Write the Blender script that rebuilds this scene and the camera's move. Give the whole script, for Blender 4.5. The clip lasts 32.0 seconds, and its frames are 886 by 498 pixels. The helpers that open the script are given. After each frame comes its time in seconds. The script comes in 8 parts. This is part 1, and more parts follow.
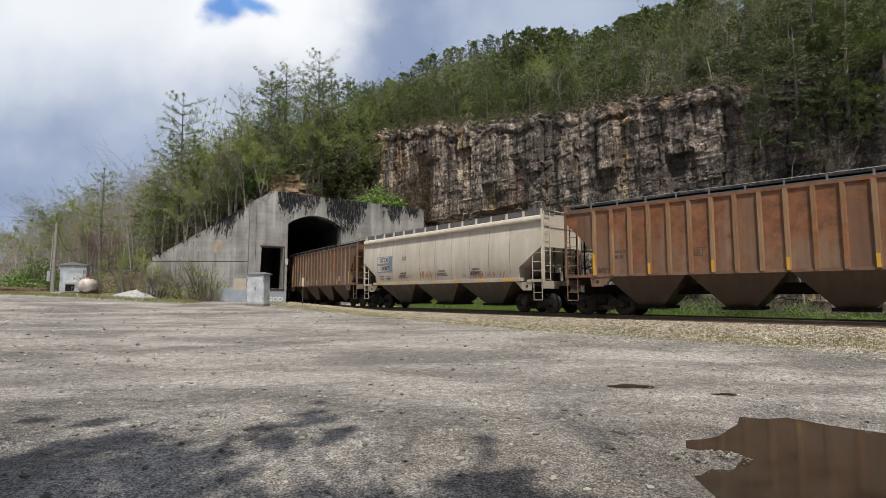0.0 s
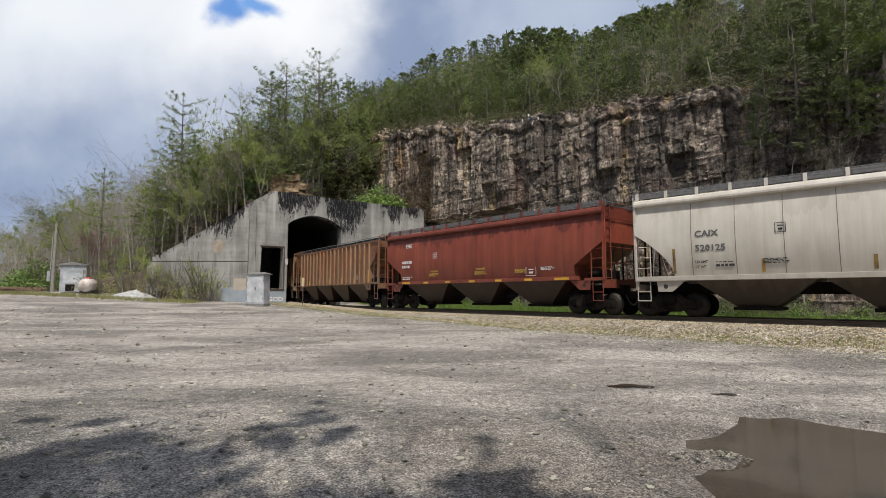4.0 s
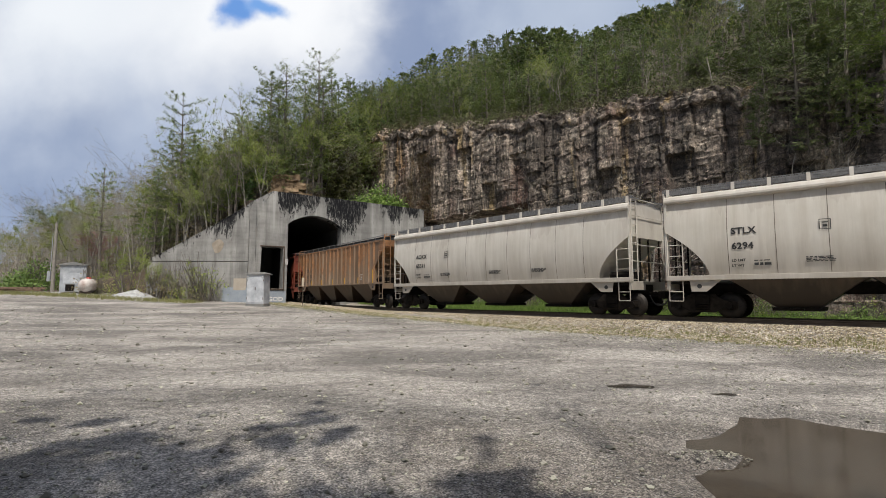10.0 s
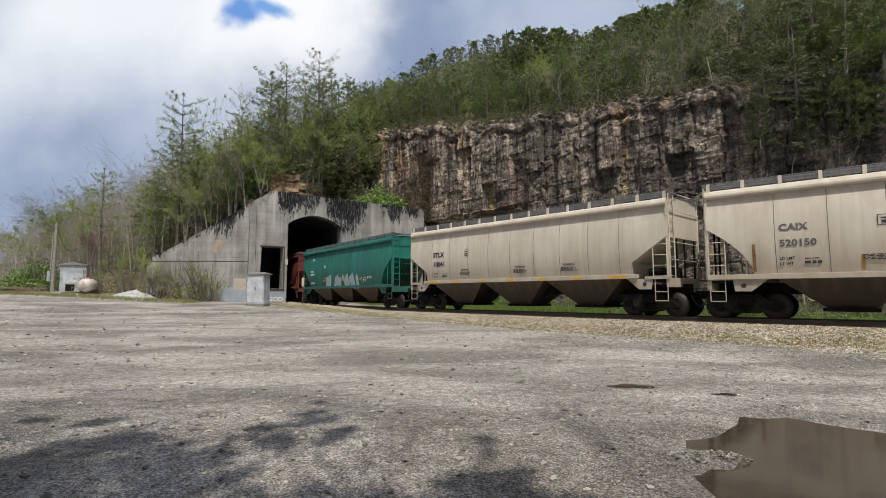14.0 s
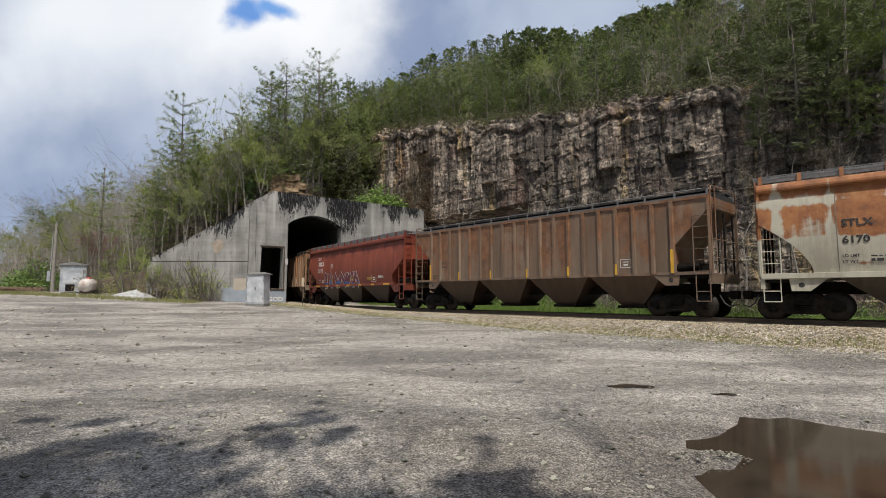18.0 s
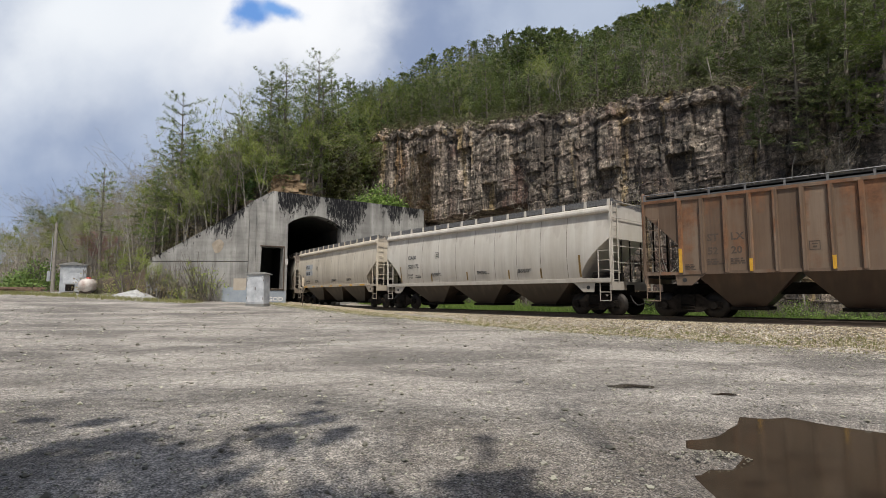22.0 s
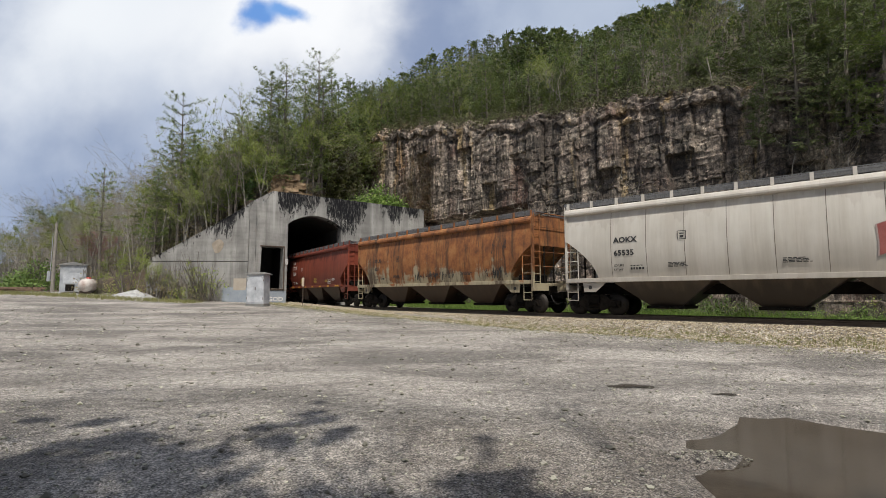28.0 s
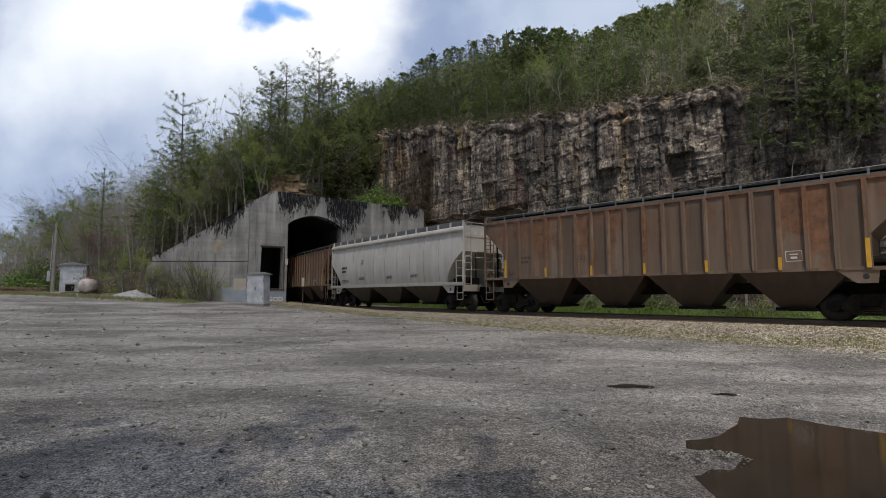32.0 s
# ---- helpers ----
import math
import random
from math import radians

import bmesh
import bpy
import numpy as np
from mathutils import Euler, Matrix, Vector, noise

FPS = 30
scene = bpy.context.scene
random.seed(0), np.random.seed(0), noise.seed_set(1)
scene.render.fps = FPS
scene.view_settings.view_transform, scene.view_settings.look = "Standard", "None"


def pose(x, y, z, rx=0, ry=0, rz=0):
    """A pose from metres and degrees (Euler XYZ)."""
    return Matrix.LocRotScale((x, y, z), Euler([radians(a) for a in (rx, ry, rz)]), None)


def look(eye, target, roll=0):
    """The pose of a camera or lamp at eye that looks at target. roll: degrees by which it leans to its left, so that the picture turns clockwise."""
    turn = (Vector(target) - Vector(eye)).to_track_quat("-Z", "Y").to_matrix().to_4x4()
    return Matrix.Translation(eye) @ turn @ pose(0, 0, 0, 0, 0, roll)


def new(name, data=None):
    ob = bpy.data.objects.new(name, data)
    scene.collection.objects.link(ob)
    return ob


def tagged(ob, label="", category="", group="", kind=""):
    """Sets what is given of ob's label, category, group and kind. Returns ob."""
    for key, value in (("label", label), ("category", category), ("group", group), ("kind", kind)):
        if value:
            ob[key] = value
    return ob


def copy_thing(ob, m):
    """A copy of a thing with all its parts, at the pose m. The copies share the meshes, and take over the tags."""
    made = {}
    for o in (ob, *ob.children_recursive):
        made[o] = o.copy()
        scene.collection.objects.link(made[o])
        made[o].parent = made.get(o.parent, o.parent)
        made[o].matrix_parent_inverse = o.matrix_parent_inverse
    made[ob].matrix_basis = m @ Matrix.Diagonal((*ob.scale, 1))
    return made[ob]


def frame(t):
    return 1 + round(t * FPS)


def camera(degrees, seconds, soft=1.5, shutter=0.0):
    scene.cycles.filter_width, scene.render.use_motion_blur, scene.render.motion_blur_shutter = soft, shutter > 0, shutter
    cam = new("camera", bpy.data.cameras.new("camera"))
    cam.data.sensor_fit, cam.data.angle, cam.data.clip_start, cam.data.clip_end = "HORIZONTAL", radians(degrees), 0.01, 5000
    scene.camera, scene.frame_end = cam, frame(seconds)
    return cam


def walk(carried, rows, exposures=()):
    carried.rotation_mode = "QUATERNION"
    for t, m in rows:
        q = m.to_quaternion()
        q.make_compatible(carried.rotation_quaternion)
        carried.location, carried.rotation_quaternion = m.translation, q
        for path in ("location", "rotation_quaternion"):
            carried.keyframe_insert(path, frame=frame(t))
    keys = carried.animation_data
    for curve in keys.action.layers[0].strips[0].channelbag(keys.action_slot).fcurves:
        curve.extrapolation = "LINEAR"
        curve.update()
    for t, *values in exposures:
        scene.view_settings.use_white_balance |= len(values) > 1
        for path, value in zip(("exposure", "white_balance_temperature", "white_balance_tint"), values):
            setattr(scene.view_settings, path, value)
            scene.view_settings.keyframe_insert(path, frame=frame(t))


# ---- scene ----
EYE = (0.0, 0.0, 0.835)
cam = camera(82.12, 32.0, soft=0.6)
CAM_POSE = pose(0.0, 0.0, 0.835, 95.22, 0.0, 0.0)
walk(cam, [(0.0, CAM_POSE), (32.0, CAM_POSE)],
     [(0.0, 0.0), (29.5, 0.0), (31.0, 0.10), (32.0, 0.25)])

# ---- light ----
SUN_AZ, SUN_EL = 172.0, 61.0      # degrees: azimuth from +Y towards +X, elevation
sun_dir = Vector((math.sin(radians(SUN_AZ)) * math.cos(radians(SUN_EL)),
                  math.cos(radians(SUN_AZ)) * math.cos(radians(SUN_EL)), math.sin(radians(SUN_EL))))
world = bpy.data.worlds.new("sky")
scene.world = world
world.use_nodes = True
wn = world.node_tree
sky = wn.nodes.new("ShaderNodeTexSky")
sky.sky_type = "NISHITA"
sky.sun_disc = False
sky.sun_elevation = radians(SUN_EL)
sky.sun_rotation = radians(SUN_AZ)
sky.air_density, sky.dust_density = 1.0, 2.5
wn.nodes["Background"].inputs["Strength"].default_value = 0.085
wn.links.new(sky.outputs[0], wn.nodes["Background"].inputs["Color"])
sun = new("sun", bpy.data.lights.new("sun", "SUN"))
sun.data.energy, sun.data.angle, sun.data.color = 4.1, radians(0.9), (1.0, 0.955, 0.88)
sun.matrix_world = look(sun_dir * 100, (0, 0, 0))

# ---- plan of the railway: a curve of radius 138 m between two straights ----
TRACK_K, TRACK_S0, TRACK_H0 = 0.00724, 19.0, radians(-41.84)
TRACK_X0, TRACK_Y0 = 1.76, 27.08


def side_point(s):
    """Near side plane of the train at distance s along the line (growing towards the tunnel): x, y, heading."""
    g = s - TRACK_S0
    gc = min(max(g, -22.0), 45.0)
    a = TRACK_H0 + TRACK_K * gc
    x = TRACK_X0 + (math.cos(TRACK_H0) - math.cos(a)) / TRACK_K + math.sin(a) * (g - gc)
    y = TRACK_Y0 + (math.sin(a) - math.sin(TRACK_H0)) / TRACK_K + math.cos(a) * (g - gc)
    return x, y, a


def track_point(s, off=0.0, z=0.0):
    """Point off metres beyond the centre line (away from the yard) at distance s."""
    x, y, a = side_point(s)
    return Vector((x + math.cos(a) * (1.55 + off), y - math.sin(a) * (1.55 + off), z))


def smooth(a, b, x):
    t = min(max((x - a) / (b - a), 0.0), 1.0)
    return t * t * (3 - 2 * t)


def mixv(a, b, t):
    return a + (b - a) * t


def track_dist(x, y):
    """Signed distance from the centre line (negative on the yard's side) and distance along it."""
    best = None
    s = 30.0
    for _ in range(8):
        p = track_point(s)
        a = side_point(s)[2]
        s += (x - p.x) * math.sin(a) + (y - p.y) * math.cos(a)
    p = track_point(s)
    a = side_point(s)[2]
    return (x - p.x) * math.cos(a) - (y - p.y) * math.sin(a), s


def ground_z(x, y):
    """Height of the yard and the verges without the ballast."""
    rise = smooth(8.0, 52.0, y)
    z = -0.72 + rise * (0.80 + smooth(-10.0, -40.0, x) * 1.15)
    z += 0.5 * smooth(-40.0, -90.0, x) + 0.25 * smooth(52, 140, y)
    z += 0.05 * noise.noise(Vector((x * 0.16, y * 0.16, 3.0))) * smooth(2.0, 8.0, y)
    return z
# ---- materials ----
def shader(name):
    m = bpy.data.materials.new(name)
    m.use_nodes = True
    nt = m.node_tree
    return m, nt, nt.nodes["Principled BSDF"]


def add(nt, kind, **vals):
    n = nt.nodes.new(kind)
    for key, v in vals.items():
        n.inputs[key].default_value = v
    return n


def coords(nt, scale=(1, 1, 1), kind="Object"):
    tc = nt.nodes.new("ShaderNodeTexCoord")
    mp = nt.nodes.new("ShaderNodeMapping")
    mp.inputs["Scale"].default_value = scale
    nt.links.new(tc.outputs[kind], mp.inputs["Vector"])
    return mp.outputs[0]


def noise_of(nt, vec, scale, detail=4.0, rough=0.55, warp=0.0):
    n = nt.nodes.new("ShaderNodeTexNoise")
    n.inputs["Scale"].default_value, n.inputs["Detail"].default_value = scale, detail
    n.inputs["Roughness"].default_value, n.inputs["Distortion"].default_value = rough, warp
    nt.links.new(vec, n.inputs["Vector"])
    return n.outputs["Fac"]


def ramp(nt, fac, stops, smoothly=False):
    r = nt.nodes.new("ShaderNodeValToRGB")
    if smoothly:
        r.color_ramp.interpolation = "EASE"
    e = r.color_ramp.elements
    while len(e) < len(stops):
        e.new(0.5)
    for i, (p, c) in enumerate(stops):
        e[i].position = p
        e[i].color = (*c, 1) if not isinstance(c, (int, float)) else (c, c, c, 1)
    nt.links.new(fac, r.inputs[0])
    return r.outputs[0]


def mix(nt, fac, a, b, how="MIX"):
    n = nt.nodes.new("ShaderNodeMix")
    n.data_type, n.blend_type = "RGBA", how
    n.clamp_factor = True
    for k, v in ((0, fac), (6, a), (7, b)):
        if isinstance(v, bpy.types.NodeSocket):
            nt.links.new(v, n.inputs[k])
        elif k == 0:
            n.inputs[0].default_value = v
        else:
            n.inputs[k].default_value = (v, v, v, 1) if isinstance(v, (int, float)) else (*v, 1)
    return n.outputs[2]


def maths(nt, op, a, b=0.0):
    n = nt.nodes.new("ShaderNodeMath")
    n.operation = op
    for sock, v in ((n.inputs[0], a), (n.inputs[1], b)):
        if isinstance(v, bpy.types.NodeSocket):
            nt.links.new(v, sock)
        else:
            sock.default_value = v
    return n.outputs[0]


def bump(nt, bsdf, height, strength=0.3, dist=0.02):
    b = nt.nodes.new("ShaderNodeBump")
    b.inputs["Strength"].default_value, b.inputs["Distance"].default_value = strength, dist
    nt.links.new(height, b.inputs["Height"])
    nt.links.new(b.outputs[0], bsdf.inputs["Normal"])


def plain(name, c1, c2, scale=6.0, rough=0.7, metal=0.0, grain=60.0, relief=0.25, dist=0.01, vary=0.0):
    """A surface whose colour wanders between c1 and c2 at two scales."""
    m, nt, b = shader(name)
    v = coords(nt)
    big = ramp(nt, noise_of(nt, v, scale, 5), [(0.32, c1), (0.68, c2)])
    fine = noise_of(nt, v, grain, 3)
    col = mix(nt, 0.5, big, ramp(nt, fine, [(0.3, 0.55), (0.7, 1.0)]), "MULTIPLY")
    if vary:
        oi = nt.nodes.new("ShaderNodeObjectInfo")
        col = mix(nt, 1.0, col, ramp(nt, oi.outputs["Random"], [(0, 1 - vary), (1, 1.0)]), "MULTIPLY")
    nt.links.new(col, b.inputs["Base Color"])
    b.inputs["Roughness"].default_value, b.inputs["Metallic"].default_value = rough, metal
    bump(nt, b, fine, relief, dist)
    return m


def leafy(name, c1, c2, c3=None):
    """Foliage: each clump of leaves has a shade of its own, and light shines through a little."""
    m, nt, b = shader(name)
    geo = nt.nodes.new("ShaderNodeNewGeometry")
    oi = nt.nodes.new("ShaderNodeObjectInfo")
    stops = [(0.0, c1), (1.0, c2)] if c3 is None else [(0.0, c1), (0.6, c2), (1.0, c3)]
    col = ramp(nt, geo.outputs["Random Per Island"], stops)
    col = mix(nt, 1.0, col, ramp(nt, oi.outputs["Random"], [(0, (0.72, 0.74, 0.7)), (0.5, (1.0, 0.97, 0.9)), (1, (1.1, 1.15, 0.85))]), "MULTIPLY")
    nt.links.new(col, b.inputs["Base Color"])
    b.inputs["Roughness"].default_value = 0.65
    t = nt.nodes.new("ShaderNodeBsdfTranslucent")
    nt.links.new(col, t.inputs["Color"])
    ms = nt.nodes.new("ShaderNodeMixShader")
    ms.inputs[0].default_value = 0.3
    out = nt.nodes["Material Output"]
    nt.links.new(b.outputs[0], ms.inputs[1])
    nt.links.new(t.outputs[0], ms.inputs[2])
    nt.links.new(ms.outputs[0], out.inputs["Surface"])
    return m


def lot_material():
    m, nt, b = shader("gravel_lot")
    v = coords(nt)
    vs = coords(nt, (0.45, 1.0, 1.0))
    base = ramp(nt, noise_of(nt, v, 0.25, 6, 0.6), [(0.3, (0.262, 0.236, 0.206)), (0.7, (0.392, 0.36, 0.32))])
    damp = ramp(nt, noise_of(nt, vs, 0.42, 7, 0.62, 0.5), [(0.39, 0.34), (0.47, 0.6), (0.54, 1.0)])
    col = mix(nt, 0.78, base, damp, "MULTIPLY")
    track = ramp(nt, noise_of(nt, coords(nt, (0.10, 0.8, 1.0)), 0.9, 5, 0.6), [(0.36, 0.70), (0.5, 1.0)])
    col = mix(nt, 0.5, col, track, "MULTIPLY")
    # wet soil by the puddle, widened to paint in dappled tree shade
    near = nt.nodes.new("ShaderNodeVectorMath")
    near.operation = "DISTANCE"
    nt.links.new(v, near.inputs[0])
    near.inputs[1].default_value = (1.7, 4.2, -0.7)
    soak_and_shade = maths(nt, "ADD", maths(nt, "DIVIDE", near.outputs["Value"], 7.0), maths(nt, "MULTIPLY", noise_of(nt, v, 0.9, 7, 0.65), 1.1))
    col = mix(nt, ramp(nt, maths(nt, "MULTIPLY", soak_and_shade, 0.5), [(0.33, 0.72), (0.52, 0.0)]), col, (0.105, 0.088, 0.070))
    fine = nt.nodes.new("ShaderNodeTexVoronoi")
    fine.inputs["Scale"].default_value = 70.0
    nt.links.new(v, fine.inputs["Vector"])
    col = mix(nt, 1.0, col, ramp(nt, fine.outputs["Color"], [(0.2, 0.34), (0.42, 0.84), (0.60, 1.2), (0.85, 2.15)]), "MULTIPLY")
    col = mix(nt, 1.0, col, ramp(nt, noise_of(nt, v, 7.0, 8, 0.75), [(0.36, 0.58), (0.5, 0.95), (0.66, 1.50)]), "MULTIPLY")
    vor = nt.nodes.new("ShaderNodeTexVoronoi")
    vor.inputs["Scale"].default_value = 26.0
    nt.links.new(v, vor.inputs["Vector"])
    some = maths(nt, "MULTIPLY", ramp(nt, vor.outputs["Distance"], [(0.18, 1.0), (0.30, 0.0)]), ramp(nt, vor.outputs["Color"], [(0.52, 0.0), (0.58, 0.75)]))
    col = mix(nt, some, col, mix(nt, ramp(nt, vor.outputs["Color"], [(0.5, 0.0), (0.8, 1.0)]), (0.34, 0.32, 0.29), (0.60, 0.585, 0.56)))
    some = maths(nt, "MULTIPLY", some, 0.55)
    nt.links.new(col, b.inputs["Base Color"])
    b.inputs["Roughness"].default_value = 0.9
    h = mix(nt, 0.45, maths(nt, "ADD", some, maths(nt, "MULTIPLY", fine.outputs["Distance"], 0.5)), noise_of(nt, v, 24, 5))
    bump(nt, b, h, 0.9, 0.035)
    return m


def ballast_material():
    """Packed crushed stone: tan, grey and rusty pieces with dark gaps."""
    m, nt, b = shader("ballast_stone")
    v = coords(nt)
    cell = nt.nodes.new("ShaderNodeTexVoronoi")
    cell.inputs["Scale"].default_value = 17.0
    nt.links.new(v, cell.inputs["Vector"])
    col = ramp(nt, cell.outputs["Color"], [(0.15, (0.13, 0.10, 0.075)), (0.4, (0.34, 0.285, 0.22)), (0.6, (0.46, 0.41, 0.34)), (0.85, (0.66, 0.62, 0.55))])
    col = mix(nt, 1.0, col, ramp(nt, cell.outputs["Distance"], [(0.25, 1.1), (0.6, 0.55)]), "MULTIPLY")
    col = mix(nt, 0.8, col, ramp(nt, noise_of(nt, v, 1.2, 5, 0.6), [(0.35, 0.75), (0.65, 1.15)]), "MULTIPLY")
    nt.links.new(col, b.inputs["Base Color"])
    b.inputs["Roughness"].default_value = 0.9
    bump(nt, b, cell.outputs["Distance"], -0.8, 0.05)
    return m


def rock_material():
    """Jointed sandstone: grey-brown blocks, dark water stains, rusty and pale mineral streaks."""
    m, nt, b = shader("cliff_rock")
    v = coords(nt)
    tall = coords(nt, (1.0, 1.0, 0.07))
    flat = coords(nt, (0.15, 0.15, 1.6))
    base = ramp(nt, noise_of(nt, v, 0.35, 8, 0.68), [(0.32, (0.155, 0.12, 0.098)), (0.46, (0.265, 0.212, 0.17)), (0.58, (0.385, 0.318, 0.25)), (0.72, (0.50, 0.435, 0.355))])
    block = nt.nodes.new("ShaderNodeTexVoronoi")
    block.distance = "CHEBYCHEV"
    block.inputs["Scale"].default_value = 1.0
    warped = nt.nodes.new("ShaderNodeVectorMath")
    warped.operation = "MULTIPLY_ADD"
    wob = nt.nodes.new("ShaderNodeTexNoise")
    wob.inputs["Scale"].default_value, wob.inputs["Detail"].default_value = 1.1, 5
    nt.links.new(v, wob.inputs["Vector"])
    nt.links.new(wob.outputs["Color"], warped.inputs[0])
    warped.inputs[1].default_value = (0.9, 0.9, 0.7)
    nt.links.new(coords(nt, (1.1, 1.1, 1.5)), warped.inputs[2])
    nt.links.new(warped.outputs[0], block.inputs["Vector"])
    col = mix(nt, 0.75, base, ramp(nt, block.outputs["Color"], [(0.15, 0.5), (0.5, 0.95), (0.85, 1.45)]), "MULTIPLY")
    strata = ramp(nt, noise_of(nt, flat, 1.5, 6, 0.65), [(0.38, 0.55), (0.6, 1.12)])
    col = mix(nt, 0.6, col, strata, "MULTIPLY")
    red = ramp(nt, noise_of(nt, coords(nt, (1, 1, 0.5)), 0.22, 7, 0.65), [(0.53, 0.0), (0.63, 0.7)])
    col = mix(nt, red, col, mix(nt, 1.0, strata, (0.150, 0.062, 0.042), "MULTIPLY"))
    sep = nt.nodes.new("ShaderNodeSeparateXYZ")
    nt.links.new(v, sep.inputs[0])
    # water stains, broader and blacker towards the wet end of the cliff
    wet = maths(nt, "ADD", noise_of(nt, tall, 0.42, 8, 0.68), maths(nt, "MULTIPLY", maths(nt, "SUBTRACT", sep.outputs["X"], 6.0), -0.0028))
    runs = ramp(nt, wet, [(0.41, 0.10), (0.48, 0.40), (0.56, 1.0)])
    col = mix(nt, 0.84, col, runs, "MULTIPLY")
    # tan and orange stone shows in places at the tunnel's end
    end = maths(nt, "ADD", maths(nt, "DIVIDE", sep.outputs["X"], 55.0), maths(nt, "MULTIPLY", noise_of(nt, coords(nt, (1.0, 1.0, 0.16)), 0.55, 6, 0.6), 0.9))
    col = mix(nt, ramp(nt, end, [(0.24, 0.5), (0.31, 0.0)]), col, mix(nt, 1.0, mix(nt, noise_of(nt, v, 0.4, 3), strata, (0.9, 0.75, 0.6)), (0.46, 0.31, 0.16), "MULTIPLY"))
    pale = ramp(nt, noise_of(nt, coords(nt, (1.1, 1.1, 0.09)), 0.8, 5, 0.6), [(0.66, 0.0), (0.71, 0.75)])
    col = mix(nt, pale, col, (0.46, 0.43, 0.36))
    ochre = ramp(nt, noise_of(nt, coords(nt, (0.9, 0.9, 0.13)), 0.62, 6, 0.65), [(0.56, 0.0), (0.65, 0.7)])
    col = mix(nt, ochre, col, mix(nt, 1.0, strata, (0.36, 0.26, 0.12), "MULTIPLY"))
    joint = ramp(nt, noise_of(nt, coords(nt, (2.6, 2.6, 0.22)), 1.0, 6, 0.7), [(0.40, 0.30), (0.47, 1.0), (0.6, 1.5)])
    col = mix(nt, 0.75, col, joint, "MULTIPLY")
    chips = ramp(nt, noise_of(nt, v, 4.5, 8, 0.75), [(0.36, 0.45), (0.5, 1.0), (0.66, 1.9)])
    col = mix(nt, 0.9, col, chips, "MULTIPLY")
    col = mix(nt, 0.7, col, ramp(nt, noise_of(nt, coords(nt, (1, 1, 0.6)), 13.0, 5, 0.75), [(0.38, 0.45), (0.5, 0.95), (0.64, 1.8)]), "MULTIPLY")
    crack = nt.nodes.new("ShaderNodeTexVoronoi")
    crack.feature = "DISTANCE_TO_EDGE"
    crack.inputs["Scale"].default_value = 1.0
    nt.links.new(warped.outputs[0], crack.inputs["Vector"])
    col = mix(nt, 0.8, col, ramp(nt, crack.outputs["Distance"], [(0.0, 0.25), (0.04, 0.85), (0.1, 1.0)]), "MULTIPLY")
    nt.links.new(col, b.inputs["Base Color"])
    b.inputs["Roughness"].default_value = 0.75
    bump(nt, b, noise_of(nt, v, 2.6, 10, 0.75), 0.8, 0.18)
    return m


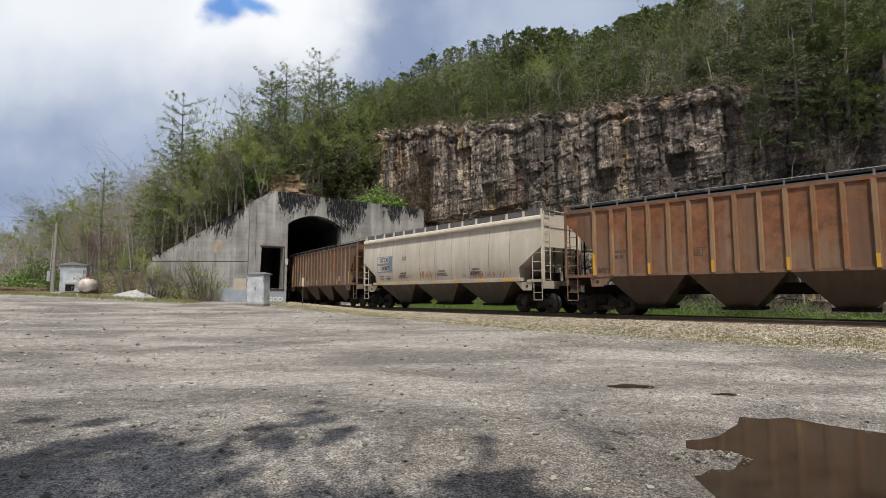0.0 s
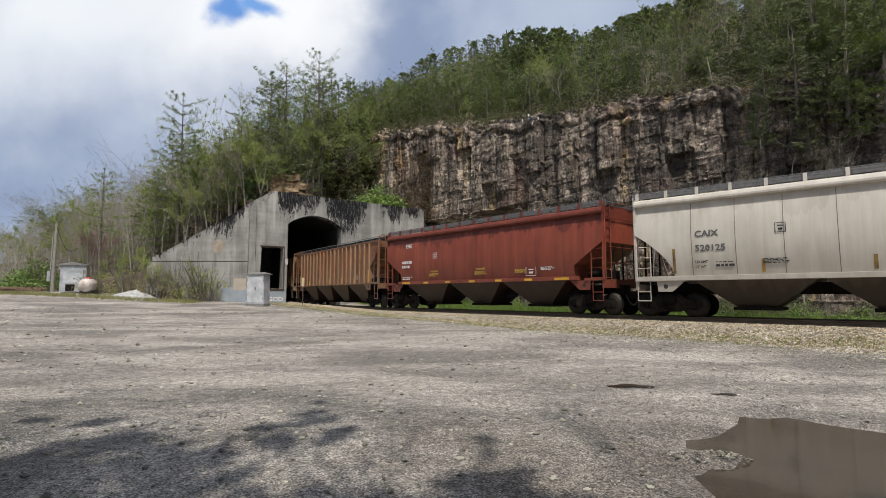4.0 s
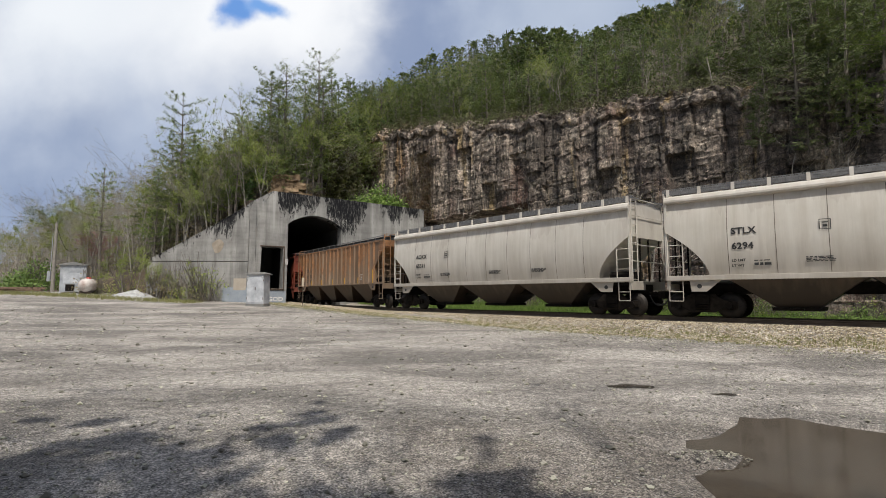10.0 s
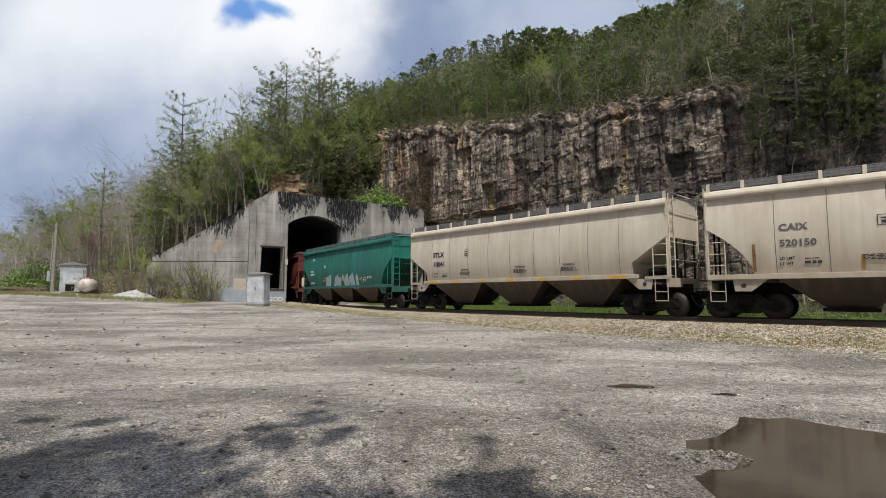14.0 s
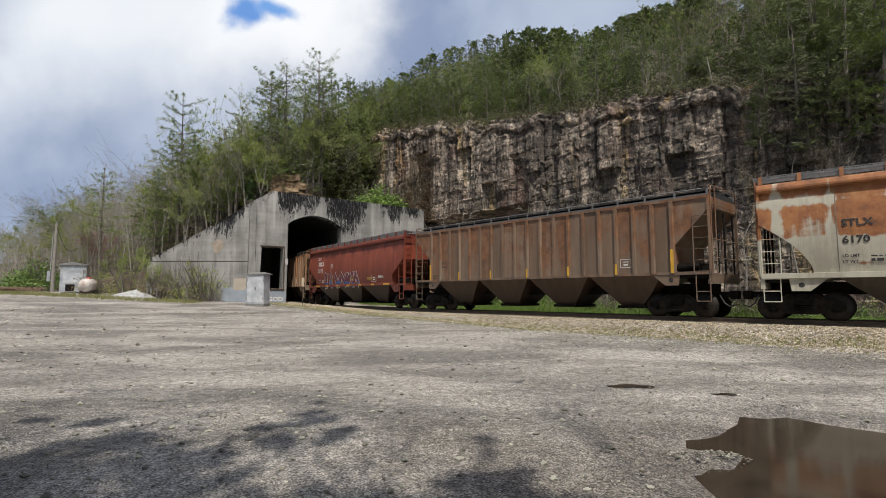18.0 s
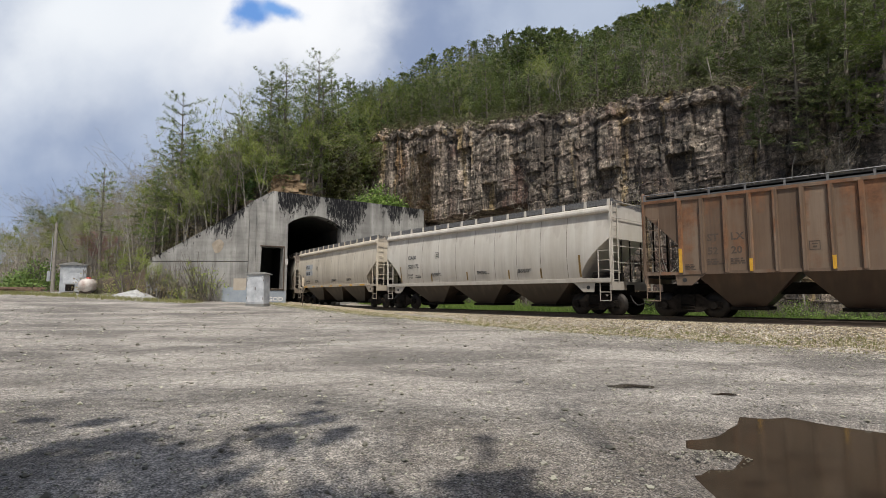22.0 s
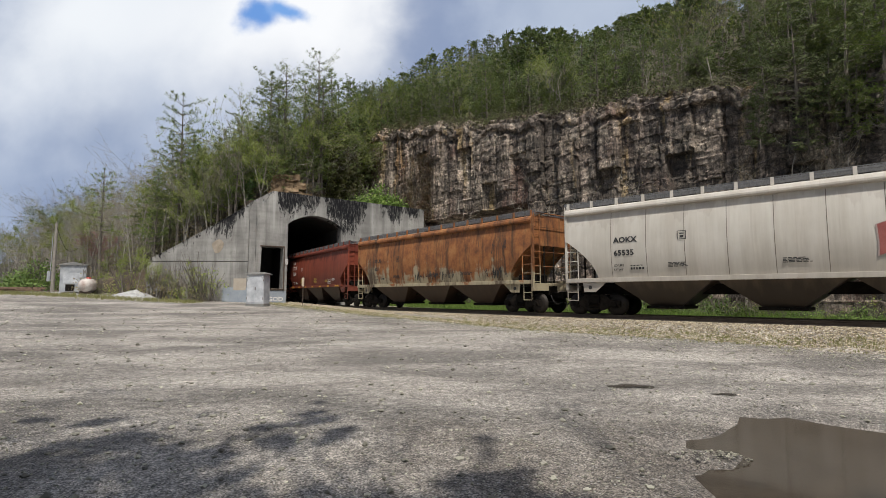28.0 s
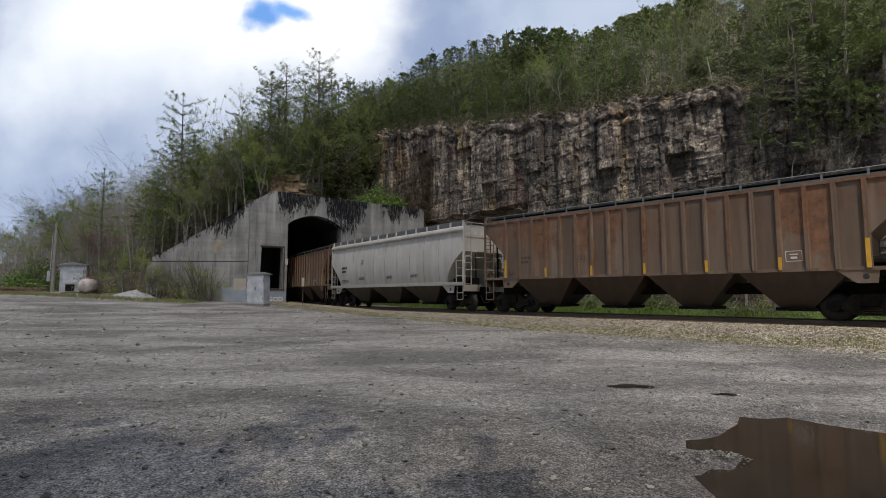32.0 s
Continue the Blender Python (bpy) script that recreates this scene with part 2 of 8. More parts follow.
def concrete_material(name, top, slope, knee, lengths=()):
    """Old board-marked concrete; black algae and painted-in tree shadow hang in ragged lobes from its top edge, which
    falls away beyond the knee.
    """
    m, nt, b = shader(name)
    v = coords(nt)
    base = ramp(nt, noise_of(nt, v, 0.45, 7, 0.6), [(0.3, (0.205, 0.198, 0.185)), (0.5, (0.33, 0.322, 0.303)), (0.7, (0.44, 0.43, 0.40))])
    boards = ramp(nt, noise_of(nt, coords(nt, (0.12, 0.12, 2.2)), 1.0, 4, 0.6), [(0.35, 0.78), (0.6, 1.0)])
    col = mix(nt, 0.7, base, boards, "MULTIPLY")
    streak = ramp(nt, noise_of(nt, coords(nt, (1.0, 1.0, 0.08)), 1.1, 7, 0.7), [(0.42, 0.62), (0.55, 1.0)])
    col = mix(nt, 0.7, col, streak, "MULTIPLY")
    white = ramp(nt, noise_of(nt, coords(nt, (1.4, 1.0, 0.07)), 0.8, 4, 0.5), [(0.64, 0.0), (0.72, 0.45)])
    col = mix(nt, white, col, (0.58, 0.57, 0.54))
    sep = nt.nodes.new("ShaderNodeSeparateXYZ")
    nt.links.new(v, sep.inputs[0])
    edge = maths(nt, "ADD", top, maths(nt, "MULTIPLY", maths(nt, "MINIMUM", maths(nt, "SUBTRACT", sep.outputs["X"], knee), 0.0), slope))
    down = maths(nt, "SUBTRACT", edge, sep.outputs["Z"])
    lobes = maths(nt, "ADD", maths(nt, "MULTIPLY", maths(nt, "SUBTRACT", noise_of(nt, coords(nt, (0.42, 0.0, 0.03)), 1.0, 3, 0.6), 0.5), 7.0), 0.50)
    rag = noise_of(nt, coords(nt, (3.0, 1.0, 0.5)), 1.0, 8, 0.85)
    if lengths:
        # how far the stain and painted tree shadow hang down the wall, in metres
        rag = noise_of(nt, coords(nt, (2.2, 1.0, 0.75)), 1.0, 9, 0.8, 1.2)
        lobes = maths(nt, "MULTIPLY", ramp(nt, maths(nt, "DIVIDE", maths(nt, "ADD", sep.outputs["X"], 5.0), 20.0), [((x + 5) / 20, l / 5) for x, l in lengths], True), 5.0 / 4.2)
    hang = maths(nt, "ADD", maths(nt, "SUBTRACT", lobes, maths(nt, "DIVIDE", down, 4.2)), maths(nt, "MULTIPLY", maths(nt, "SUBTRACT", rag, 0.5), 2.2))
    thin = ramp(nt, noise_of(nt, coords(nt, (9.0, 1.0, 1.1)), 1.0, 6, 0.75, 0.6), [(0.36, 0.25), (0.47, 1.0)])
    col = mix(nt, maths(nt, "MULTIPLY", ramp(nt, hang, [(0.08, 0.0), (0.14, 0.75), (0.22, 1.0)]), thin), col, (0.012, 0.012, 0.014))
    blot = ramp(nt, noise_of(nt, v, 0.9, 5, 0.7), [(0.57, 0.0), (0.66, 0.45)])
    col = mix(nt, blot, col, (0.17, 0.165, 0.152))
    nt.links.new(col, b.inputs["Base Color"])
    b.inputs["Roughness"].default_value = 0.88
    b.inputs["Specular IOR Level"].default_value = 0.2
    bump(nt, b, noise_of(nt, v, 9.0, 8, 0.65), 0.35, 0.03)
    return m


M_LOT = lot_material()
M_ROCK = rock_material()
M_CONC = concrete_material("weathered_concrete", 10.45, 0.65, -2.53, ((-4.0, 0.0), (-2.3, 0.05), (-1.7, 2.3), (0.3, 2.0), (1.9, 1.2), (2.3, 0.1), (2.9, 2.9), (5.2, 3.7), (6.3, 2.6), (7.2, 0.1), (8.1, 0.1), (8.8, 1.4), (10.3, 2.7), (11.2, 1.0), (12.2, 2.0), (13.4, 0.5)))
M_CONC_WING = concrete_material("weathered_wing_concrete", 9.0, 0.58, 0.0, ((-5.0, 0.1), (-3.6, 0.2), (-2.9, 1.3), (-1.7, 2.0), (-0.9, 0.9), (0.0, 0.1)))
M_TANROCK = plain("tan_sandstone", (0.13, 0.085, 0.05), (0.34, 0.24, 0.14), 0.8, 0.9, grain=7, relief=0.6, dist=0.05)
M_BALLAST = ballast_material()
M_SOIL = plain("forest_floor", (0.05, 0.036, 0.025), (0.13, 0.098, 0.063), 0.5, 0.95, grain=6, relief=0.6, dist=0.1)
M_BARK = plain("bark", (0.10, 0.085, 0.07), (0.22, 0.19, 0.16), 3.0, 0.9, grain=25, relief=0.5)
M_PALEBARK = plain("pale_bark", (0.22, 0.20, 0.17), (0.40, 0.37, 0.32), 3.0, 0.9, grain=25, relief=0.4)
M_PINE = leafy("pine_needles", (0.062, 0.102, 0.029), (0.160, 0.215, 0.062), (0.265, 0.31, 0.10))
M_SPRING = leafy("spring_leaves", (0.145, 0.195, 0.040), (0.24, 0.305, 0.068), (0.32, 0.335, 0.10))
M_BUDS = leafy("budding_twigs", (0.20, 0.155, 0.105), (0.30, 0.25, 0.15), (0.30, 0.31, 0.13))
M_VERGE = leafy("bright_verge_green", (0.092, 0.160, 0.034), (0.16, 0.25, 0.056), (0.25, 0.33, 0.098))
M_GREEN = leafy("green_leaves", (0.06, 0.13, 0.03), (0.12, 0.21, 0.05))
M_REDBUD = leafy("pink_blossom", (0.26, 0.12, 0.13), (0.36, 0.18, 0.19))
M_STEEL = plain("rail_steel", (0.10, 0.075, 0.06), (0.16, 0.12, 0.09), 4.0, 0.6, 0.4)
# grimy steel, darkened further to carry the shade under the cars
M_DARK = plain("grimy_shaded_gear", (0.008, 0.007, 0.006), (0.020, 0.016, 0.013), 5.0, 0.75, 0.2)
M_TIE = plain("creosoted_timber", (0.045, 0.035, 0.028), (0.10, 0.08, 0.065), 5.0, 0.9)
M_GRASS = leafy("yellow_green_grass", (0.22, 0.23, 0.07), (0.36, 0.36, 0.14), (0.48, 0.45, 0.26))
M_STONE = leafy("pale_stone", (0.16, 0.15, 0.14), (0.36, 0.345, 0.32), (0.62, 0.60, 0.57))
M_BSTONE = leafy("tan_stone", (0.22, 0.18, 0.135), (0.55, 0.475, 0.375), (0.76, 0.71, 0.62))
M_UNDER = leafy("undergrowth", (0.055, 0.043, 0.028), (0.070, 0.075, 0.030), (0.13, 0.145, 0.050))
M_CEDAR = leafy("dark_needles", (0.058, 0.085, 0.026), (0.115, 0.15, 0.045), (0.19, 0.225, 0.070))


M_REDCEDAR = leafy("brownish_cedar_leaves", (0.045, 0.042, 0.016), (0.085, 0.085, 0.030), (0.12, 0.135, 0.045))
M_VINE = leafy("rusty_brown_vine", (0.085, 0.045, 0.024), (0.15, 0.085, 0.042), (0.13, 0.125, 0.05))


def mud_water():
    m, nt, b = shader("muddy_water")
    col = ramp(nt, noise_of(nt, coords(nt), 0.8, 4), [(0.3, (0.034, 0.025, 0.017)), (0.7, (0.052, 0.040, 0.028))])
    nt.links.new(col, b.inputs["Base Color"])
    b.inputs["Roughness"].default_value, b.inputs["IOR"].default_value = 0.09, 1.33
    b.inputs["Specular IOR Level"].default_value = 0.28
    bump(nt, b, noise_of(nt, coords(nt), 5.0, 3), 0.03, 0.02)
    return m


M_MUD = mud_water()
M_WET = plain("wet_dark_mud", (0.028, 0.023, 0.018), (0.05, 0.041, 0.032), 4, 0.16, grain=30, relief=0.1)
# ---- mesh helpers ----
def part(name, bm, material, parent=None, label=""):
    """Links a bmesh as ONE mesh object under a thing or a part."""
    me = bpy.data.meshes.new(name)
    bm.to_mesh(me)
    bm.free()
    me.materials.append(material)
    ob = new(name, me)
    if parent is not None:
        ob.parent = parent
    if label:
        ob["label"] = label
    return ob


def empty(name, at=(0, 0, 0)):
    ob = new(name)
    ob.empty_display_size = 0.2
    ob.location = at
    return ob


def box(bm, x0, y0, z0, x1, y1, z1):
    vs = [bm.verts.new(p) for p in ((x0, y0, z0), (x1, y0, z0), (x1, y1, z0), (x0, y1, z0),
                                    (x0, y0, z1), (x1, y0, z1), (x1, y1, z1), (x0, y1, z1))]
    for f in ((3, 2, 1, 0), (4, 5, 6, 7), (0, 1, 5, 4), (1, 2, 6, 5), (2, 3, 7, 6), (3, 0, 4, 7)):
        bm.faces.new([vs[i] for i in f])
    return vs


def prism(bm, outline, axis, a, b):
    """A closed outline (u, v) swept along an axis from a to b. axis x: (u, v) = (y, z); y: (x, z); z: (x, y)."""
    def at(u, v, w):
        return (w, u, v) if axis == "x" else (u, w, v) if axis == "y" else (u, v, w)
    lo = [bm.verts.new(at(u, v, a)) for u, v in outline]
    hi = [bm.verts.new(at(u, v, b)) for u, v in outline]
    n = len(outline)
    bm.faces.new(lo[::-1])
    bm.faces.new(hi)
    for i in range(n):
        bm.faces.new((lo[i], lo[(i + 1) % n], hi[(i + 1) % n], hi[i]))


def rod(bm, p, q, r0, r1=None, sides=6):
    """A round bar from p to q."""
    p, q = Vector(p), Vector(q)
    r1 = r0 if r1 is None else r1
    d = (q - p).normalized()
    u = d.orthogonal().normalized()
    w = d.cross(u)
    ring = []
    for c, r in ((p, r0), (q, r1)):
        ring.append([bm.verts.new(c + (u * math.cos(a) + w * math.sin(a)) * r)
                     for a in (2 * math.pi * i / sides for i in range(sides))])
    for i in range(sides):
        j = (i + 1) % sides
        bm.faces.new((ring[0][i], ring[0][j], ring[1][j], ring[1][i]))
    bm.faces.new(ring[0][::-1])
    bm.faces.new(ring[1])


def done(bm):
    bmesh.ops.recalc_face_normals(bm, faces=bm.faces)
    return bm


def soft_shade(ob):
    ob.data.shade_smooth()
    return ob


def grid_mesh(name, rows, material, smoothly=True):
    """A sheet from rows of points."""
    n, m = len(rows), len(rows[0])
    verts = [tuple(p) for row in rows for p in row]
    faces = [(i * m + j, i * m + j + 1, (i + 1) * m + j + 1, (i + 1) * m + j) for i in range(n - 1) for j in range(m - 1)]
    me = bpy.data.meshes.new(name)
    me.from_pydata(verts, [], faces)
    me.materials.append(material)
    if smoothly:
        me.shade_smooth()
    return new(name, me)


# ---- ground ----
def steps(a, b, first, growth):
    out, d = [a], first
    while out[-1] < b:
        out.append(min(out[-1] + d, b))
        d *= growth
    return out


PUDDLE = (4.2, 4.3, 2.15, 2.75)          # centre and half widths of the large puddle
WATER_Z = -0.775


def puddle_depth(x, y):
    """1 in the middle of the hollow, 0 at its uneven shore and beyond."""
    a = math.hypot((x - PUDDLE[0]) / PUDDLE[2], (y - PUDDLE[1]) / PUDDLE[3])
    a += 0.35 * math.exp(-((x - 2.9) ** 2 + (y - 6.5) ** 2) / 0.35) + 0.35 * math.exp(-((x - 5.6) ** 2 + (y - 6.6) ** 2) / 0.5)
    a += 0.10 * noise.noise(Vector((x * 1.1, y * 1.1, 7))) + 0.10 * noise.noise(Vector((x * 3.1, y * 3.1, 8)))
    a += 0.55 * math.exp(-((x - 2.7) ** 2 / 0.20 + (y - 5.15) ** 2 / 0.035))      # spit of stones
    return smooth(1.25, 0.65, a)


def lot_z(x, y):
    z = ground_z(x, y)
    if 0 < y < 12 and abs(x) < 12:
        z -= 0.11 * puddle_depth(x, y)
    if y > 0.5 and math.hypot(x, y) < 40:
        z += 0.012 * noise.noise(Vector((x * 1.3, y * 1.3, 5))) + 0.006 * noise.noise(Vector((x * 5, y * 5, 6)))
    return z


def build_ground():
    xs = [-x for x in steps(0, 900, 0.14, 1.035)][::-1][:-1] + steps(0, 900, 0.14, 1.035)
    ys = [-y for y in steps(0, 900, 1.0, 1.2)][::-1][:-1] + steps(0, 900, 0.14, 1.032)
    rows = []
    for y in ys:
        row = []
        for x in xs:
            z = lot_z(x, y)
            if 8 < x + 0.95 * y < 75 and abs(x) < 260 and abs(y) < 260:
                d, s = track_dist(x, y)
                if -6.0 < d < 6.0 and s < 48:
                    z = min(z, mixv(-0.85, z, smooth(2.3, 4.2, abs(d))))
            row.append((x, y, z))
        rows.append(row)
    ob = grid_mesh("ground", rows, M_LOT)
    tagged(ob, "grey gravel yard with dark damp patches and pale stones", "ground", kind="structure")
    # standing water
    bm = bmesh.new()
    n = 64
    c = bm.verts.new((PUDDLE[0], PUDDLE[1], WATER_Z))
    ring = []
    for i in range(n):
        a = 2 * math.pi * i / n
        ring.append(bm.verts.new((PUDDLE[0] + PUDDLE[2] * 1.35 * math.cos(a), PUDDLE[1] + PUDDLE[3] * 1.35 * math.sin(a), WATER_Z)))
    for i in range(n):
        bm.faces.new((c, ring[i], ring[(i + 1) % n]))
    tagged(part("puddle", bm, M_MUD), "muddy brown puddle in the gravel yard", "puddle", kind="structure")
    for x, y, w, h in ((3.19, 8.85, 0.40, 0.16), (4.45, 8.2, 0.18, 0.09)):
        bm = bmesh.new()
        pts = []
        for i in range(24):
            a = 2 * math.pi * i / 24
            r = 1 + 0.2 * math.sin(3 * a + x) + 0.12 * math.sin(5 * a)
            px, py = x + w * r * math.cos(a), y + h * r * math.sin(a)
            pts.append(bm.verts.new((px, py, lot_z(x, y) + 0.008)))
        bm.faces.new(pts)
        tagged(part("puddle", bm, M_WET), "small dark puddle in the gravel yard", "puddle", kind="structure")


def scatter_stones(name, label, spots, material, seed, kind="stuff"):
    """Many angular stones in one mesh; spots: x, y, z, size."""
    rng = np.random.RandomState(seed)
    base = np.array([(1, 0, 0), (-1, 0, 0), (0, 1, 0), (0, -1, 0), (0, 0, 1), (0, 0, -1), (.6, .6, .5), (-.6, .6, .45), (.6, -.6, .5), (-.6, -.6, .4)], float)
    tri = np.array([(4, 0, 6), (4, 6, 2), (4, 2, 7), (4, 7, 1), (4, 1, 9), (4, 9, 3), (4, 3, 8), (4, 8, 0), (6, 0, 2), (7, 2, 1), (9, 1, 3), (8, 3, 0), (5, 2, 0), (5, 1, 2), (5, 3, 1), (5, 0, 3)])
    n = len(spots)
    spots = np.array(spots, float)
    sh = base[None] * rng.uniform(0.65, 1.25, (n, 10, 1)) * rng.uniform(0.6, 1.2, (n, 1, 3)) * np.array((1, 1, 0.7))
    a = rng.uniform(0, 6.28, n)
    c, s = np.cos(a)[:, None], np.sin(a)[:, None]
    x, y = sh[..., 0] * c - sh[..., 1] * s, sh[..., 0] * s + sh[..., 1] * c
    v = np.stack([x, y, sh[..., 2]], -1) * spots[:, 3][:, None, None] + spots[:, None, :3]
    f = tri[None] + (np.arange(n) * 10)[:, None, None]
    me = bpy.data.meshes.new(name)
    me.from_pydata(v.reshape(-1, 3).tolist(), [], f.reshape(-1, 3).tolist())
    me.materials.append(material)
    return tagged(new(name, me), label, name.replace("_", " "), kind=kind)


def scatter_blades(name, label, spots, material, seed):
    """Tufts of grass blades in one mesh; spots: x, y, z, height."""
    rng = random.Random(seed)
    verts, faces = [], []
    for x, y, z, h in spots:
        for _ in range(5):
            a, t = rng.uniform(0, 6.28), rng.uniform(0.1, 0.6) * h
            bx, by = x + rng.uniform(-.06, .06), y + rng.uniform(-.06, .06)
            dx, dy = math.cos(a), math.sin(a)
            k = len(verts)
            w = 0.006 + 0.004 * rng.random()
            verts += [(bx - dy * w, by + dx * w, z - 0.02), (bx + dy * w, by - dx * w, z - 0.02), (bx + dx * t * 0.5 + dy * w * .7, by + dy * t * 0.5 - dx * w * .7, z + h * 0.6), (bx + dx * t, by + dy * t, z + h * rng.uniform(0.8, 1.1))]
            faces += [(k, k + 1, k + 2), (k, k + 2, k + 3)]
    me = bpy.data.meshes.new(name)
    me.from_pydata(verts, [], faces)
    me.materials.append(material)
    return tagged(new(name, me), label, "grass", kind="stuff")


def bed_z(d):
    """Height of the ballast bed d metres from the centre line."""
    prof = ((-6.0, -1.0), (-4.9, -0.80), (-3.9, -0.60), (-3.2, -0.46), (-2.3, -0.24), (-1.6, -0.19), (1.6, -0.19))
    for (a, za), (b, zb) in zip(prof, prof[1:]):
        if a <= d <= b:
            return mixv(za, zb, (d - a) / (b - a))
    return -0.8


def build_litter():
    rng = random.Random(21)
    spots = []
    for _ in range(17000):
        y = 3.0 + 30 * rng.random() ** 1.7
        x = (rng.random() - 0.5) * 2.0 * y * 0.95
        if puddle_depth(x, y) > 0.25:
            continue
        if track_dist(x, y)[0] > -4.4:
            continue
        size = 0.007 + 0.013 * rng.random() ** 2 + (0.035 * rng.random() if rng.random() < 0.07 else 0)
        spots.append((x, y, lot_z(x, y) + size * 0.2, size * (0.7 + y * 0.06)))
    for _ in range(120):                                       # the stony spit in the puddle
        x, y = 2.75 + rng.gauss(0, 0.26), 5.15 + rng.gauss(0, 0.12)
        spots.append((x, y, lot_z(x, y) + 0.005, rng.uniform(0.007, 0.02)))
    for _ in range(6000):                                      # pale chippings along the ballast
        p = track_point(-3 + 46 * rng.random() ** 1.3, -4.2 - abs(rng.gauss(0, 1.2)))
        spots.append((p.x, p.y, lot_z(p.x, p.y) + 0.005, rng.uniform(0.012, 0.030)))
    scatter_stones("gravel_stones", "loose pale gravel stones strewn over the yard", spots, M_STONE, 2)
    spots = []
    for _ in range(32000):
        s = -3 + 54 * rng.random() ** 1.3
        d = -1.1 - 3.1 * rng.random()
        p = track_point(s, d)
        z = bed_z(d)
        z = max(z, ground_z(p.x, p.y) + 0.01)
        spots.append((p.x, p.y, z + 0.012, rng.uniform(0.018, 0.042)))
    scatter_stones("ballast_stones", "tan and grey crushed ballast stones beside the rail", spots, M_BSTONE, 3)
    spots = []
    for _ in range(3600):
        s = -3 + 50 * rng.random() ** 1.2
        d = -3.7 + rng.gauss(0, 0.5)
        p = track_point(s, d)
        spots.append((p.x, p.y, max(bed_z(d), ground_z(p.x, p.y)), rng.uniform(0.04, 0.12)))
    for _ in range(1500):                                      # strip before the scrub
        x = -20 - 20 * rng.random()
        y = 41.5 + rng.gauss(0, 0.8) + max(0, (-24 - x) * 0.12)
        spots.append((x, y, ground_z(x, y), rng.uniform(0.12, 0.35)))
    scatter_blades("grass_fringe", "thin yellow-green grass along the edge of the ballast", spots, M_GRASS, 4)
    spots = []
    for _ in range(9000):                                      # green verge behind the train
        s = -4 + 46 * rng.random()
        p = track_point(s, 3.2 + 4.5 * rng.random())
        spots.append((p.x, p.y, ground_z(p.x, p.y), rng.uniform(0.2, 0.6)))
    scatter_blades("verge_grass", "lush green grass on the verge beyond the rails", spots, M_VERGE, 5)


def build_track():
    prof = [(-4.9, -0.80), (-3.9, -0.60), (-3.2, -0.46), (-2.3, -0.24), (-1.6, -0.19), (1.6, -0.19), (2.3, -0.24), (3.8, -0.60)]
    rows = []
    ss = [x * 0.4 for x in range(-40, 130)]
    ss = [-160, -100, -60, -30] + ss + [56, 65, 80, 110]
    for off, z in prof:
        row = []
        for s in ss:
            p = track_point(s, off)
            zz = z + 0.03 * noise.noise(Vector((s * 2, off * 3, 0)))
            if abs(off) > 3:
                zz = max(zz, ground_z(p.x, p.y) + (0.012 if abs(off) < 4.5 else -0.05))
            row.append((p.x, p.y, zz))
        rows.append(row)
    tagged(grid_mesh("ballast_bed", rows, M_BALLAST), "tan and grey crushed stone ballast under the rails", "ballast", kind="structure")
    bm = bmesh.new()
    box(bm, -1.28, -0.11, -0.30, 1.28, 0.11, -0.172)
    tie = part("sleeper", done(bm), M_TIE)
    for k in range(-30, 96):
        p = track_point(k * 0.53)
        a = side_point(k * 0.53)[2]
        m = pose(p.x, p.y, 0, 0, 0, -math.degrees(a))
        ob = tie if k == -30 else copy_thing(tie, m)
        ob.matrix_basis = m
        tagged(ob, "dark creosoted timber sleeper in the ballast", "sleeper", "sleepers under the rails", "structure")
    # rails
    for off, name in ((-0.76, "rail"), (0.76, "rail")):
        prof = [(-0.036, 0.0), (0.036, 0.0), (0.036, -0.04), (0.01, -0.055), (0.01, -0.14), (0.07, -0.16), (0.07, -0.172),
                (-0.07, -0.172), (-0.07, -0.16), (-0.01, -0.14), (-0.01, -0.055), (-0.036, -0.04)]
        rows = []
        for s in [-160, -80, -40] + list(range(-20, 66, 3)) + [80, 110]:
            rows.append([track_point(s, off + u, w) for u, w in prof + prof[:1]])
        tagged(grid_mesh(name, rows, M_STEEL, False), "rusty brown steel rail on timber sleepers", "rail", "rails", "structure")


build_ground()
build_track()
build_litter()
# ---- tunnel portal ----
PX, PY, PA = side_point(45.0)


def portal_matrix():
    """Local x runs along the face to the far side, y into the hill, z up."""
    return pose(PX, PY, 0, 0, 0, -math.degrees(PA))


def arch_outline(x0, x1, spring, rise, base, n=10):
    pts = [(x0, base), (x0, spring)]
    for i in range(1, n):
        t = i / n
        pts.append((x0 + (x1 - x0) * t, spring + rise * math.sin(math.pi * t) ** 0.8))
    return pts + [(x1, spring), (x1, base)]


def strip_wall(bm, lower, upper, y0, y1):
    """A wall between two chains of (x, z) of equal length, from y0 to y1 in depth."""
    n = len(lower)
    f = [[bm.verts.new((x, y0, z)) for x, z in chain] for chain in (lower, upper)]
    b = [[bm.verts.new((x, y1, z)) for x, z in chain] for chain in (lower, upper)]
    for i in range(n - 1):
        bm.faces.new((f[0][i], f[0][i + 1], f[1][i + 1], f[1][i]))
        bm.faces.new((b[0][i + 1], b[0][i], b[1][i], b[1][i + 1]))
        bm.faces.new((f[0][i + 1], f[0][i], b[0][i], b[0][i + 1]))
        bm.faces.new((f[1][i], f[1][i + 1], b[1][i + 1], b[1][i]))
    for i in (0, n - 1):
        bm.faces.new((f[0][i], f[1][i], b[1][i], b[0][i]))


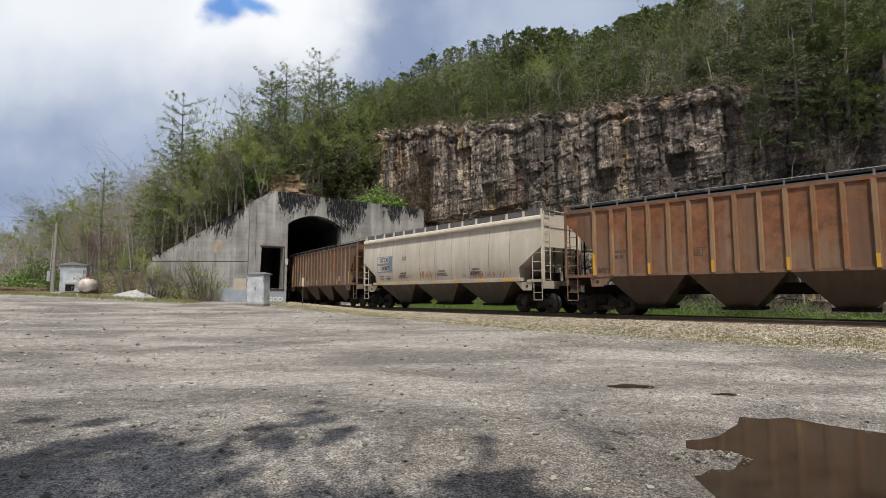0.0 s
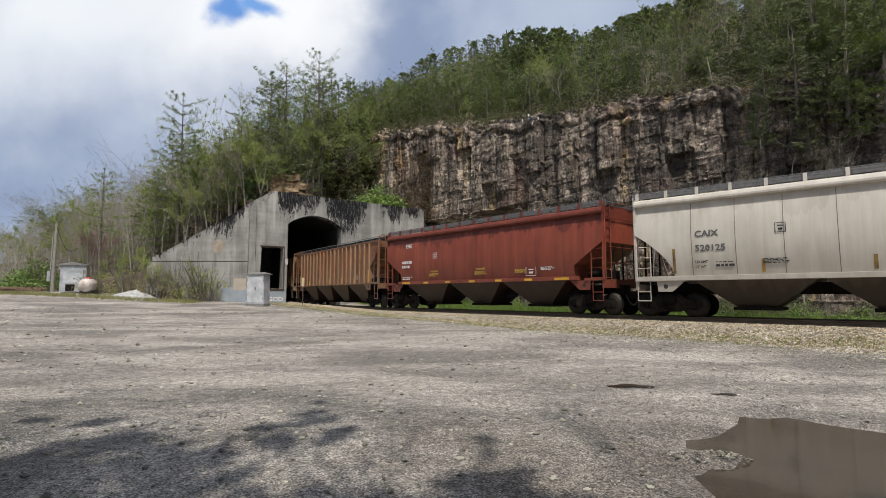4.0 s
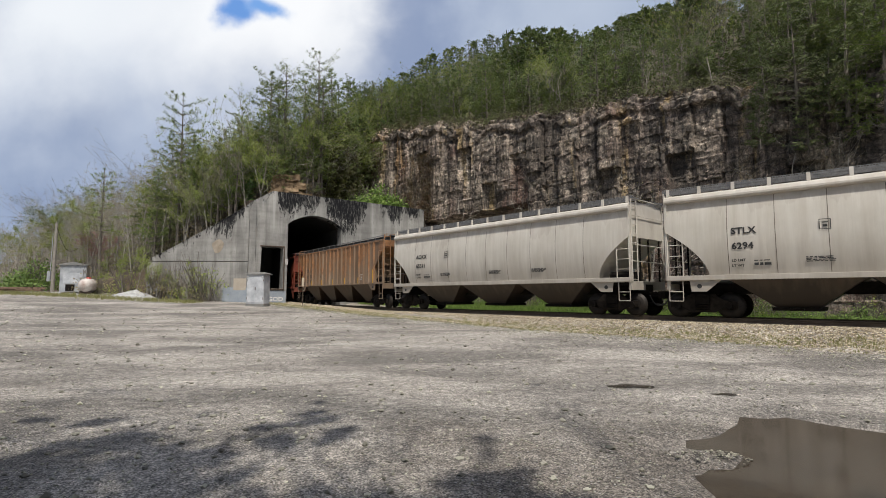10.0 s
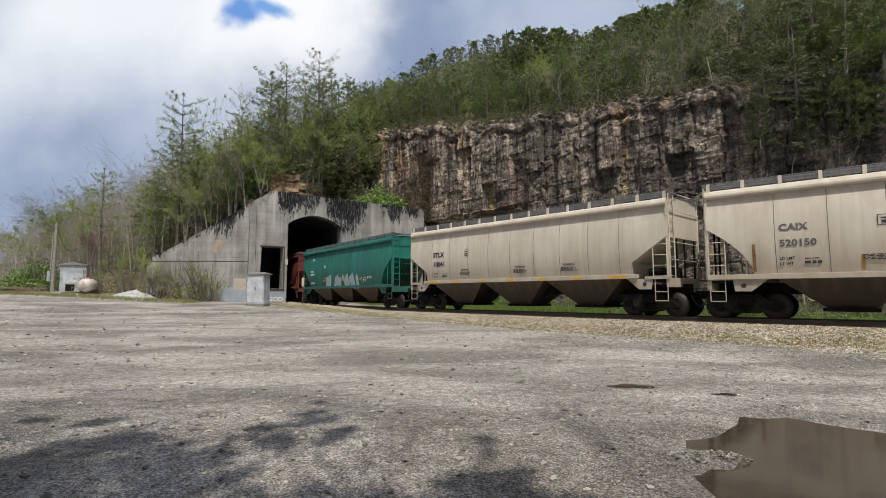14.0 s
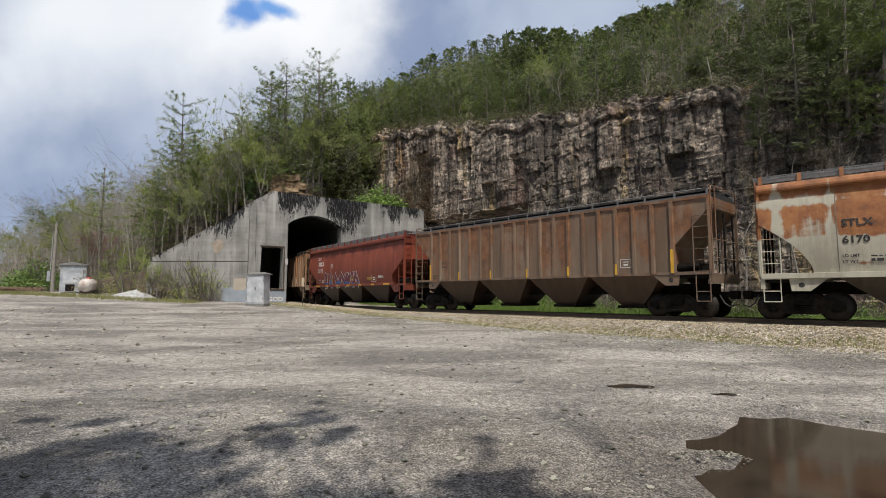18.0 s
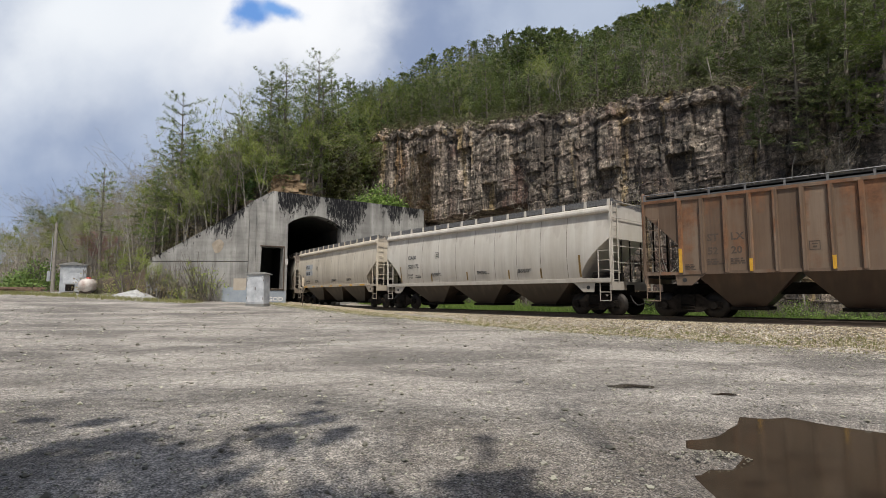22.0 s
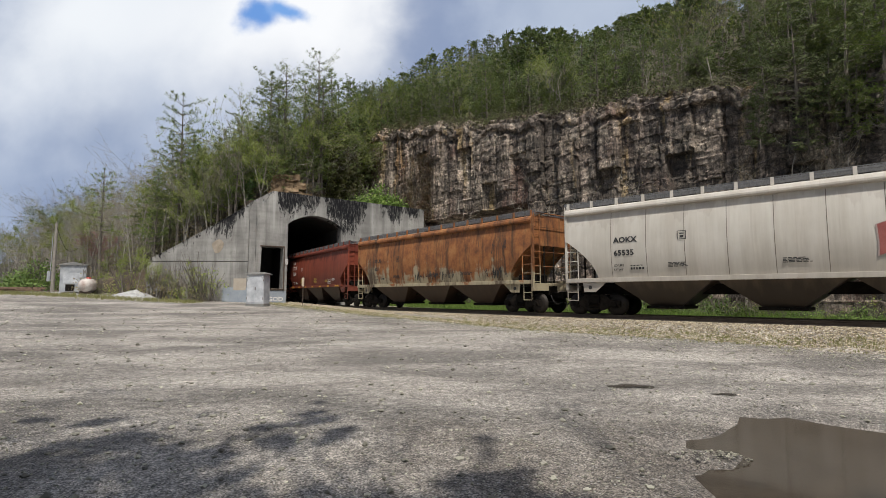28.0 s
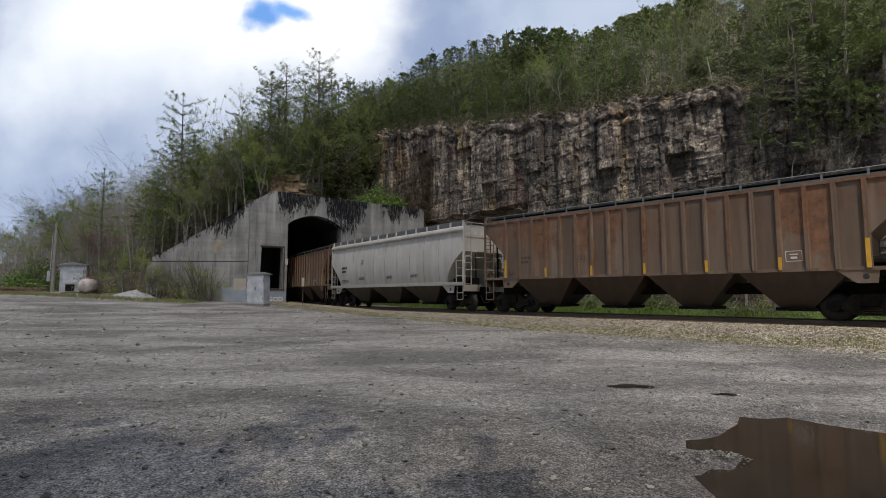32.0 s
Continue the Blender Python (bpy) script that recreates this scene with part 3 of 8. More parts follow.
def build_portal():
    root = empty("tunnel_portal")
    root.matrix_basis = portal_matrix()
    tagged(root, "stained grey concrete tunnel portal with arched mouth and side doorway", "tunnel portal", kind="structure")
    top = lambda x: 10.43 - 0.022 * (x + 2.53) if x > -2.53 else 10.43 + 0.65 * (x + 2.53)
    bm = bmesh.new()
    # side bay with the doorway
    strip_wall(bm, [(-4.5, -0.6), (-3.5, -0.6)], [(-4.5, 1.45), (-3.5, 1.45)], 0.0, 1.2)
    strip_wall(bm, [(-3.5, -0.6), (-1.42, -0.6)], [(-3.5, 1.45), (-1.42, 1.45)], 0.0, 1.2)
    strip_wall(bm, [(-4.5, 1.45), (-3.5, 1.45)], [(-4.5, 5.3), (-3.36, 5.3)], 0.0, 1.2)
    strip_wall(bm, [(-1.42, -0.6), (-1.05, -0.6)], [(-1.42, 5.3), (-1.05, 5.3)], 0.0, 1.2)
    strip_wall(bm, [(-4.5, 5.3), (-2.53, 5.3), (-1.05, 5.3)], [(-4.5, top(-4.5)), (-2.53, 10.43), (-1.05, top(-1.05))], 0.0, 1.2)
    arch = arch_outline(-1.05, 4.15, 7.55, 0.95, -0.6, 14)[1:-1]
    strip_wall(bm, arch, [(x, top(x)) for x, z in arch], 0.0, 1.2)
    strip_wall(bm, [(4.15, -0.6), (8.0, -0.6), (13.5, -0.6)], [(4.15, top(4.15)), (8.0, top(8.0)), (13.5, top(13.5))], 0.0, 1.2)
    part("headwall", done(bm), M_CONC, root)
    bm = bmesh.new()
    strip_wall(bm, [(-4.55, 0), (-2.53, 0), (13.6, 0)],
               [(-4.55, 0.10), (-2.53, 0.10), (13.6, 0.10)], -0.006, 1.25)
    for v in bm.verts:
        v.co.z += top(v.co.x)
    part("coping", done(bm), M_CONC, root)
    bm = bmesh.new()
    box(bm, -4.5, -0.16, -0.6, -3.95, 0.0, top(-4.2) - 0.1)
    part("pilaster", done(bm), M_CONC, root)
    bm = bmesh.new()
    for p, q in (((-3.5, -0.05, 5.36), (-1.3, -0.05, 5.36)), ((-1.34, -0.05, 1.3), (-1.34, -0.05, 5.36)), ((-3.5, -0.05, 1.4), (-1.3, -0.05, 1.4))):
        rod(bm, p, q, 0.06, sides=6)
    part("door_frame", done(bm), M_STEEL, root, "rusty steel frame round the side doorway")
    bm = bmesh.new()
    box(bm, -1.25, -0.05, 3.7, -0.98, 0.0, 4.25)
    part("notice_plate", done(bm), plain("faded_white_sheet", (0.45, 0.43, 0.4), (0.6, 0.58, 0.55)), root, "small faded white notice plate")
    # lining of the tunnel
    bm = bmesh.new()
    inner = arch_outline(-1.0, 4.1, 7.5, 0.95, -0.6, 14)
    for y0, y1 in ((1.2, 70.0),):
        a = [bm.verts.new((x, y0, z)) for x, z in inner]
        b = [bm.verts.new((x, y1, z)) for x, z in inner]
        for i in range(len(a) - 1):
            bm.faces.new((a[i], b[i], b[i + 1], a[i + 1]))
        bm.faces.new(b)
    part("lining", done(bm), plain("dark_concrete", (0.03, 0.028, 0.026), (0.07, 0.065, 0.06), 1.0), root, "very dark concrete tunnel lining")
    bm = bmesh.new()
    box(bm, -4.3, 1.2, -0.6, -1.12, 6.0, 5.6)
    bmesh.ops.delete(bm, geom=[f for f in bm.faces if all(v.co.y < 1.3 for v in f.verts)], context='FACES_ONLY')
    part("side_passage", done(bm), bpy.data.materials["dark_concrete"], root, "dark passage behind the side doorway")
    bm = bmesh.new()
    prism(bm, [(-4.4, 1.2), (13.4, 1.2), (17.0, 9.0), (6.0, 14.5), (-4.4, 6.0)], "z", 8.6, 9.7)
    part("earth_fill", done(bm), M_SOIL, root, "brown earth fill behind the headwall")
    # painted-over graffiti and tags on the base
    bm = bmesh.new()
    box(bm, -3.3, -0.012, 0.05, -1.1, 0.0, 1.25)
    part("painted_patch", done(bm), plain("faded_blue_paint", (0.27, 0.31, 0.36), (0.36, 0.40, 0.44), 1.5), root, "faded grey-blue paint patch")
    return root


def build_wing():
    root = empty("wing_wall", (-17.55, 45.62, 0))
    tagged(root, "sloping grey concrete wing wall with streaks and a painted patch", "retaining wall", kind="structure")
    bm = bmesh.new()
    xs = [0.0, -1.5, -3.0, -4.6, -7.0, -9.0]
    tops = [9.0, 8.1, 7.2, 6.3, 4.95, 3.96]
    strip_wall(bm, [(x, -0.6) for x in xs], [(x, z if z < 3.9 else 3.86) for x, z in zip(xs, tops)], 0.0, 1.0)
    strip_wall(bm, [(x, 3.92) for x in xs], [(x, z) for x, z in zip(xs, tops)], 0.03, 1.0)
    part("wall_face", done(bm), M_CONC_WING, root)
    bm = bmesh.new()
    strip_wall(bm, [(x, z) for x, z in zip(xs, tops)], [(x, z + 0.10) for x, z in zip(xs, tops)], -0.006, 1.05)
    part("coping", done(bm), M_CONC_WING, root)
    bm = bmesh.new()
    box(bm, -2.2, -0.012, -0.3, 0.0, -0.001, 1.55)
    part("painted_patch", done(bm), bpy.data.materials["faded_blue_paint"], root, "faded grey-blue paint patch")
    bm = bmesh.new()
    box(bm, -1.2, -0.018, 1.3, -0.1, -0.002, 2.35)
    part("painted_patch", done(bm), plain("beige_paint", (0.42, 0.36, 0.29), (0.50, 0.44, 0.36), 1.5), root, "beige paint patch")
    bm = bmesh.new()
    ring = [(-2.75 + (0.5 + 0.07 * math.sin(3 * a)) * math.cos(a), 5.25 + (0.62 + 0.08 * math.sin(2 * a)) * math.sin(a)) for a in (2 * math.pi * k / 16 for k in range(16))]
    prism(bm, ring, "y", 0.014, 0.032)
    part("spalled_patch", done(bm), plain("spalled_tan_concrete", (0.30, 0.25, 0.19), (0.42, 0.36, 0.29), 2.5, 0.9), root, "tan patch where the concrete has spalled")


# ---- hill ----
# foot points with the way the slope climbs, the height of its first step and its steepness
HILL = [(-230, 200, 0.05, 1.0, 0.0, 0.24), (-105, 118, 0.10, 1.0, 0.0, 0.30), (-56, 68, 0.14, 1.0, 0.0, 0.34), (-30, 48.0, 0.06, 1.0, 1.5, 0.38), (-24.5, 46.9, 0.02, 1.0, 4.6, 0.36),
        (-17.6, 46.9, 0.05, 1.0, 8.8, 0.42), (-13.0, 49.6, 0.16, 1.0, 10.2, 0.56), (-11.6, 61.6, 0.30, 0.95, 11.0, 0.66), (-8.9, 67.6, 0.45, 0.90, 21.0, 0.52),
        (24.6, 28.9, 0.79, 0.61, 12.6, 0.58), (61.6, -19.8, 0.79, 0.61, 12.6, 0.60), (161.6, -148.8, 0.79, 0.61, 14.0, 0.60), (420.0, -480.0, 0.79, 0.61, 11.0, 0.60)]


def hill_at(u, d):
    """Point of the hillside: u counts along HILL, d metres behind its foot."""
    i = min(max(int(u), 0), len(HILL) - 2)
    t = u - i
    a, b = HILL[i], HILL[i + 1]
    x, y, dx, dy, step, steep = (mixv(p, q, t) for p, q in zip(a, b))
    x, y = x + dx * d, y + dy * d
    z = ground_z(x, y) * smooth(9, 0, step) + step + steep * (d if d < 85 else 85 + (d - 85) * 0.2)
    z += (1.6 * noise.noise(Vector((x * 0.05, y * 0.05, 1))) + 0.5 * noise.noise(Vector((x * 0.25, y * 0.25, 2)))) * smooth(0.3, 5, d)
    return Vector((x, y, z))


def build_hill():
    ds = [0.0, 0.4] + steps(1.2, 420, 1.5, 1.07)
    us = []
    for i in range(len(HILL) - 1):
        n = max(2, int(math.dist(HILL[i][:2], HILL[i + 1][:2]) / 2.2)) if 1 < i < 10 else 8
        us += [i + k / n for k in range(n)]
    us.append(len(HILL) - 1 - 1e-6)
    rows = [[hill_at(u, d) for u in us] for d in ds]
    # the foot goes down behind the walls to the ground
    rows.insert(0, [Vector((p.x, p.y, 9.4 if 5.0 <= u <= 7.0 else -1.2)) for p, u in zip(rows[0], us)])
    ob = grid_mesh("hillside", rows, M_SOIL)
    tagged(ob, "steep wooded hillside of brown leaf litter above the cliff", "hill", kind="structure")


CLIFF_A, CLIFF_B = Vector((-9.0, 64.2, 0)), Vector((22.6, 26.6, 0))
CLIFF_WAY = (CLIFF_B - CLIFF_A).normalized()
CLIFF_OUT = Vector((CLIFF_WAY.y, -CLIFF_WAY.x, 0))


def cliff_top(s):
    return 21.3 - 0.155 * min(s, 52.0) + 0.8 * smooth(20, 8, s) + 0.6 * noise.noise(Vector((s * 0.12, 0, 5))) + 0.5 * noise.noise(Vector((s * 0.5, 0, 6))) + 0.4 * noise.noise(Vector((s * 1.9, 0, 7)))


def rock_face(s, z, top):
    """How far the cliff stands out at s along it and at height z: jointed columns above, stepped beds below, a cornice at the top."""
    wob = noise.noise(Vector((s * 0.35, z * 0.22, 0)))
    fine = noise.noise(Vector((s * 1.6, z * 1.3, 1)))
    low = 0.25 + 0.75 * smooth(13.5, 9.0, z + 0.10 * s)
    # tall columns between open joints
    c = s * 0.55 + 0.18 * wob + 0.05 * fine
    k, f = math.floor(c), c - math.floor(c)
    d = 0.55 * (noise.cell(Vector((k + 0.5, math.floor(z / 5.3 + 0.4 * (k % 3)) + 0.5, 0.5))) - 0.5) * (1.25 - low)
    d -= 0.50 * smooth(0.08, 0.0, min(f, 1 - f)) * (1.15 - low) * noise.cell(Vector((k + 0.5, 0.5, 12.5)))
    # beds, each cut into blocks of its own width
    b = z * 0.85 + 0.16 * wob + 0.012 * s + 0.05 * fine
    k, f = math.floor(b), b - math.floor(b)
    d += 0.12 * (noise.cell(Vector((3.5, k + 0.5, 2.5))) - 0.5) * low
    d -= 0.20 * smooth(0.10, 0.0, min(f, 1 - f)) * (0.25 + low) * noise.cell(Vector((math.floor(s * 0.2) + 0.5, k + 0.5, 13.5)))
    w = 0.5 + 0.7 * noise.cell(Vector((7.5, k + 0.5, 4.5)))
    j = s * w + 0.12 * wob + 0.08 * fine + 0.37 * k
    g, h = math.floor(j), j - math.floor(j)
    d += 0.17 * (noise.cell(Vector((g + 0.5, k + 0.5, 6.5))) - 0.5) * (0.3 + 0.7 * low)
    d -= 0.14 * smooth(0.08, 0.0, min(h, 1 - h))
    # the same again at half a metre and less
    b = z * 2.1 + 0.4 * fine + 0.1 * wob
    k = math.floor(b)
    j = s * (1.4 + 0.9 * noise.cell(Vector((1.5, k + 0.5, 8.5)))) + 0.3 * fine
    d += 0.12 * (noise.cell(Vector((math.floor(j) + 0.5, k + 0.5, 9.5))) - 0.5)
    d += 0.22 * noise.noise(Vector((s * 0.16, z * 0.10, 11))) + 0.06 * noise.noise(Vector((s * 2.3, z * 2.1, 4))) + 0.05 * noise.noise(Vector((s * 4.1, z * 3.9, 5)))
    d *= 0.62
    # cornice with a recess below it, then ledges that step back
    edge = top - 1.5 - 0.5 * noise.noise(Vector((s * 0.3, 1, 3)))
    rag = 0.5 + 0.5 * noise.cell(Vector((math.floor(s * 0.6) + 0.5, 2.5, 15.5)))
    d += rag * (0.20 * smooth(edge - 0.05, edge + 0.12, z) - 0.30 * smooth(edge - 0.6, edge - 0.15, z) * smooth(edge + 0.1, edge, z))
    d -= 0.40 * smooth(edge + 0.55, edge + 0.75, z) + 0.45 * smooth(edge + 1.1, edge + 1.25, z)
    d -= 3.4 * smooth(9.1, 8.7, z + 0.4 * wob) * smooth(10.5, 12.5, s) * smooth(26, 22, s)       # undercut at the foot
    return d


def build_cliff():
    """Dark jointed rock face behind the track, with columns, beds, ledges and an undercut."""
    nz = 165
    ss = [-9.0 + 0.125 * i for i in range(int(65 / 0.125) + 1)] + [58, 62, 68, 76, 84]
    tops = [cliff_top(s) for s in ss]
    rows = []
    for j in range(nz + 1):
        row = []
        for s, top in zip(ss, tops):
            z = -1.0 + (top + 1.0) * j / nz
            p = CLIFF_A + CLIFF_WAY * s + CLIFF_OUT * rock_face(s, z, top)
            row.append((p.x, p.y, z))
        rows.append(row)
    rows.append([(p[0] - CLIFF_OUT.x * 4, p[1] - CLIFF_OUT.y * 4, p[2] + 0.6) for p in rows[-1]])
    ob = grid_mesh("rock_cliff", rows, M_ROCK, False)
    tagged(ob, "dark brown layered rock cliff with tan and white streaks", "cliff", kind="structure")


def outcrop(name, m, w, seed, label):
    """A few weathered tan ledges that stand out of the slope: stacked uneven slabs, each a part."""
    rng = random.Random(seed)
    root = empty(name)
    root.matrix_basis = m
    z = 0.0
    while z < 1.9:
        h = rng.uniform(0.30, 0.65)
        x = -w / 2 * (1 - z * 0.22)
        while x < w / 2 * (1 - z * 0.22):
            l = rng.uniform(0.6, 1.5)
            out = rng.uniform(-0.3, 0.25) - 0.25 * z
            bm = bmesh.new()
            box(bm, x, -0.9 - out, z - 0.05, x + l - 0.04, 0.9, z + h)
            bmesh.ops.subdivide_edges(bm, edges=bm.edges[:], cuts=4, use_grid_fill=True)
            for v in bm.verts:
                v.co += noise.noise_vector(v.co * 1.3 + Vector((seed, 0.4 * x, 0.4 * z))) * 0.28 + noise.noise_vector(v.co * 4.0) * 0.07
            part("slab", done(bm), M_TANROCK, root)
            x += l
        z += h
    return tagged(root, label, "rock outcrop", kind="structure")


PORTAL = build_portal()
build_wing()
build_hill()
build_cliff()
outcrop("rock_outcrop", pose(-15.7, 49.6, 10.5, 0, 0, 10), 3.0, 3, "weathered tan sandstone ledges above the tunnel portal")
# ---- sky and clouds ----
def cloud_sky():
    """A far shell of broken cloud before the viewer; it drifts slowly to the right."""
    m, nt, b = shader("broken_cloud")
    nt.nodes.remove(b)
    sep = nt.nodes.new("ShaderNodeSeparateXYZ")
    nt.links.new(coords(nt), sep.inputs[0])
    cmb = nt.nodes.new("ShaderNodeCombineXYZ")
    nt.links.new(maths(nt, "DIVIDE", sep.outputs["X"], sep.outputs["Y"]), cmb.inputs[0])
    nt.links.new(maths(nt, "DIVIDE", sep.outputs["Z"], sep.outputs["Y"]), cmb.inputs[1])
    flat = cmb.outputs[0]
    n1 = nt.nodes.new("ShaderNodeTexNoise")
    n1.inputs["Scale"].default_value, n1.inputs["Detail"].default_value = 3.2, 7
    nt.links.new(flat, n1.inputs["Vector"])
    warp = nt.nodes.new("ShaderNodeVectorMath")
    warp.operation = "MULTIPLY_ADD"
    nt.links.new(n1.outputs["Color"], warp.inputs[0])
    warp.inputs[1].default_value = (0.46, 0.40, 0)
    nt.links.new(flat, warp.inputs[2])
    v = warp.outputs[0]

    def near(x, y, r0, r1):
        d = nt.nodes.new("ShaderNodeVectorMath")
        d.operation = "DISTANCE"
        nt.links.new(v, d.inputs[0])
        d.inputs[1].default_value = (x + 0.23, y + 0.20, 0)
        return ramp(nt, d.outputs["Value"], [(r0, 1.0), (r1, 0.0)], True)

    grey = ramp(nt, n1.outputs["Fac"], [(0.35, (0.29, 0.365, 0.53)), (0.65, (0.47, 0.545, 0.69))])
    col = mix(nt, near(-0.41, 0.67, 0.12, 0.42), grey, (0.96, 0.975, 1.0))
    col = mix(nt, near(-0.78, 0.62, 0.04, 0.40), col, (0.88, 0.915, 0.96))
    col = mix(nt, maths(nt, "MULTIPLY", near(-0.06, 0.50, 0.07, 0.20), 0.9), col, (0.26, 0.33, 0.50))
    col = mix(nt, maths(nt, "MULTIPLY", near(0.20, 0.62, 0.06, 0.26), 0.6), col, (0.55, 0.62, 0.74))
    col = mix(nt, near(-0.45, 0.60, 0.02, 0.075), col, (0.16, 0.34, 0.74))
    col = mix(nt, near(-0.39, 0.615, 0.01, 0.055), col, (0.20, 0.40, 0.80))
    em = nt.nodes.new("ShaderNodeEmission")
    nt.links.new(col, em.inputs[0])
    nt.links.new(em.outputs[0], nt.nodes["Material Output"].inputs["Surface"])
    rows = []
    for i in range(25):
        el = radians(-2 + 64 * i / 24)
        rows.append([(2600 * math.sin(az) * math.cos(el), 2600 * math.cos(az) * math.cos(el), 2600 * math.sin(el))
                     for az in (radians(-74 + 148 * j / 48) for j in range(49))])
    return tagged(grid_mesh("cloud_backdrop", rows, m), "broken white and blue-grey spring cloud", "sky", kind="structure")


def passing_cloud():
    """A cloud on the sun's side of the yard whose shadow front crosses the place at the end."""
    m, nt, b = shader("grey_cloud")
    b.inputs["Base Color"].default_value = (0.75, 0.76, 0.78, 1)
    b.inputs["Roughness"].default_value = 1.0
    v = coords(nt)
    sep = nt.nodes.new("ShaderNodeSeparateXYZ")
    nt.links.new(v, sep.inputs[0])
    edge = maths(nt, "ADD", sep.outputs["X"], maths(nt, "MULTIPLY", noise_of(nt, v, 0.03, 3), 12.0))
    dens = ramp(nt, maths(nt, "DIVIDE", maths(nt, "ADD", edge, 11.0), 34.0), [(0.0, 0.50), (1.0, 0.0)], True)
    tr = nt.nodes.new("ShaderNodeBsdfTransparent")
    ms = nt.nodes.new("ShaderNodeMixShader")
    nt.links.new(dens, ms.inputs[0])
    nt.links.new(tr.outputs[0], ms.inputs[1])
    nt.links.new(b.outputs[0], ms.inputs[2])
    nt.links.new(ms.outputs[0], nt.nodes["Material Output"].inputs["Surface"])
    rows = []
    for lift in (0, 1):
        for i in range(30):
            k = i if not lift else 29 - i
            x = -460 + 484 * k / 29
            rows.append([(x, -330 + 660 * j / 29, (14 + 10 * noise.noise(Vector((x * 0.02, j * 0.4, 2)))) * (1 if lift else -1) * smooth(24, -60, x)) for j in range(30)])
    return tagged(grid_mesh("cloud", rows, m), "low grey cloud drifting over the valley", "cloud", kind="structure")


CLOUD_SKY = cloud_sky()
CLOUD = passing_cloud()
FRONT = ((0, -480), (14, -300), (23, -175), (28, -95), (29, -64), (30, -36), (30.5, -22), (31, -9), (31.5, 2), (32, 12))   # seconds, place of the shadow's edge


def cloud_pose(q):
    base = Vector((q, 0, 0)) + sun_dir * (520 / sun_dir.z)
    return pose(base.x, base.y, base.z)
# ---- trees ----
def leaf_cloud(rng, bm, centre, radius, count, size, flat=0.8):
    """Small leaf blades scattered in a clump."""
    c = Vector(centre)
    for _ in range(count):
        d = Vector((rng.gauss(0, 1), rng.gauss(0, 1), rng.gauss(0, 1) * flat))
        p = c + d * (radius * 0.5)
        a = Vector((rng.uniform(-1, 1), rng.uniform(-1, 1), rng.uniform(-1, 1))).normalized()
        b = a.orthogonal().normalized()
        s = size * rng.uniform(0.6, 1.4)
        q = [bm.verts.new(p + a * s), bm.verts.new(p + b * s * 0.55), bm.verts.new(p - a * s), bm.verts.new(p - b * s * 0.55)]
        bm.faces.new(q)


def finish_tree(name, trunk_bm, crown_bm, bark, leaf, label, category, crown_name="crown"):
    root = empty(name)
    part("trunk", trunk_bm, bark, root)
    if crown_bm is not None:
        part(crown_name, crown_bm, leaf, root)
    return tagged(root, label, category)


def twig(bm, p, q, r0, r1):
    """A thin three-sided stick, open at its ends."""
    d = (q - p).normalized()
    u = d.orthogonal().normalized()
    w = d.cross(u)
    ways = [u * math.cos(a) + w * math.sin(a) for a in (0.0, 2.094, 4.189)]
    lo, hi = [bm.verts.new(p + k * r0) for k in ways], [bm.verts.new(q + k * r1) for k in ways]
    for i in range(3):
        j = (i + 1) % 3
        bm.faces.new((lo[i], lo[j], hi[j], hi[i]))


def needle_tuft(rng, bm, p, way, size, count, width):
    """Needles spread out from the end of a twig."""
    for _ in range(count):
        d = Vector((rng.gauss(0, 1), rng.gauss(0, 1), rng.gauss(0, 0.7))).normalized() + way * 0.5
        d = d.normalized() * size * rng.uniform(0.7, 1.25)
        b = d.orthogonal().normalized() * width
        m = p + d * 0.45
        bm.faces.new([bm.verts.new(q) for q in (p, m + b, p + d, m - b)])


def pine_tree(seed, h=9.0, start=0.34, tufts=1.0, blades=6, size=0.24, width=0.032, branches=5, leaf=None):
    """Whorls of level branches, each a flat spray of needle tufts."""
    rng = random.Random(seed)
    tb, cb = bmesh.new(), bmesh.new()
    lean = Vector((rng.uniform(-0.3, 0.3), rng.uniform(-0.3, 0.3), 0))
    at = lambda z: Vector((0, 0, z)) + lean * (z / h) ** 2
    n = 6
    for i in range(n):
        rod(tb, at(h * i / n), at(h * (i + 1) / n), 0.014 * h * (1 - i / n) + 0.015, 0.014 * h * (1 - (i + 1) / n) + 0.015, 6)
    z = h * start
    while z < h * 0.97:
        k = 1 - (z / h)
        turn = rng.uniform(0, 6.28)
        whorl = rng.uniform(0.4, 1.2)
        for b in range(branches):
            if rng.random() < 0.2:
                continue
            ang = turn + 6.28 * b / branches + rng.uniform(-0.4, 0.4)
            ln = h * (0.07 + 0.25 * k ** 0.75) * whorl * rng.uniform(0.65, 1.15)
            way = Vector((math.cos(ang), math.sin(ang), rng.uniform(-0.12, 0.4) + 0.35 * (z / h) ** 3))
            side = Vector((-way.y, way.x, 0.0))
            twig(tb, at(z), at(z) + way * ln, 0.0035 * h * (0.5 + k), 0.007)
            m = max(2, int(ln / 0.30 * tufts))
            for q in range(m):
                f = 0.32 + 0.68 * (q + rng.random()) / m
                off = side * (rng.uniform(-0.30, 0.30) * ln * (1.15 - f)) + Vector((0, 0, rng.uniform(-0.03, 0.10)))
                needle_tuft(rng, cb, at(z) + way * (ln * f) + off, way + off, size, blades, width)
        z += h * rng.uniform(0.045, 0.075)
    for _ in range(4):
        needle_tuft(rng, cb, at(h * 0.985), Vector((0, 0, 1)), size, blades, width)
    return finish_tree("pine_tree", tb, cb, M_BARK, leaf or M_PINE, "green pine with a slim trunk on the hillside", "pine tree")


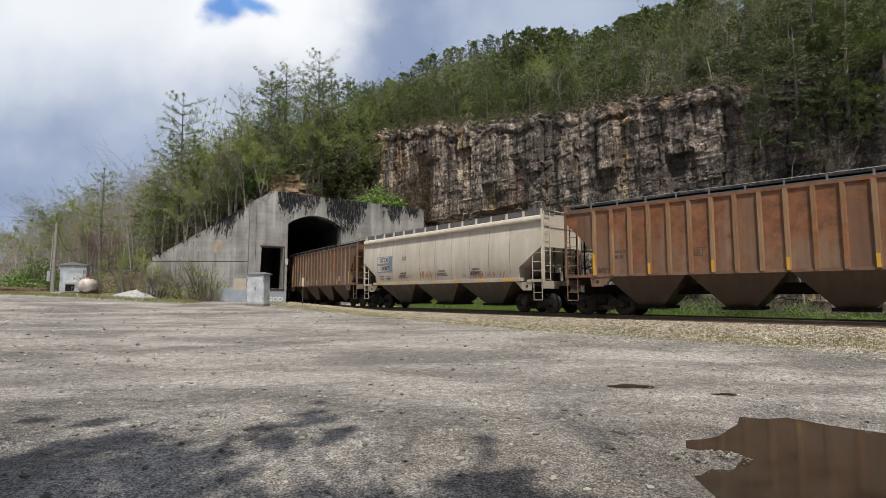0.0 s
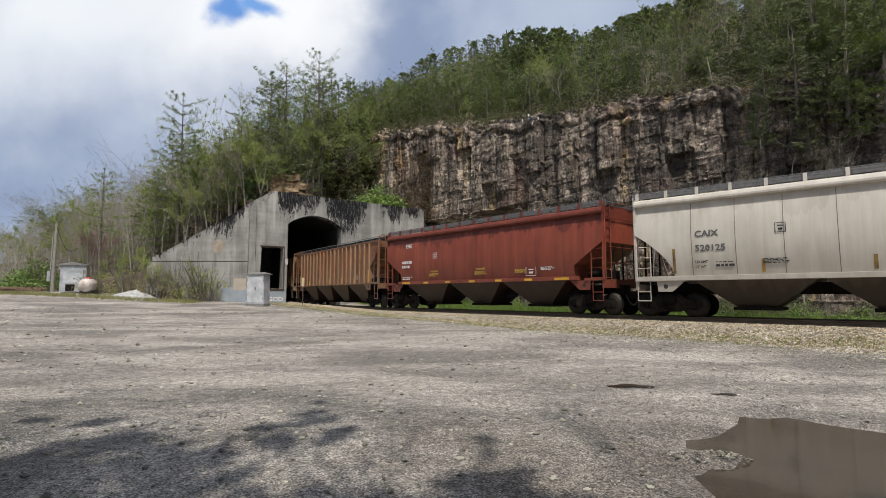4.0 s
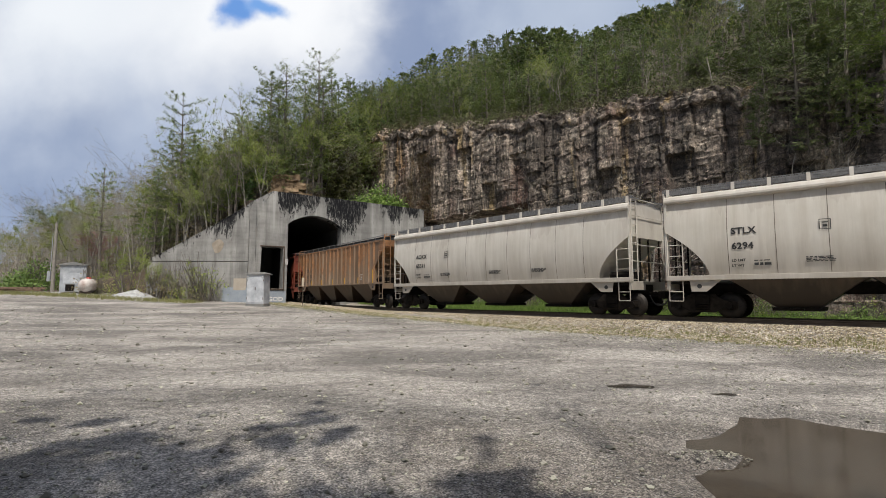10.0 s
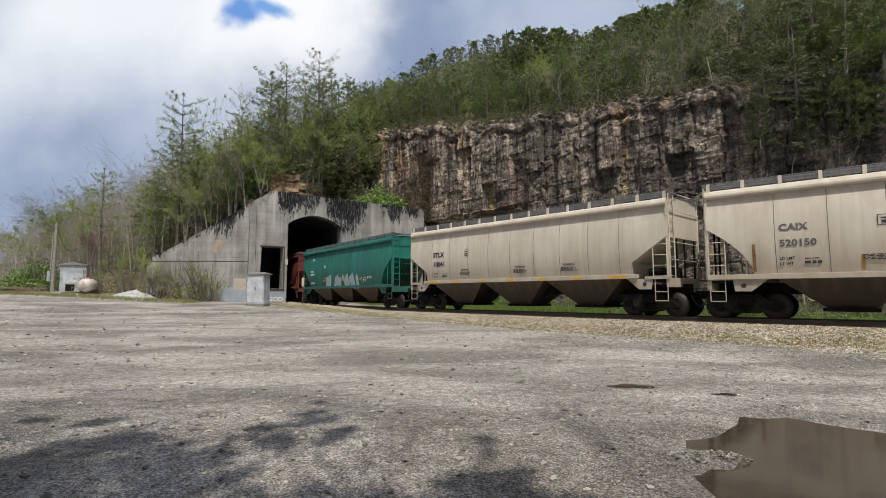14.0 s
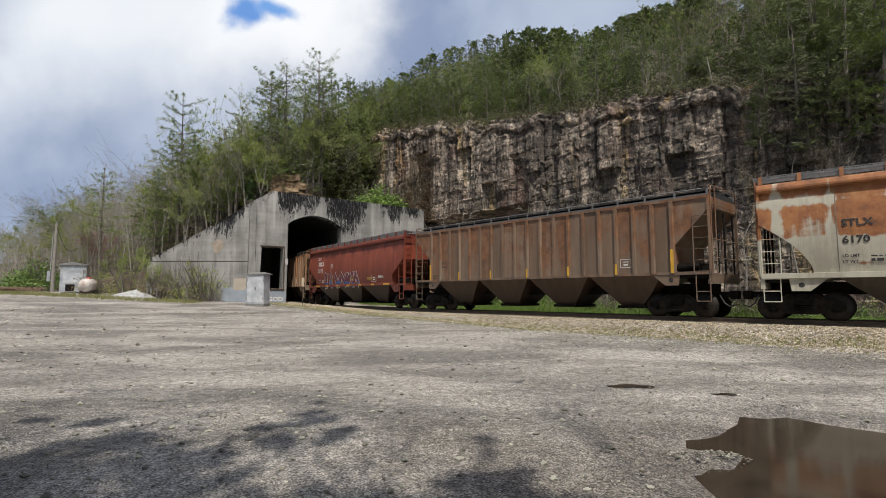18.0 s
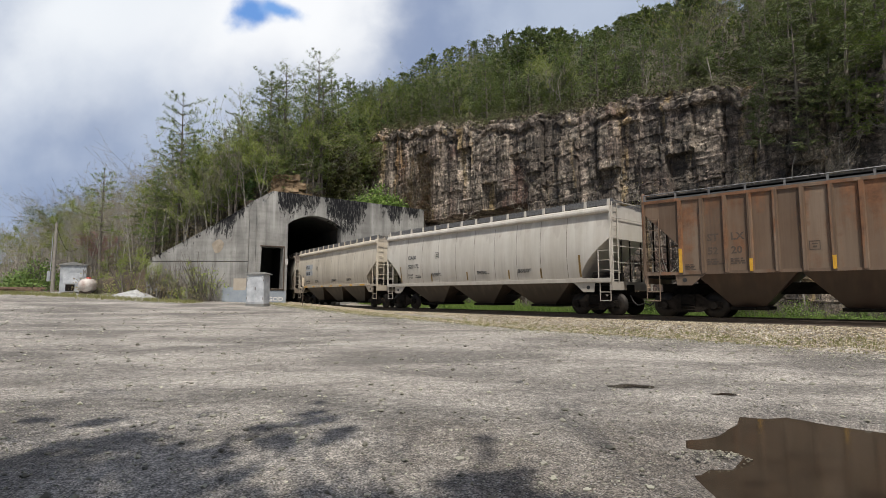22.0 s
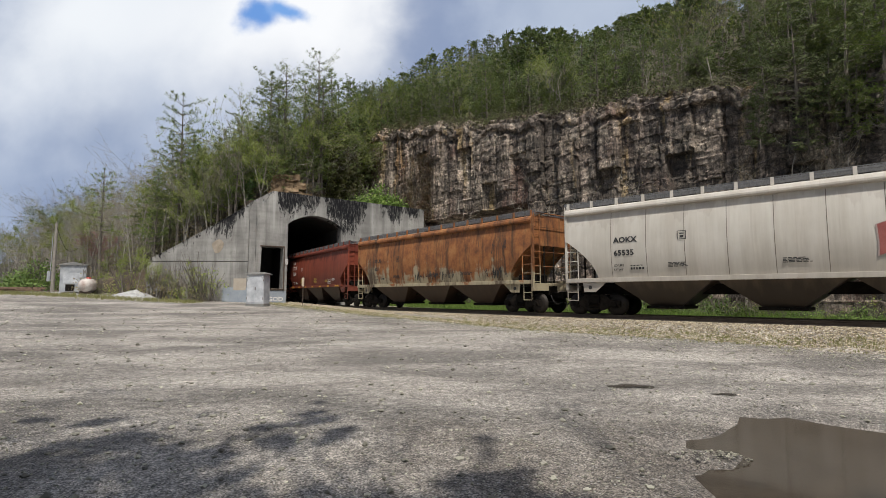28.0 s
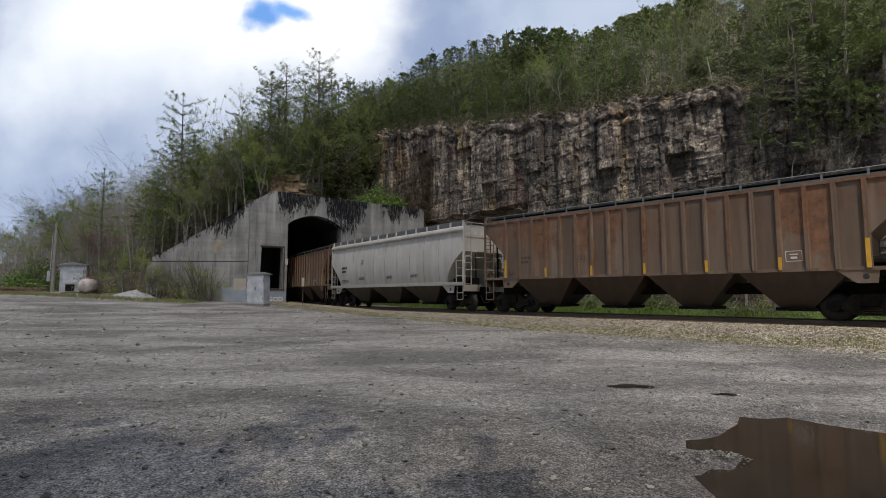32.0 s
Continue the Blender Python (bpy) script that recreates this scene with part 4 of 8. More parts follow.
def broad_tree(seed, h, leaf, label, category="tree", bark=None, leaves=9, size=0.16, spread=0.30, name="deciduous_tree", depth=3):
    rng = random.Random(seed)
    tb, cb = bmesh.new(), bmesh.new()
    tips = []

    def grow(p, d, ln, r, level):
        q = p
        for _ in range(3):
            d = (d + Vector((rng.uniform(-.16, .16), rng.uniform(-.16, .16), rng.uniform(-.03, .12)))).normalized()
            e = q + d * ln / 3
            (rod if level == 0 else twig)(tb, q, e, max(r, 0.018), max(r * 0.8, 0.015))
            r *= 0.8
            if level > 0:
                tips.append(e)
            if level < depth:
                for _k in range(1 if level == 0 else rng.randint(1, 2)):
                    a = rng.uniform(0, 2 * math.pi)
                    side = (d.orthogonal().normalized() * math.cos(a) + d.cross(d.orthogonal().normalized()) * math.sin(a))
                    nd = (d * rng.uniform(0.6, 1.0) + side * rng.uniform(0.5, 0.95)).normalized()
                    if level > 0 or e.z > h * 0.18:
                        grow(e, nd, ln * rng.uniform(0.36, 0.56) * (1 + spread), r * 0.55, level + 1)
            q = e

    grow(Vector((0, 0, 0)), Vector((0, 0, 1)), h * 0.82, h * 0.011 + 0.02, 0)
    for e in tips:
        if leaves:
            leaf_cloud(rng, cb, e, 0.42, leaves, size)
    tall = h / max(v.co.z for v in tb.verts)               # the tree as high as it is named
    for v in (*tb.verts, *cb.verts):
        v.co *= tall
    return finish_tree(name, tb, cb, bark or M_BARK, leaf, label, category)


def cedar_tree(seed, h):
    rng = random.Random(seed)
    tb, cb = bmesh.new(), bmesh.new()
    rod(tb, (0, 0, 0), (0, 0, h * 0.95), 0.12, 0.02, 6)
    z = 0.25
    while z < h:
        w = 0.24 * h * (1 - z / h) ** 0.7 * (0.55 + 0.45 * smooth(0, h * 0.25, z)) + 0.1
        for _ in range(int(5 + 9 * (1 - z / h))):
            a = rng.uniform(0, 2 * math.pi)
            rr = w * rng.uniform(0.35, 1.08)
            leaf_cloud(rng, cb, (math.cos(a) * rr, math.sin(a) * rr, z + rng.uniform(-0.2, 0.2)), 0.34, 9, 0.13, 1.2)
        z += 0.28
    return finish_tree("cedar_tree", tb, cb, M_BARK, M_REDCEDAR, "dense dark brownish green cedar tree", "cedar tree")


def shrub(seed, r, leaf, label, count=60, size=0.05, name="shrub"):
    rng = random.Random(seed)
    tb, cb = bmesh.new(), bmesh.new()
    for _ in range(26):
        a, t = rng.uniform(0, 6.28), rng.uniform(0.2, 1.0)
        p = Vector((rng.uniform(-.3, .3) * r, rng.uniform(-.3, .3) * r, 0))
        q = Vector((math.cos(a) * r * t, math.sin(a) * r * t, r * rng.uniform(0.8, 1.9)))
        rod(tb, p, q, 0.016, 0.006, 4)
        rod(tb, p.lerp(q, 0.6), p.lerp(q, 0.6) + Vector((rng.uniform(-.4, .4), rng.uniform(-.4, .4), 0.4)) * r, 0.009, 0.005, 3)
    for _ in range(count):
        a, t = rng.uniform(0, 6.28), rng.random() ** 0.6
        leaf_cloud(rng, cb, (math.cos(a) * r * t, math.sin(a) * r * t, r * (0.25 + rng.random() * 1.2 * (1.15 - t))), 0.3 * r, 11, size)
    root = empty(name)
    part("stem", tb, M_BARK, root)
    part("foliage", cb, leaf, root)
    return tagged(root, label, "shrub")


FAR_PINES = [pine_tree(80 + i, h, 0.22, 0.55, 6, 0.40, 0.062, 5) for i, h in enumerate((7.5, 8.5, 6.5))]
PINES = [pine_tree(i, h, st, 1.2, 13, 0.27, 0.017) for i, (h, st) in enumerate(((8.0, 0.3), (10.0, 0.3), (10.0, 0.25), (13.0, 0.42)))]
EDGE_PINES = [pine_tree(90 + i, h, 0.05, 1.5, 12, 0.26, 0.020, 5, M_CEDAR) for i, h in enumerate((6.0, 7.5))]
BARES = [broad_tree(20 + i, h, M_BUDS, "bare grey tree just coming into bud", leaves=4, size=0.045, bark=M_PALEBARK) for i, h in enumerate((10, 12, 9))]
SPRINGS = [broad_tree(30 + i, h, M_SPRING, "slender tree with pale yellow-green spring leaves", leaves=16, size=0.085, bark=M_PALEBARK) for i, h in enumerate((10, 12, 8))]
FAR_BARES = [broad_tree(120 + i, h, M_BUDS, "bare grey tree just coming into bud", leaves=8, size=0.10, bark=M_PALEBARK, depth=2, spread=0.6) for i, h in enumerate((10, 12))]
FAR_SPRINGS = [broad_tree(130 + i, h, M_SPRING, "slender tree with pale yellow-green spring leaves", leaves=11, size=0.14, bark=M_PALEBARK, depth=2, spread=0.6) for i, h in enumerate((10, 12))]
GREENS = [broad_tree(40 + i, h, M_GREEN, "small tree in fresh green leaf", leaves=8, size=0.20) for i, h in enumerate((6, 7))]
CEDAR = cedar_tree(50, 7.5)
REDBUD = broad_tree(60, 5.5, M_REDBUD, "redbud tree in pink blossom", "redbud", leaves=7, size=0.1)
SHRUBS = [shrub(70 + i, r, m, "bright green leafy shrub on the verge" if m is M_VERGE else "straggling shrub just coming into leaf", count=130 if m is M_VERGE else 24, size=0.07 if m is M_VERGE else 0.05, name="shrub") for i, (r, m) in enumerate(((1.1, M_VERGE), (1.3, M_SPRING), (1.0, M_BUDS)))]
FIRST = set()


def plant(kind, x, y, z, turn, size=1.0):
    """The first of a kind is moved to its place; later ones are copies."""
    m = pose(x, y, z - 0.1, 0, 0, turn)
    if kind.name not in FIRST:
        FIRST.add(kind.name)
        kind.matrix_basis = m @ Matrix.Scale(size, 4)
        return kind
    ob = copy_thing(kind, m)
    ob.scale = (size, size, size)
    return ob


WOODS = {}
# height of the wooded ridge against the sky, seen from the yard: bearing, rise
RIDGE = ((-0.90, 0.26), (-0.80, 0.24), (-0.70, 0.23), (-0.65, 0.29), (-0.59, 0.34), (-0.52, 0.35), (-0.43, 0.37), (-0.37, 0.44), (-0.31, 0.45), (-0.25, 0.475), (-0.22, 0.475), (-0.18, 0.43),
         (-0.11, 0.44), (-0.03, 0.485), (0.06, 0.525), (0.18, 0.545), (0.30, 0.54), (0.38, 0.58), (0.46, 0.60), (0.55, 0.66), (0.62, 1.2), (2.0, 1.2))


def below_ridge(p, height):
    b = p.x / p.y
    for (b0, r0), (b1, r1) in zip(RIDGE, RIDGE[1:]):
        if b0 <= b <= b1:
            return (p.z + height - 0.835) / p.y < mixv(r0, r1, (b - b0) / (b1 - b0))
    return b > 0


HEIGHTS = {}


def far_plant(kind, x, y, z, turn, size):
    """A tree too far off to be told from its neighbours goes into the wood."""
    WOODS.setdefault(kind, []).append((x, y, z - 0.1, radians(turn), size))


def join_woods():
    """One mesh for each sort of far wood."""
    sets = {"far_pine_wood": ("dense young pine wood on the upper slope", FAR_PINES), "far_bare_wood": ("grey budding wood on the upper slope", FAR_BARES), "far_spring_wood": ("pale green spring wood in the distance", FAR_SPRINGS)}
    for name, (label, kinds) in sets.items():
        verts, faces, mats, at = [], [], [], 0
        used = []
        for kind in kinds:
            for p in kind.children:
                me = p.data
                if me.materials[0] not in used:
                    used.append(me.materials[0])
                v = np.empty(len(me.vertices) * 3, np.float32)
                me.vertices.foreach_get("co", v)
                v = v.reshape(-1, 3)
                polys = [tuple(f.vertices) for f in me.polygons]
                for x, y, z, a, size in WOODS.get(kind, ()):
                    c, s = math.cos(a) * size, math.sin(a) * size
                    w = np.stack([v[:, 0] * c - v[:, 1] * s + x, v[:, 0] * s + v[:, 1] * c + y, v[:, 2] * size + z], -1)
                    verts.append(w)
                    faces += [tuple(i + at for i in f) for f in polys]
                    mats += [used.index(me.materials[0])] * len(polys)
                    at += len(v)
        if not verts:
            continue
        me = bpy.data.meshes.new(name)
        me.from_pydata(np.concatenate(verts).tolist(), [], faces)
        for m in used:
            me.materials.append(m)
        me.polygons.foreach_set("material_index", mats)
        tagged(new(name, me), label, "wood", kind="stuff")


def forest():
    rng = random.Random(4)
    for kinds, hs in ((FAR_PINES, (7.5, 8.5, 6.5)), (PINES, (8, 10, 10, 13)), (BARES, (10, 12, 9)), (SPRINGS, (10, 12, 8)), (FAR_BARES, (10, 12)), (FAR_SPRINGS, (10, 12)), (EDGE_PINES, (6, 7.5))):
        for k, h in zip(kinds, hs):
            HEIGHTS[k] = h

    def settle(near_kinds, far_kinds, p, size, near):
        """Plants the tree, smaller if it would stand above the ridge."""
        kind = rng.choice(near_kinds if near else far_kinds)
        for shrink in (1.0, 0.8, 0.62, 0.5):
            if below_ridge(p, HEIGHTS[kind] * size * shrink):
                (plant if near else far_plant)(kind, p.x, p.y, p.z, rng.uniform(0, 360), size * shrink)
                return

    # slope above the cliff: close young pines
    for _ in range(860):
        u = 7.4 + 1.95 * rng.random()
        d = 0.5 + 92 * rng.random() ** 1.5
        p = hill_at(u, d)
        if p.y < 10:
            continue
        r = rng.random()
        right = u > 8.55
        if r < (0.62 if right else 0.88):
            settle(PINES[:3] if d > 4 else EDGE_PINES, FAR_PINES, p, rng.uniform(0.55, 0.95) * (1.0 if d < 35 else 1.35), d < 5)
        elif r < 0.92:
            settle(BARES, FAR_BARES, p, rng.uniform(0.6, 0.95), d < 9)
        else:
            settle(SPRINGS, FAR_SPRINGS, p, rng.uniform(0.6, 0.95), d < 9)
    # pines with bare stems close behind the cliff's edge
    for _ in range(100):
        p = hill_at(7.9 + 1.25 * rng.random(), 0.8 + 11 * rng.random())
        if p.y > 10:
            settle(PINES[:3], PINES[:3], p, rng.uniform(0.55, 0.85), True)
    # wood behind the portal and the wing wall
    for _ in range(640):
        u = 2.4 + 5.5 * rng.random()
        d = 0.8 + 58 * rng.random() ** 1.3
        p = hill_at(u, d)
        r = rng.random()
        kinds = (PINES, FAR_PINES) if r < (0.62 if u > 4.6 else 0.34 if u > 3.1 else 0.1) else (SPRINGS, FAR_SPRINGS) if r < (0.84 if u > 4.6 else 0.70 if u > 3.1 else 0.42) else (BARES, FAR_BARES)
        settle(*kinds, p, rng.uniform(0.7, 1.05), d < 9)
    # far wood at the end of the yard
    for _ in range(600):
        u = 0.4 + 2.6 * rng.random()
        d = 1 + 60 * rng.random()
        p = hill_at(u, d)
        kinds = (SPRINGS, FAR_SPRINGS) if rng.random() < 0.16 else (BARES, FAR_BARES)
        settle(*kinds, p, rng.uniform(0.9, 1.5), d < 10 and u > 1.5)


def ridge_trees():
    """The trees that stand along the ridge against the sky."""
    rng = random.Random(31)
    for k in range(210):
        b = -0.68 + 1.26 * (k + rng.random()) / 210
        rise = next(mixv(r0, r1, (b - b0) / (b1 - b0)) for (b0, r0), (b1, r1) in zip(RIDGE, RIDGE[1:]) if b0 <= b <= b1)
        best = None
        for d in range(14, 96, 4):
            lo, hi = 2.0, 9.9
            for _ in range(18):
                u = (lo + hi) / 2
                p = hill_at(u, d)
                lo, hi = (u, hi) if p.x / p.y < b else (lo, u)
            tall = 0.835 + rise * p.y - p.z
            if 3.5 < tall < 12.0 and (best is None or abs(tall - 8) < abs(best[1] - 8)):
                best = (p, tall)
        if best:
            p, tall = best
            near = b < -0.12
            kind = rng.choice((BARES[0], BARES[1], SPRINGS[0], PINES[3]) if b < -0.42 else (PINES[0], PINES[1], PINES[3]) if near else FAR_PINES if rng.random() < 0.8 else FAR_BARES)
            (plant if near else far_plant)(kind, p.x, p.y, p.z, rng.uniform(0, 360), tall / HEIGHTS[kind] * rng.uniform(0.8, 1.04))


def undergrowth():
    """Low leafy cover between the trees: many small clumps of blades."""
    rng = random.Random(12)
    bm = bmesh.new()
    for k in range(5200):
        if k < 3600:
            u, d = 7.2 + 2.1 * rng.random(), -0.4 + 55 * rng.random() ** 1.7
        else:
            u, d = 2.4 + 4.9 * rng.random(), 0.2 + 22 * rng.random()
        p = hill_at(u, d)
        if p.y < 15:
            continue
        leaf_cloud(rng, bm, (p.x, p.y, p.z + rng.uniform(0.1, 0.8)), rng.uniform(0.5, 1.0), 12, 0.10, 0.6)
    for _ in range(2400):                                  # brush along the cliff's edge
        s = -9 + 71 * rng.random()
        p = CLIFF_A + CLIFF_WAY * s + CLIFF_OUT * rng.uniform(-2.8, -0.1)
        leaf_cloud(rng, bm, (p.x, p.y, cliff_top(s) + rng.uniform(-0.45, 0.6)), rng.uniform(0.3, 0.7), 14, 0.085, 0.6)
    tagged(part("undergrowth", bm, M_UNDER), "low budding undergrowth and leaf litter below the trees", "undergrowth", kind="stuff")


def on_bearing(px, d, kind, size, turn=0.0, lo=2.0, hi=10.5):
    """Plants a tree d metres up the slope where it stands on the bearing px / 900 to the right of the axis."""
    for _ in range(30):
        u = (lo + hi) / 2
        p = hill_at(u, d)
        if p.x / (p.y + 0.09 * p.z) < px:
            lo = u
        else:
            hi = u
    return plant(kind, p.x, p.y, p.z, turn, size)


def chosen_trees():
    """Trees that stand out from the wood."""
    west = ((-0.518, 3.0, PINES[3], 1.22, 20), (-0.50, 2.4, PINES[1], 1.1, 200), (-0.36, 3.0, PINES[2], 0.95, 210), (-0.61, 1.5, BARES[1], 0.95, 30), (-0.55, 1.0, BARES[0], 1.0, 100),
            (-0.46, 1.5, BARES[2], 1.1, 200), (-0.42, 2.5, BARES[1], 1.05, 300), (-0.385, 1.2, BARES[1], 0.95, 60), (-0.47, 4.0, SPRINGS[0], 1.0, 15), (-0.37, 2.0, PINES[0], 1.0, 5),
            (-0.39, 1.0, GREENS[1], 0.6, 50), (-0.69, 2.0, REDBUD, 1.0, 0), (-0.66, 4.0, REDBUD, 0.9, 90), (-0.72, 3.0, SPRINGS[2], 0.9, 0))
    middle = ((-0.343, 8.0, PINES[3], 1.08, 140), (-0.275, 10.0, PINES[3], 1.05, 250), (-0.30, 9.0, SPRINGS[0], 1.25, 30), (-0.325, 7.0, PINES[2], 1.2, 80), (-0.25, 8.0, PINES[1], 1.2, 190), (-0.40, 5.0, PINES[3], 0.9, 300), (-0.205, 8.0, PINES[1], 1.1, 110), (-0.31, 5.0, PINES[1], 1.05, 70), (-0.26, 4.0, PINES[2], 1.0, 130), (-0.234, 6.0, SPRINGS[1], 1.1, 40), (-0.245, 5.0, PINES[3], 1.18, 15), (-0.285, 6.0, SPRINGS[0], 1.4, 75), (-0.345, 5.0, PINES[3], 1.12, 220), (-0.31, 7.0, PINES[3], 1.1, 20), (-0.215, 7.0, PINES[2], 1.3, 160), (-0.375, 3.0, BARES[1], 1.15, 130),
            (-0.195, 1.0, CEDAR, 1.45, 0), (-0.165, 1.0, CEDAR, 1.25, 90), (-0.215, 0.6, CEDAR, 1.15, 200), (-0.225, 2.2, CEDAR, 1.2, 150), (-0.255, 1.6, EDGE_PINES[1], 1.0, 40), (-0.30, 1.8, EDGE_PINES[0], 0.9, 140),
            (-0.105, 1.0, GREENS[0], 0.7, 10), (-0.125, 0.8, GREENS[1], 0.55, 80), (-0.14, 1.4, GREENS[0], 0.6, 200))
    edge = ((0.545, 32.0, CEDAR, 1.0, 45), (0.50, 26.0, CEDAR, 0.8, 10), (0.62, 6.0, SPRINGS[0], 0.7, 60), (0.60, 1.0, EDGE_PINES[0], 0.8, 60), (0.64, 1.5, EDGE_PINES[1], 0.95, 0),
            (0.68, 1.0, EDGE_PINES[1], 1.0, 60), (0.71, 0.3, EDGE_PINES[0], 0.8, 130), (0.735, 2.0, EDGE_PINES[1], 1.1, 160), (0.77, 0.6, EDGE_PINES[0], 1.0, 210), (0.80, 1.5, EDGE_PINES[1], 1.0, 260),
            (0.83, 0.4, EDGE_PINES[0], 0.9, 20), (0.86, 1.5, EDGE_PINES[1], 1.1, 300), (0.66, 4.0, EDGE_PINES[1], 1.2, 80), (0.72, 4.5, EDGE_PINES[1], 1.3, 10), (0.78, 4.5, EDGE_PINES[1], 1.3, 200),
            (0.84, 5.0, EDGE_PINES[1], 1.3, 100), (0.69, 8.0, PINES[2], 1.1, 33), (0.75, 8.0, PINES[2], 1.2, 300), (0.81, 9.0, PINES[2], 1.2, 140), (0.63, 9.0, PINES[2], 1.0, 190))
    for px, d, k, size, turn in (*west, *middle, *edge):
        on_bearing(px, d, k, size, turn)
    # taller wood at the far end of the yard
    for px, d, k, size, turn in ((-0.80, 15.0, SPRINGS[1], 1.15, 0), (-0.77, 12.0, SPRINGS[0], 1.25, 90), (-0.745, 16.0, BARES[1], 1.15, 30), (-0.715, 13.0, SPRINGS[1], 1.0, 200), (-0.69, 15.0, BARES[1], 1.15, 140),
                                 (-0.66, 12.0, BARES[0], 1.3, 60), (-0.635, 13.0, BARES[1], 1.1, 250), (-0.61, 11.0, BARES[0], 1.25, 310), (-0.835, 13.0, SPRINGS[1], 1.1, 170), (-0.865, 15.0, SPRINGS[0], 1.35, 20), (-0.90, 14.0, BARES[1], 1.15, 100)):
        on_bearing(px, d, k, size, turn, 1.0)
    plant(SHRUBS[0], -43.0, 54.0, ground_z(-43, 54), 0, 2.2)
    plant(SHRUBS[0], -46.0, 56.0, ground_z(-46, 56), 90, 2.0)
    # scrub in front of the wing wall
    rng = random.Random(8)
    for i in range(10):
        x = -20.5 - 12 * rng.random()
        plant(SHRUBS[1 + i % 2], x, 45.0 - 1.0 * rng.random() + max(0, (-25 - x) * 0.3), ground_z(x, 45), rng.uniform(0, 360), rng.uniform(1.0, 1.9))
    for x, k, size in ((-26.6, BARES[2], 0.6), (-25.6, SPRINGS[2], 0.55), (-24.3, BARES[0], 0.5), (-23.2, SPRINGS[2], 0.45), (-27.8, SPRINGS[0], 0.5), (-22.0, BARES[2], 0.4)):
        plant(k, x, 44.3, ground_z(x, 44.3), 41 * x, size)
    for i in range(110):
        u, d = 2.7 + 5.2 * rng.random(), 0.5 + 13 * rng.random()
        p = hill_at(u, d)
        plant(SHRUBS[rng.choice((1, 2, 2))], p.x, p.y, p.z, rng.uniform(0, 360), rng.uniform(0.8, 1.7))
    for i in range(70):                                    # brush along the cliff's edge
        u, d = 8.0 + 1.1 * rng.random(), 0.2 + 2.5 * rng.random()
        p = hill_at(u, d)
        plant(SHRUBS[rng.choice((0, 1, 2, 2))], p.x, p.y, p.z, rng.uniform(0, 360), rng.uniform(0.6, 1.2))
    for x, y, size in ((8.0, 3.4, 1.7), (9.6, 3.2, 2.3), (11.0, 3.0, 1.7), (6.8, 4.2, 1.5)):      # fresh green bushes over the headwall
        p = PORTAL.matrix_basis @ Vector((x, y, 9.65))
        plant(SHRUBS[0], p.x, p.y, p.z, 50 * x, size)
    for x, y, k, size in ((5.2, 5.0, CEDAR, 1.35), (7.0, 7.2, CEDAR, 1.15), (8.6, 8.2, EDGE_PINES[0], 1.0), (3.6, 4.4, CEDAR, 1.0)):      # cedars before the end of the cliff
        p = PORTAL.matrix_basis @ Vector((x, y, 9.65))
        plant(k, p.x, p.y, p.z, 70 * x, size)
    # verge beyond the track
    for i in range(150):
        s = -6 + 44 * rng.random()
        p = track_point(s, 4.9 + 3.0 * rng.random())
        plant(SHRUBS[rng.choice((0, 0, 0, 1))], p.x, p.y, ground_z(p.x, p.y) - 0.1, rng.uniform(0, 360), rng.uniform(0.5, 0.95))
    for i in range(11):                                    # thin saplings at the foot of the cliff
        s = 14 + 34 * (i + rng.random()) / 11
        p = CLIFF_A + CLIFF_WAY * s + CLIFF_OUT * rng.uniform(1.0, 2.2)
        plant(BARES[i % 3], p.x, p.y, ground_z(p.x, p.y), 67 * i, rng.uniform(0.75, 1.05))
    # saplings rooted on ledges of the cliff
    for x, y, z, k, size in ((18.9, 29.6, 9.6, EDGE_PINES[0], 0.55), (20.6, 28.0, 8.8, EDGE_PINES[0], 0.65), (22.1, 26.4, 9.2, EDGE_PINES[1], 0.6), (21.3, 27.2, 11.0, EDGE_PINES[0], 0.6), (20.0, 28.8, 6.9, BARES[0], 0.45), (21.6, 26.6, 6.4, BARES[2], 0.5), (22.6, 25.3, 6.6, BARES[1], 0.42), (21.9, 26.7, 10.4, EDGE_PINES[1], 1.0), (22.9, 25.5, 9.4, EDGE_PINES[1], 1.0), (20.4, 28.4, 11.6, EDGE_PINES[1], 0.8), (23.6, 24.7, 11.0, EDGE_PINES[1], 1.1), (19.4, 29.7, 12.0, EDGE_PINES[0], 0.8),
                             (3.2, 49.2, 11.9, BARES[0], 0.4)):
        plant(k, x, y, z, 53 * x, size)
    # tall budding trees behind the viewer, which dapple the near yard
    for x, y, k, size in ((-4.2, -5.6, SPRINGS[1], 1.55), (-1.4, -6.0, GREENS[1], 2.5), (-7.4, -5.0, GREENS[0], 2.9), (-2.6, -8.2, SPRINGS[0], 1.9), (1.9, -7.0, GREENS[0], 2.6), (-9.8, -4.6, SPRINGS[1], 1.6), (4.2, -8.0, BARES[1], 1.5), (-0.2, -5.0, BARES[0], 1.7), (-5.4, -7.4, GREENS[1], 2.9), (-3.2, -4.4, BARES[2], 1.8), (1.2, -8.4, SPRINGS[1], 1.6), (-7.0, -8.0, SPRINGS[1], 1.7), (-12.5, -4.0, GREENS[1], 2.8), (2.6, -5.6, BARES[0], 1.7), (2.2, -4.2, BARES[1], 1.35), (-1.8, -10.5, GREENS[0], 3.2)):
        plant(k, x, y, ground_z(x, y), 37 * x, size)


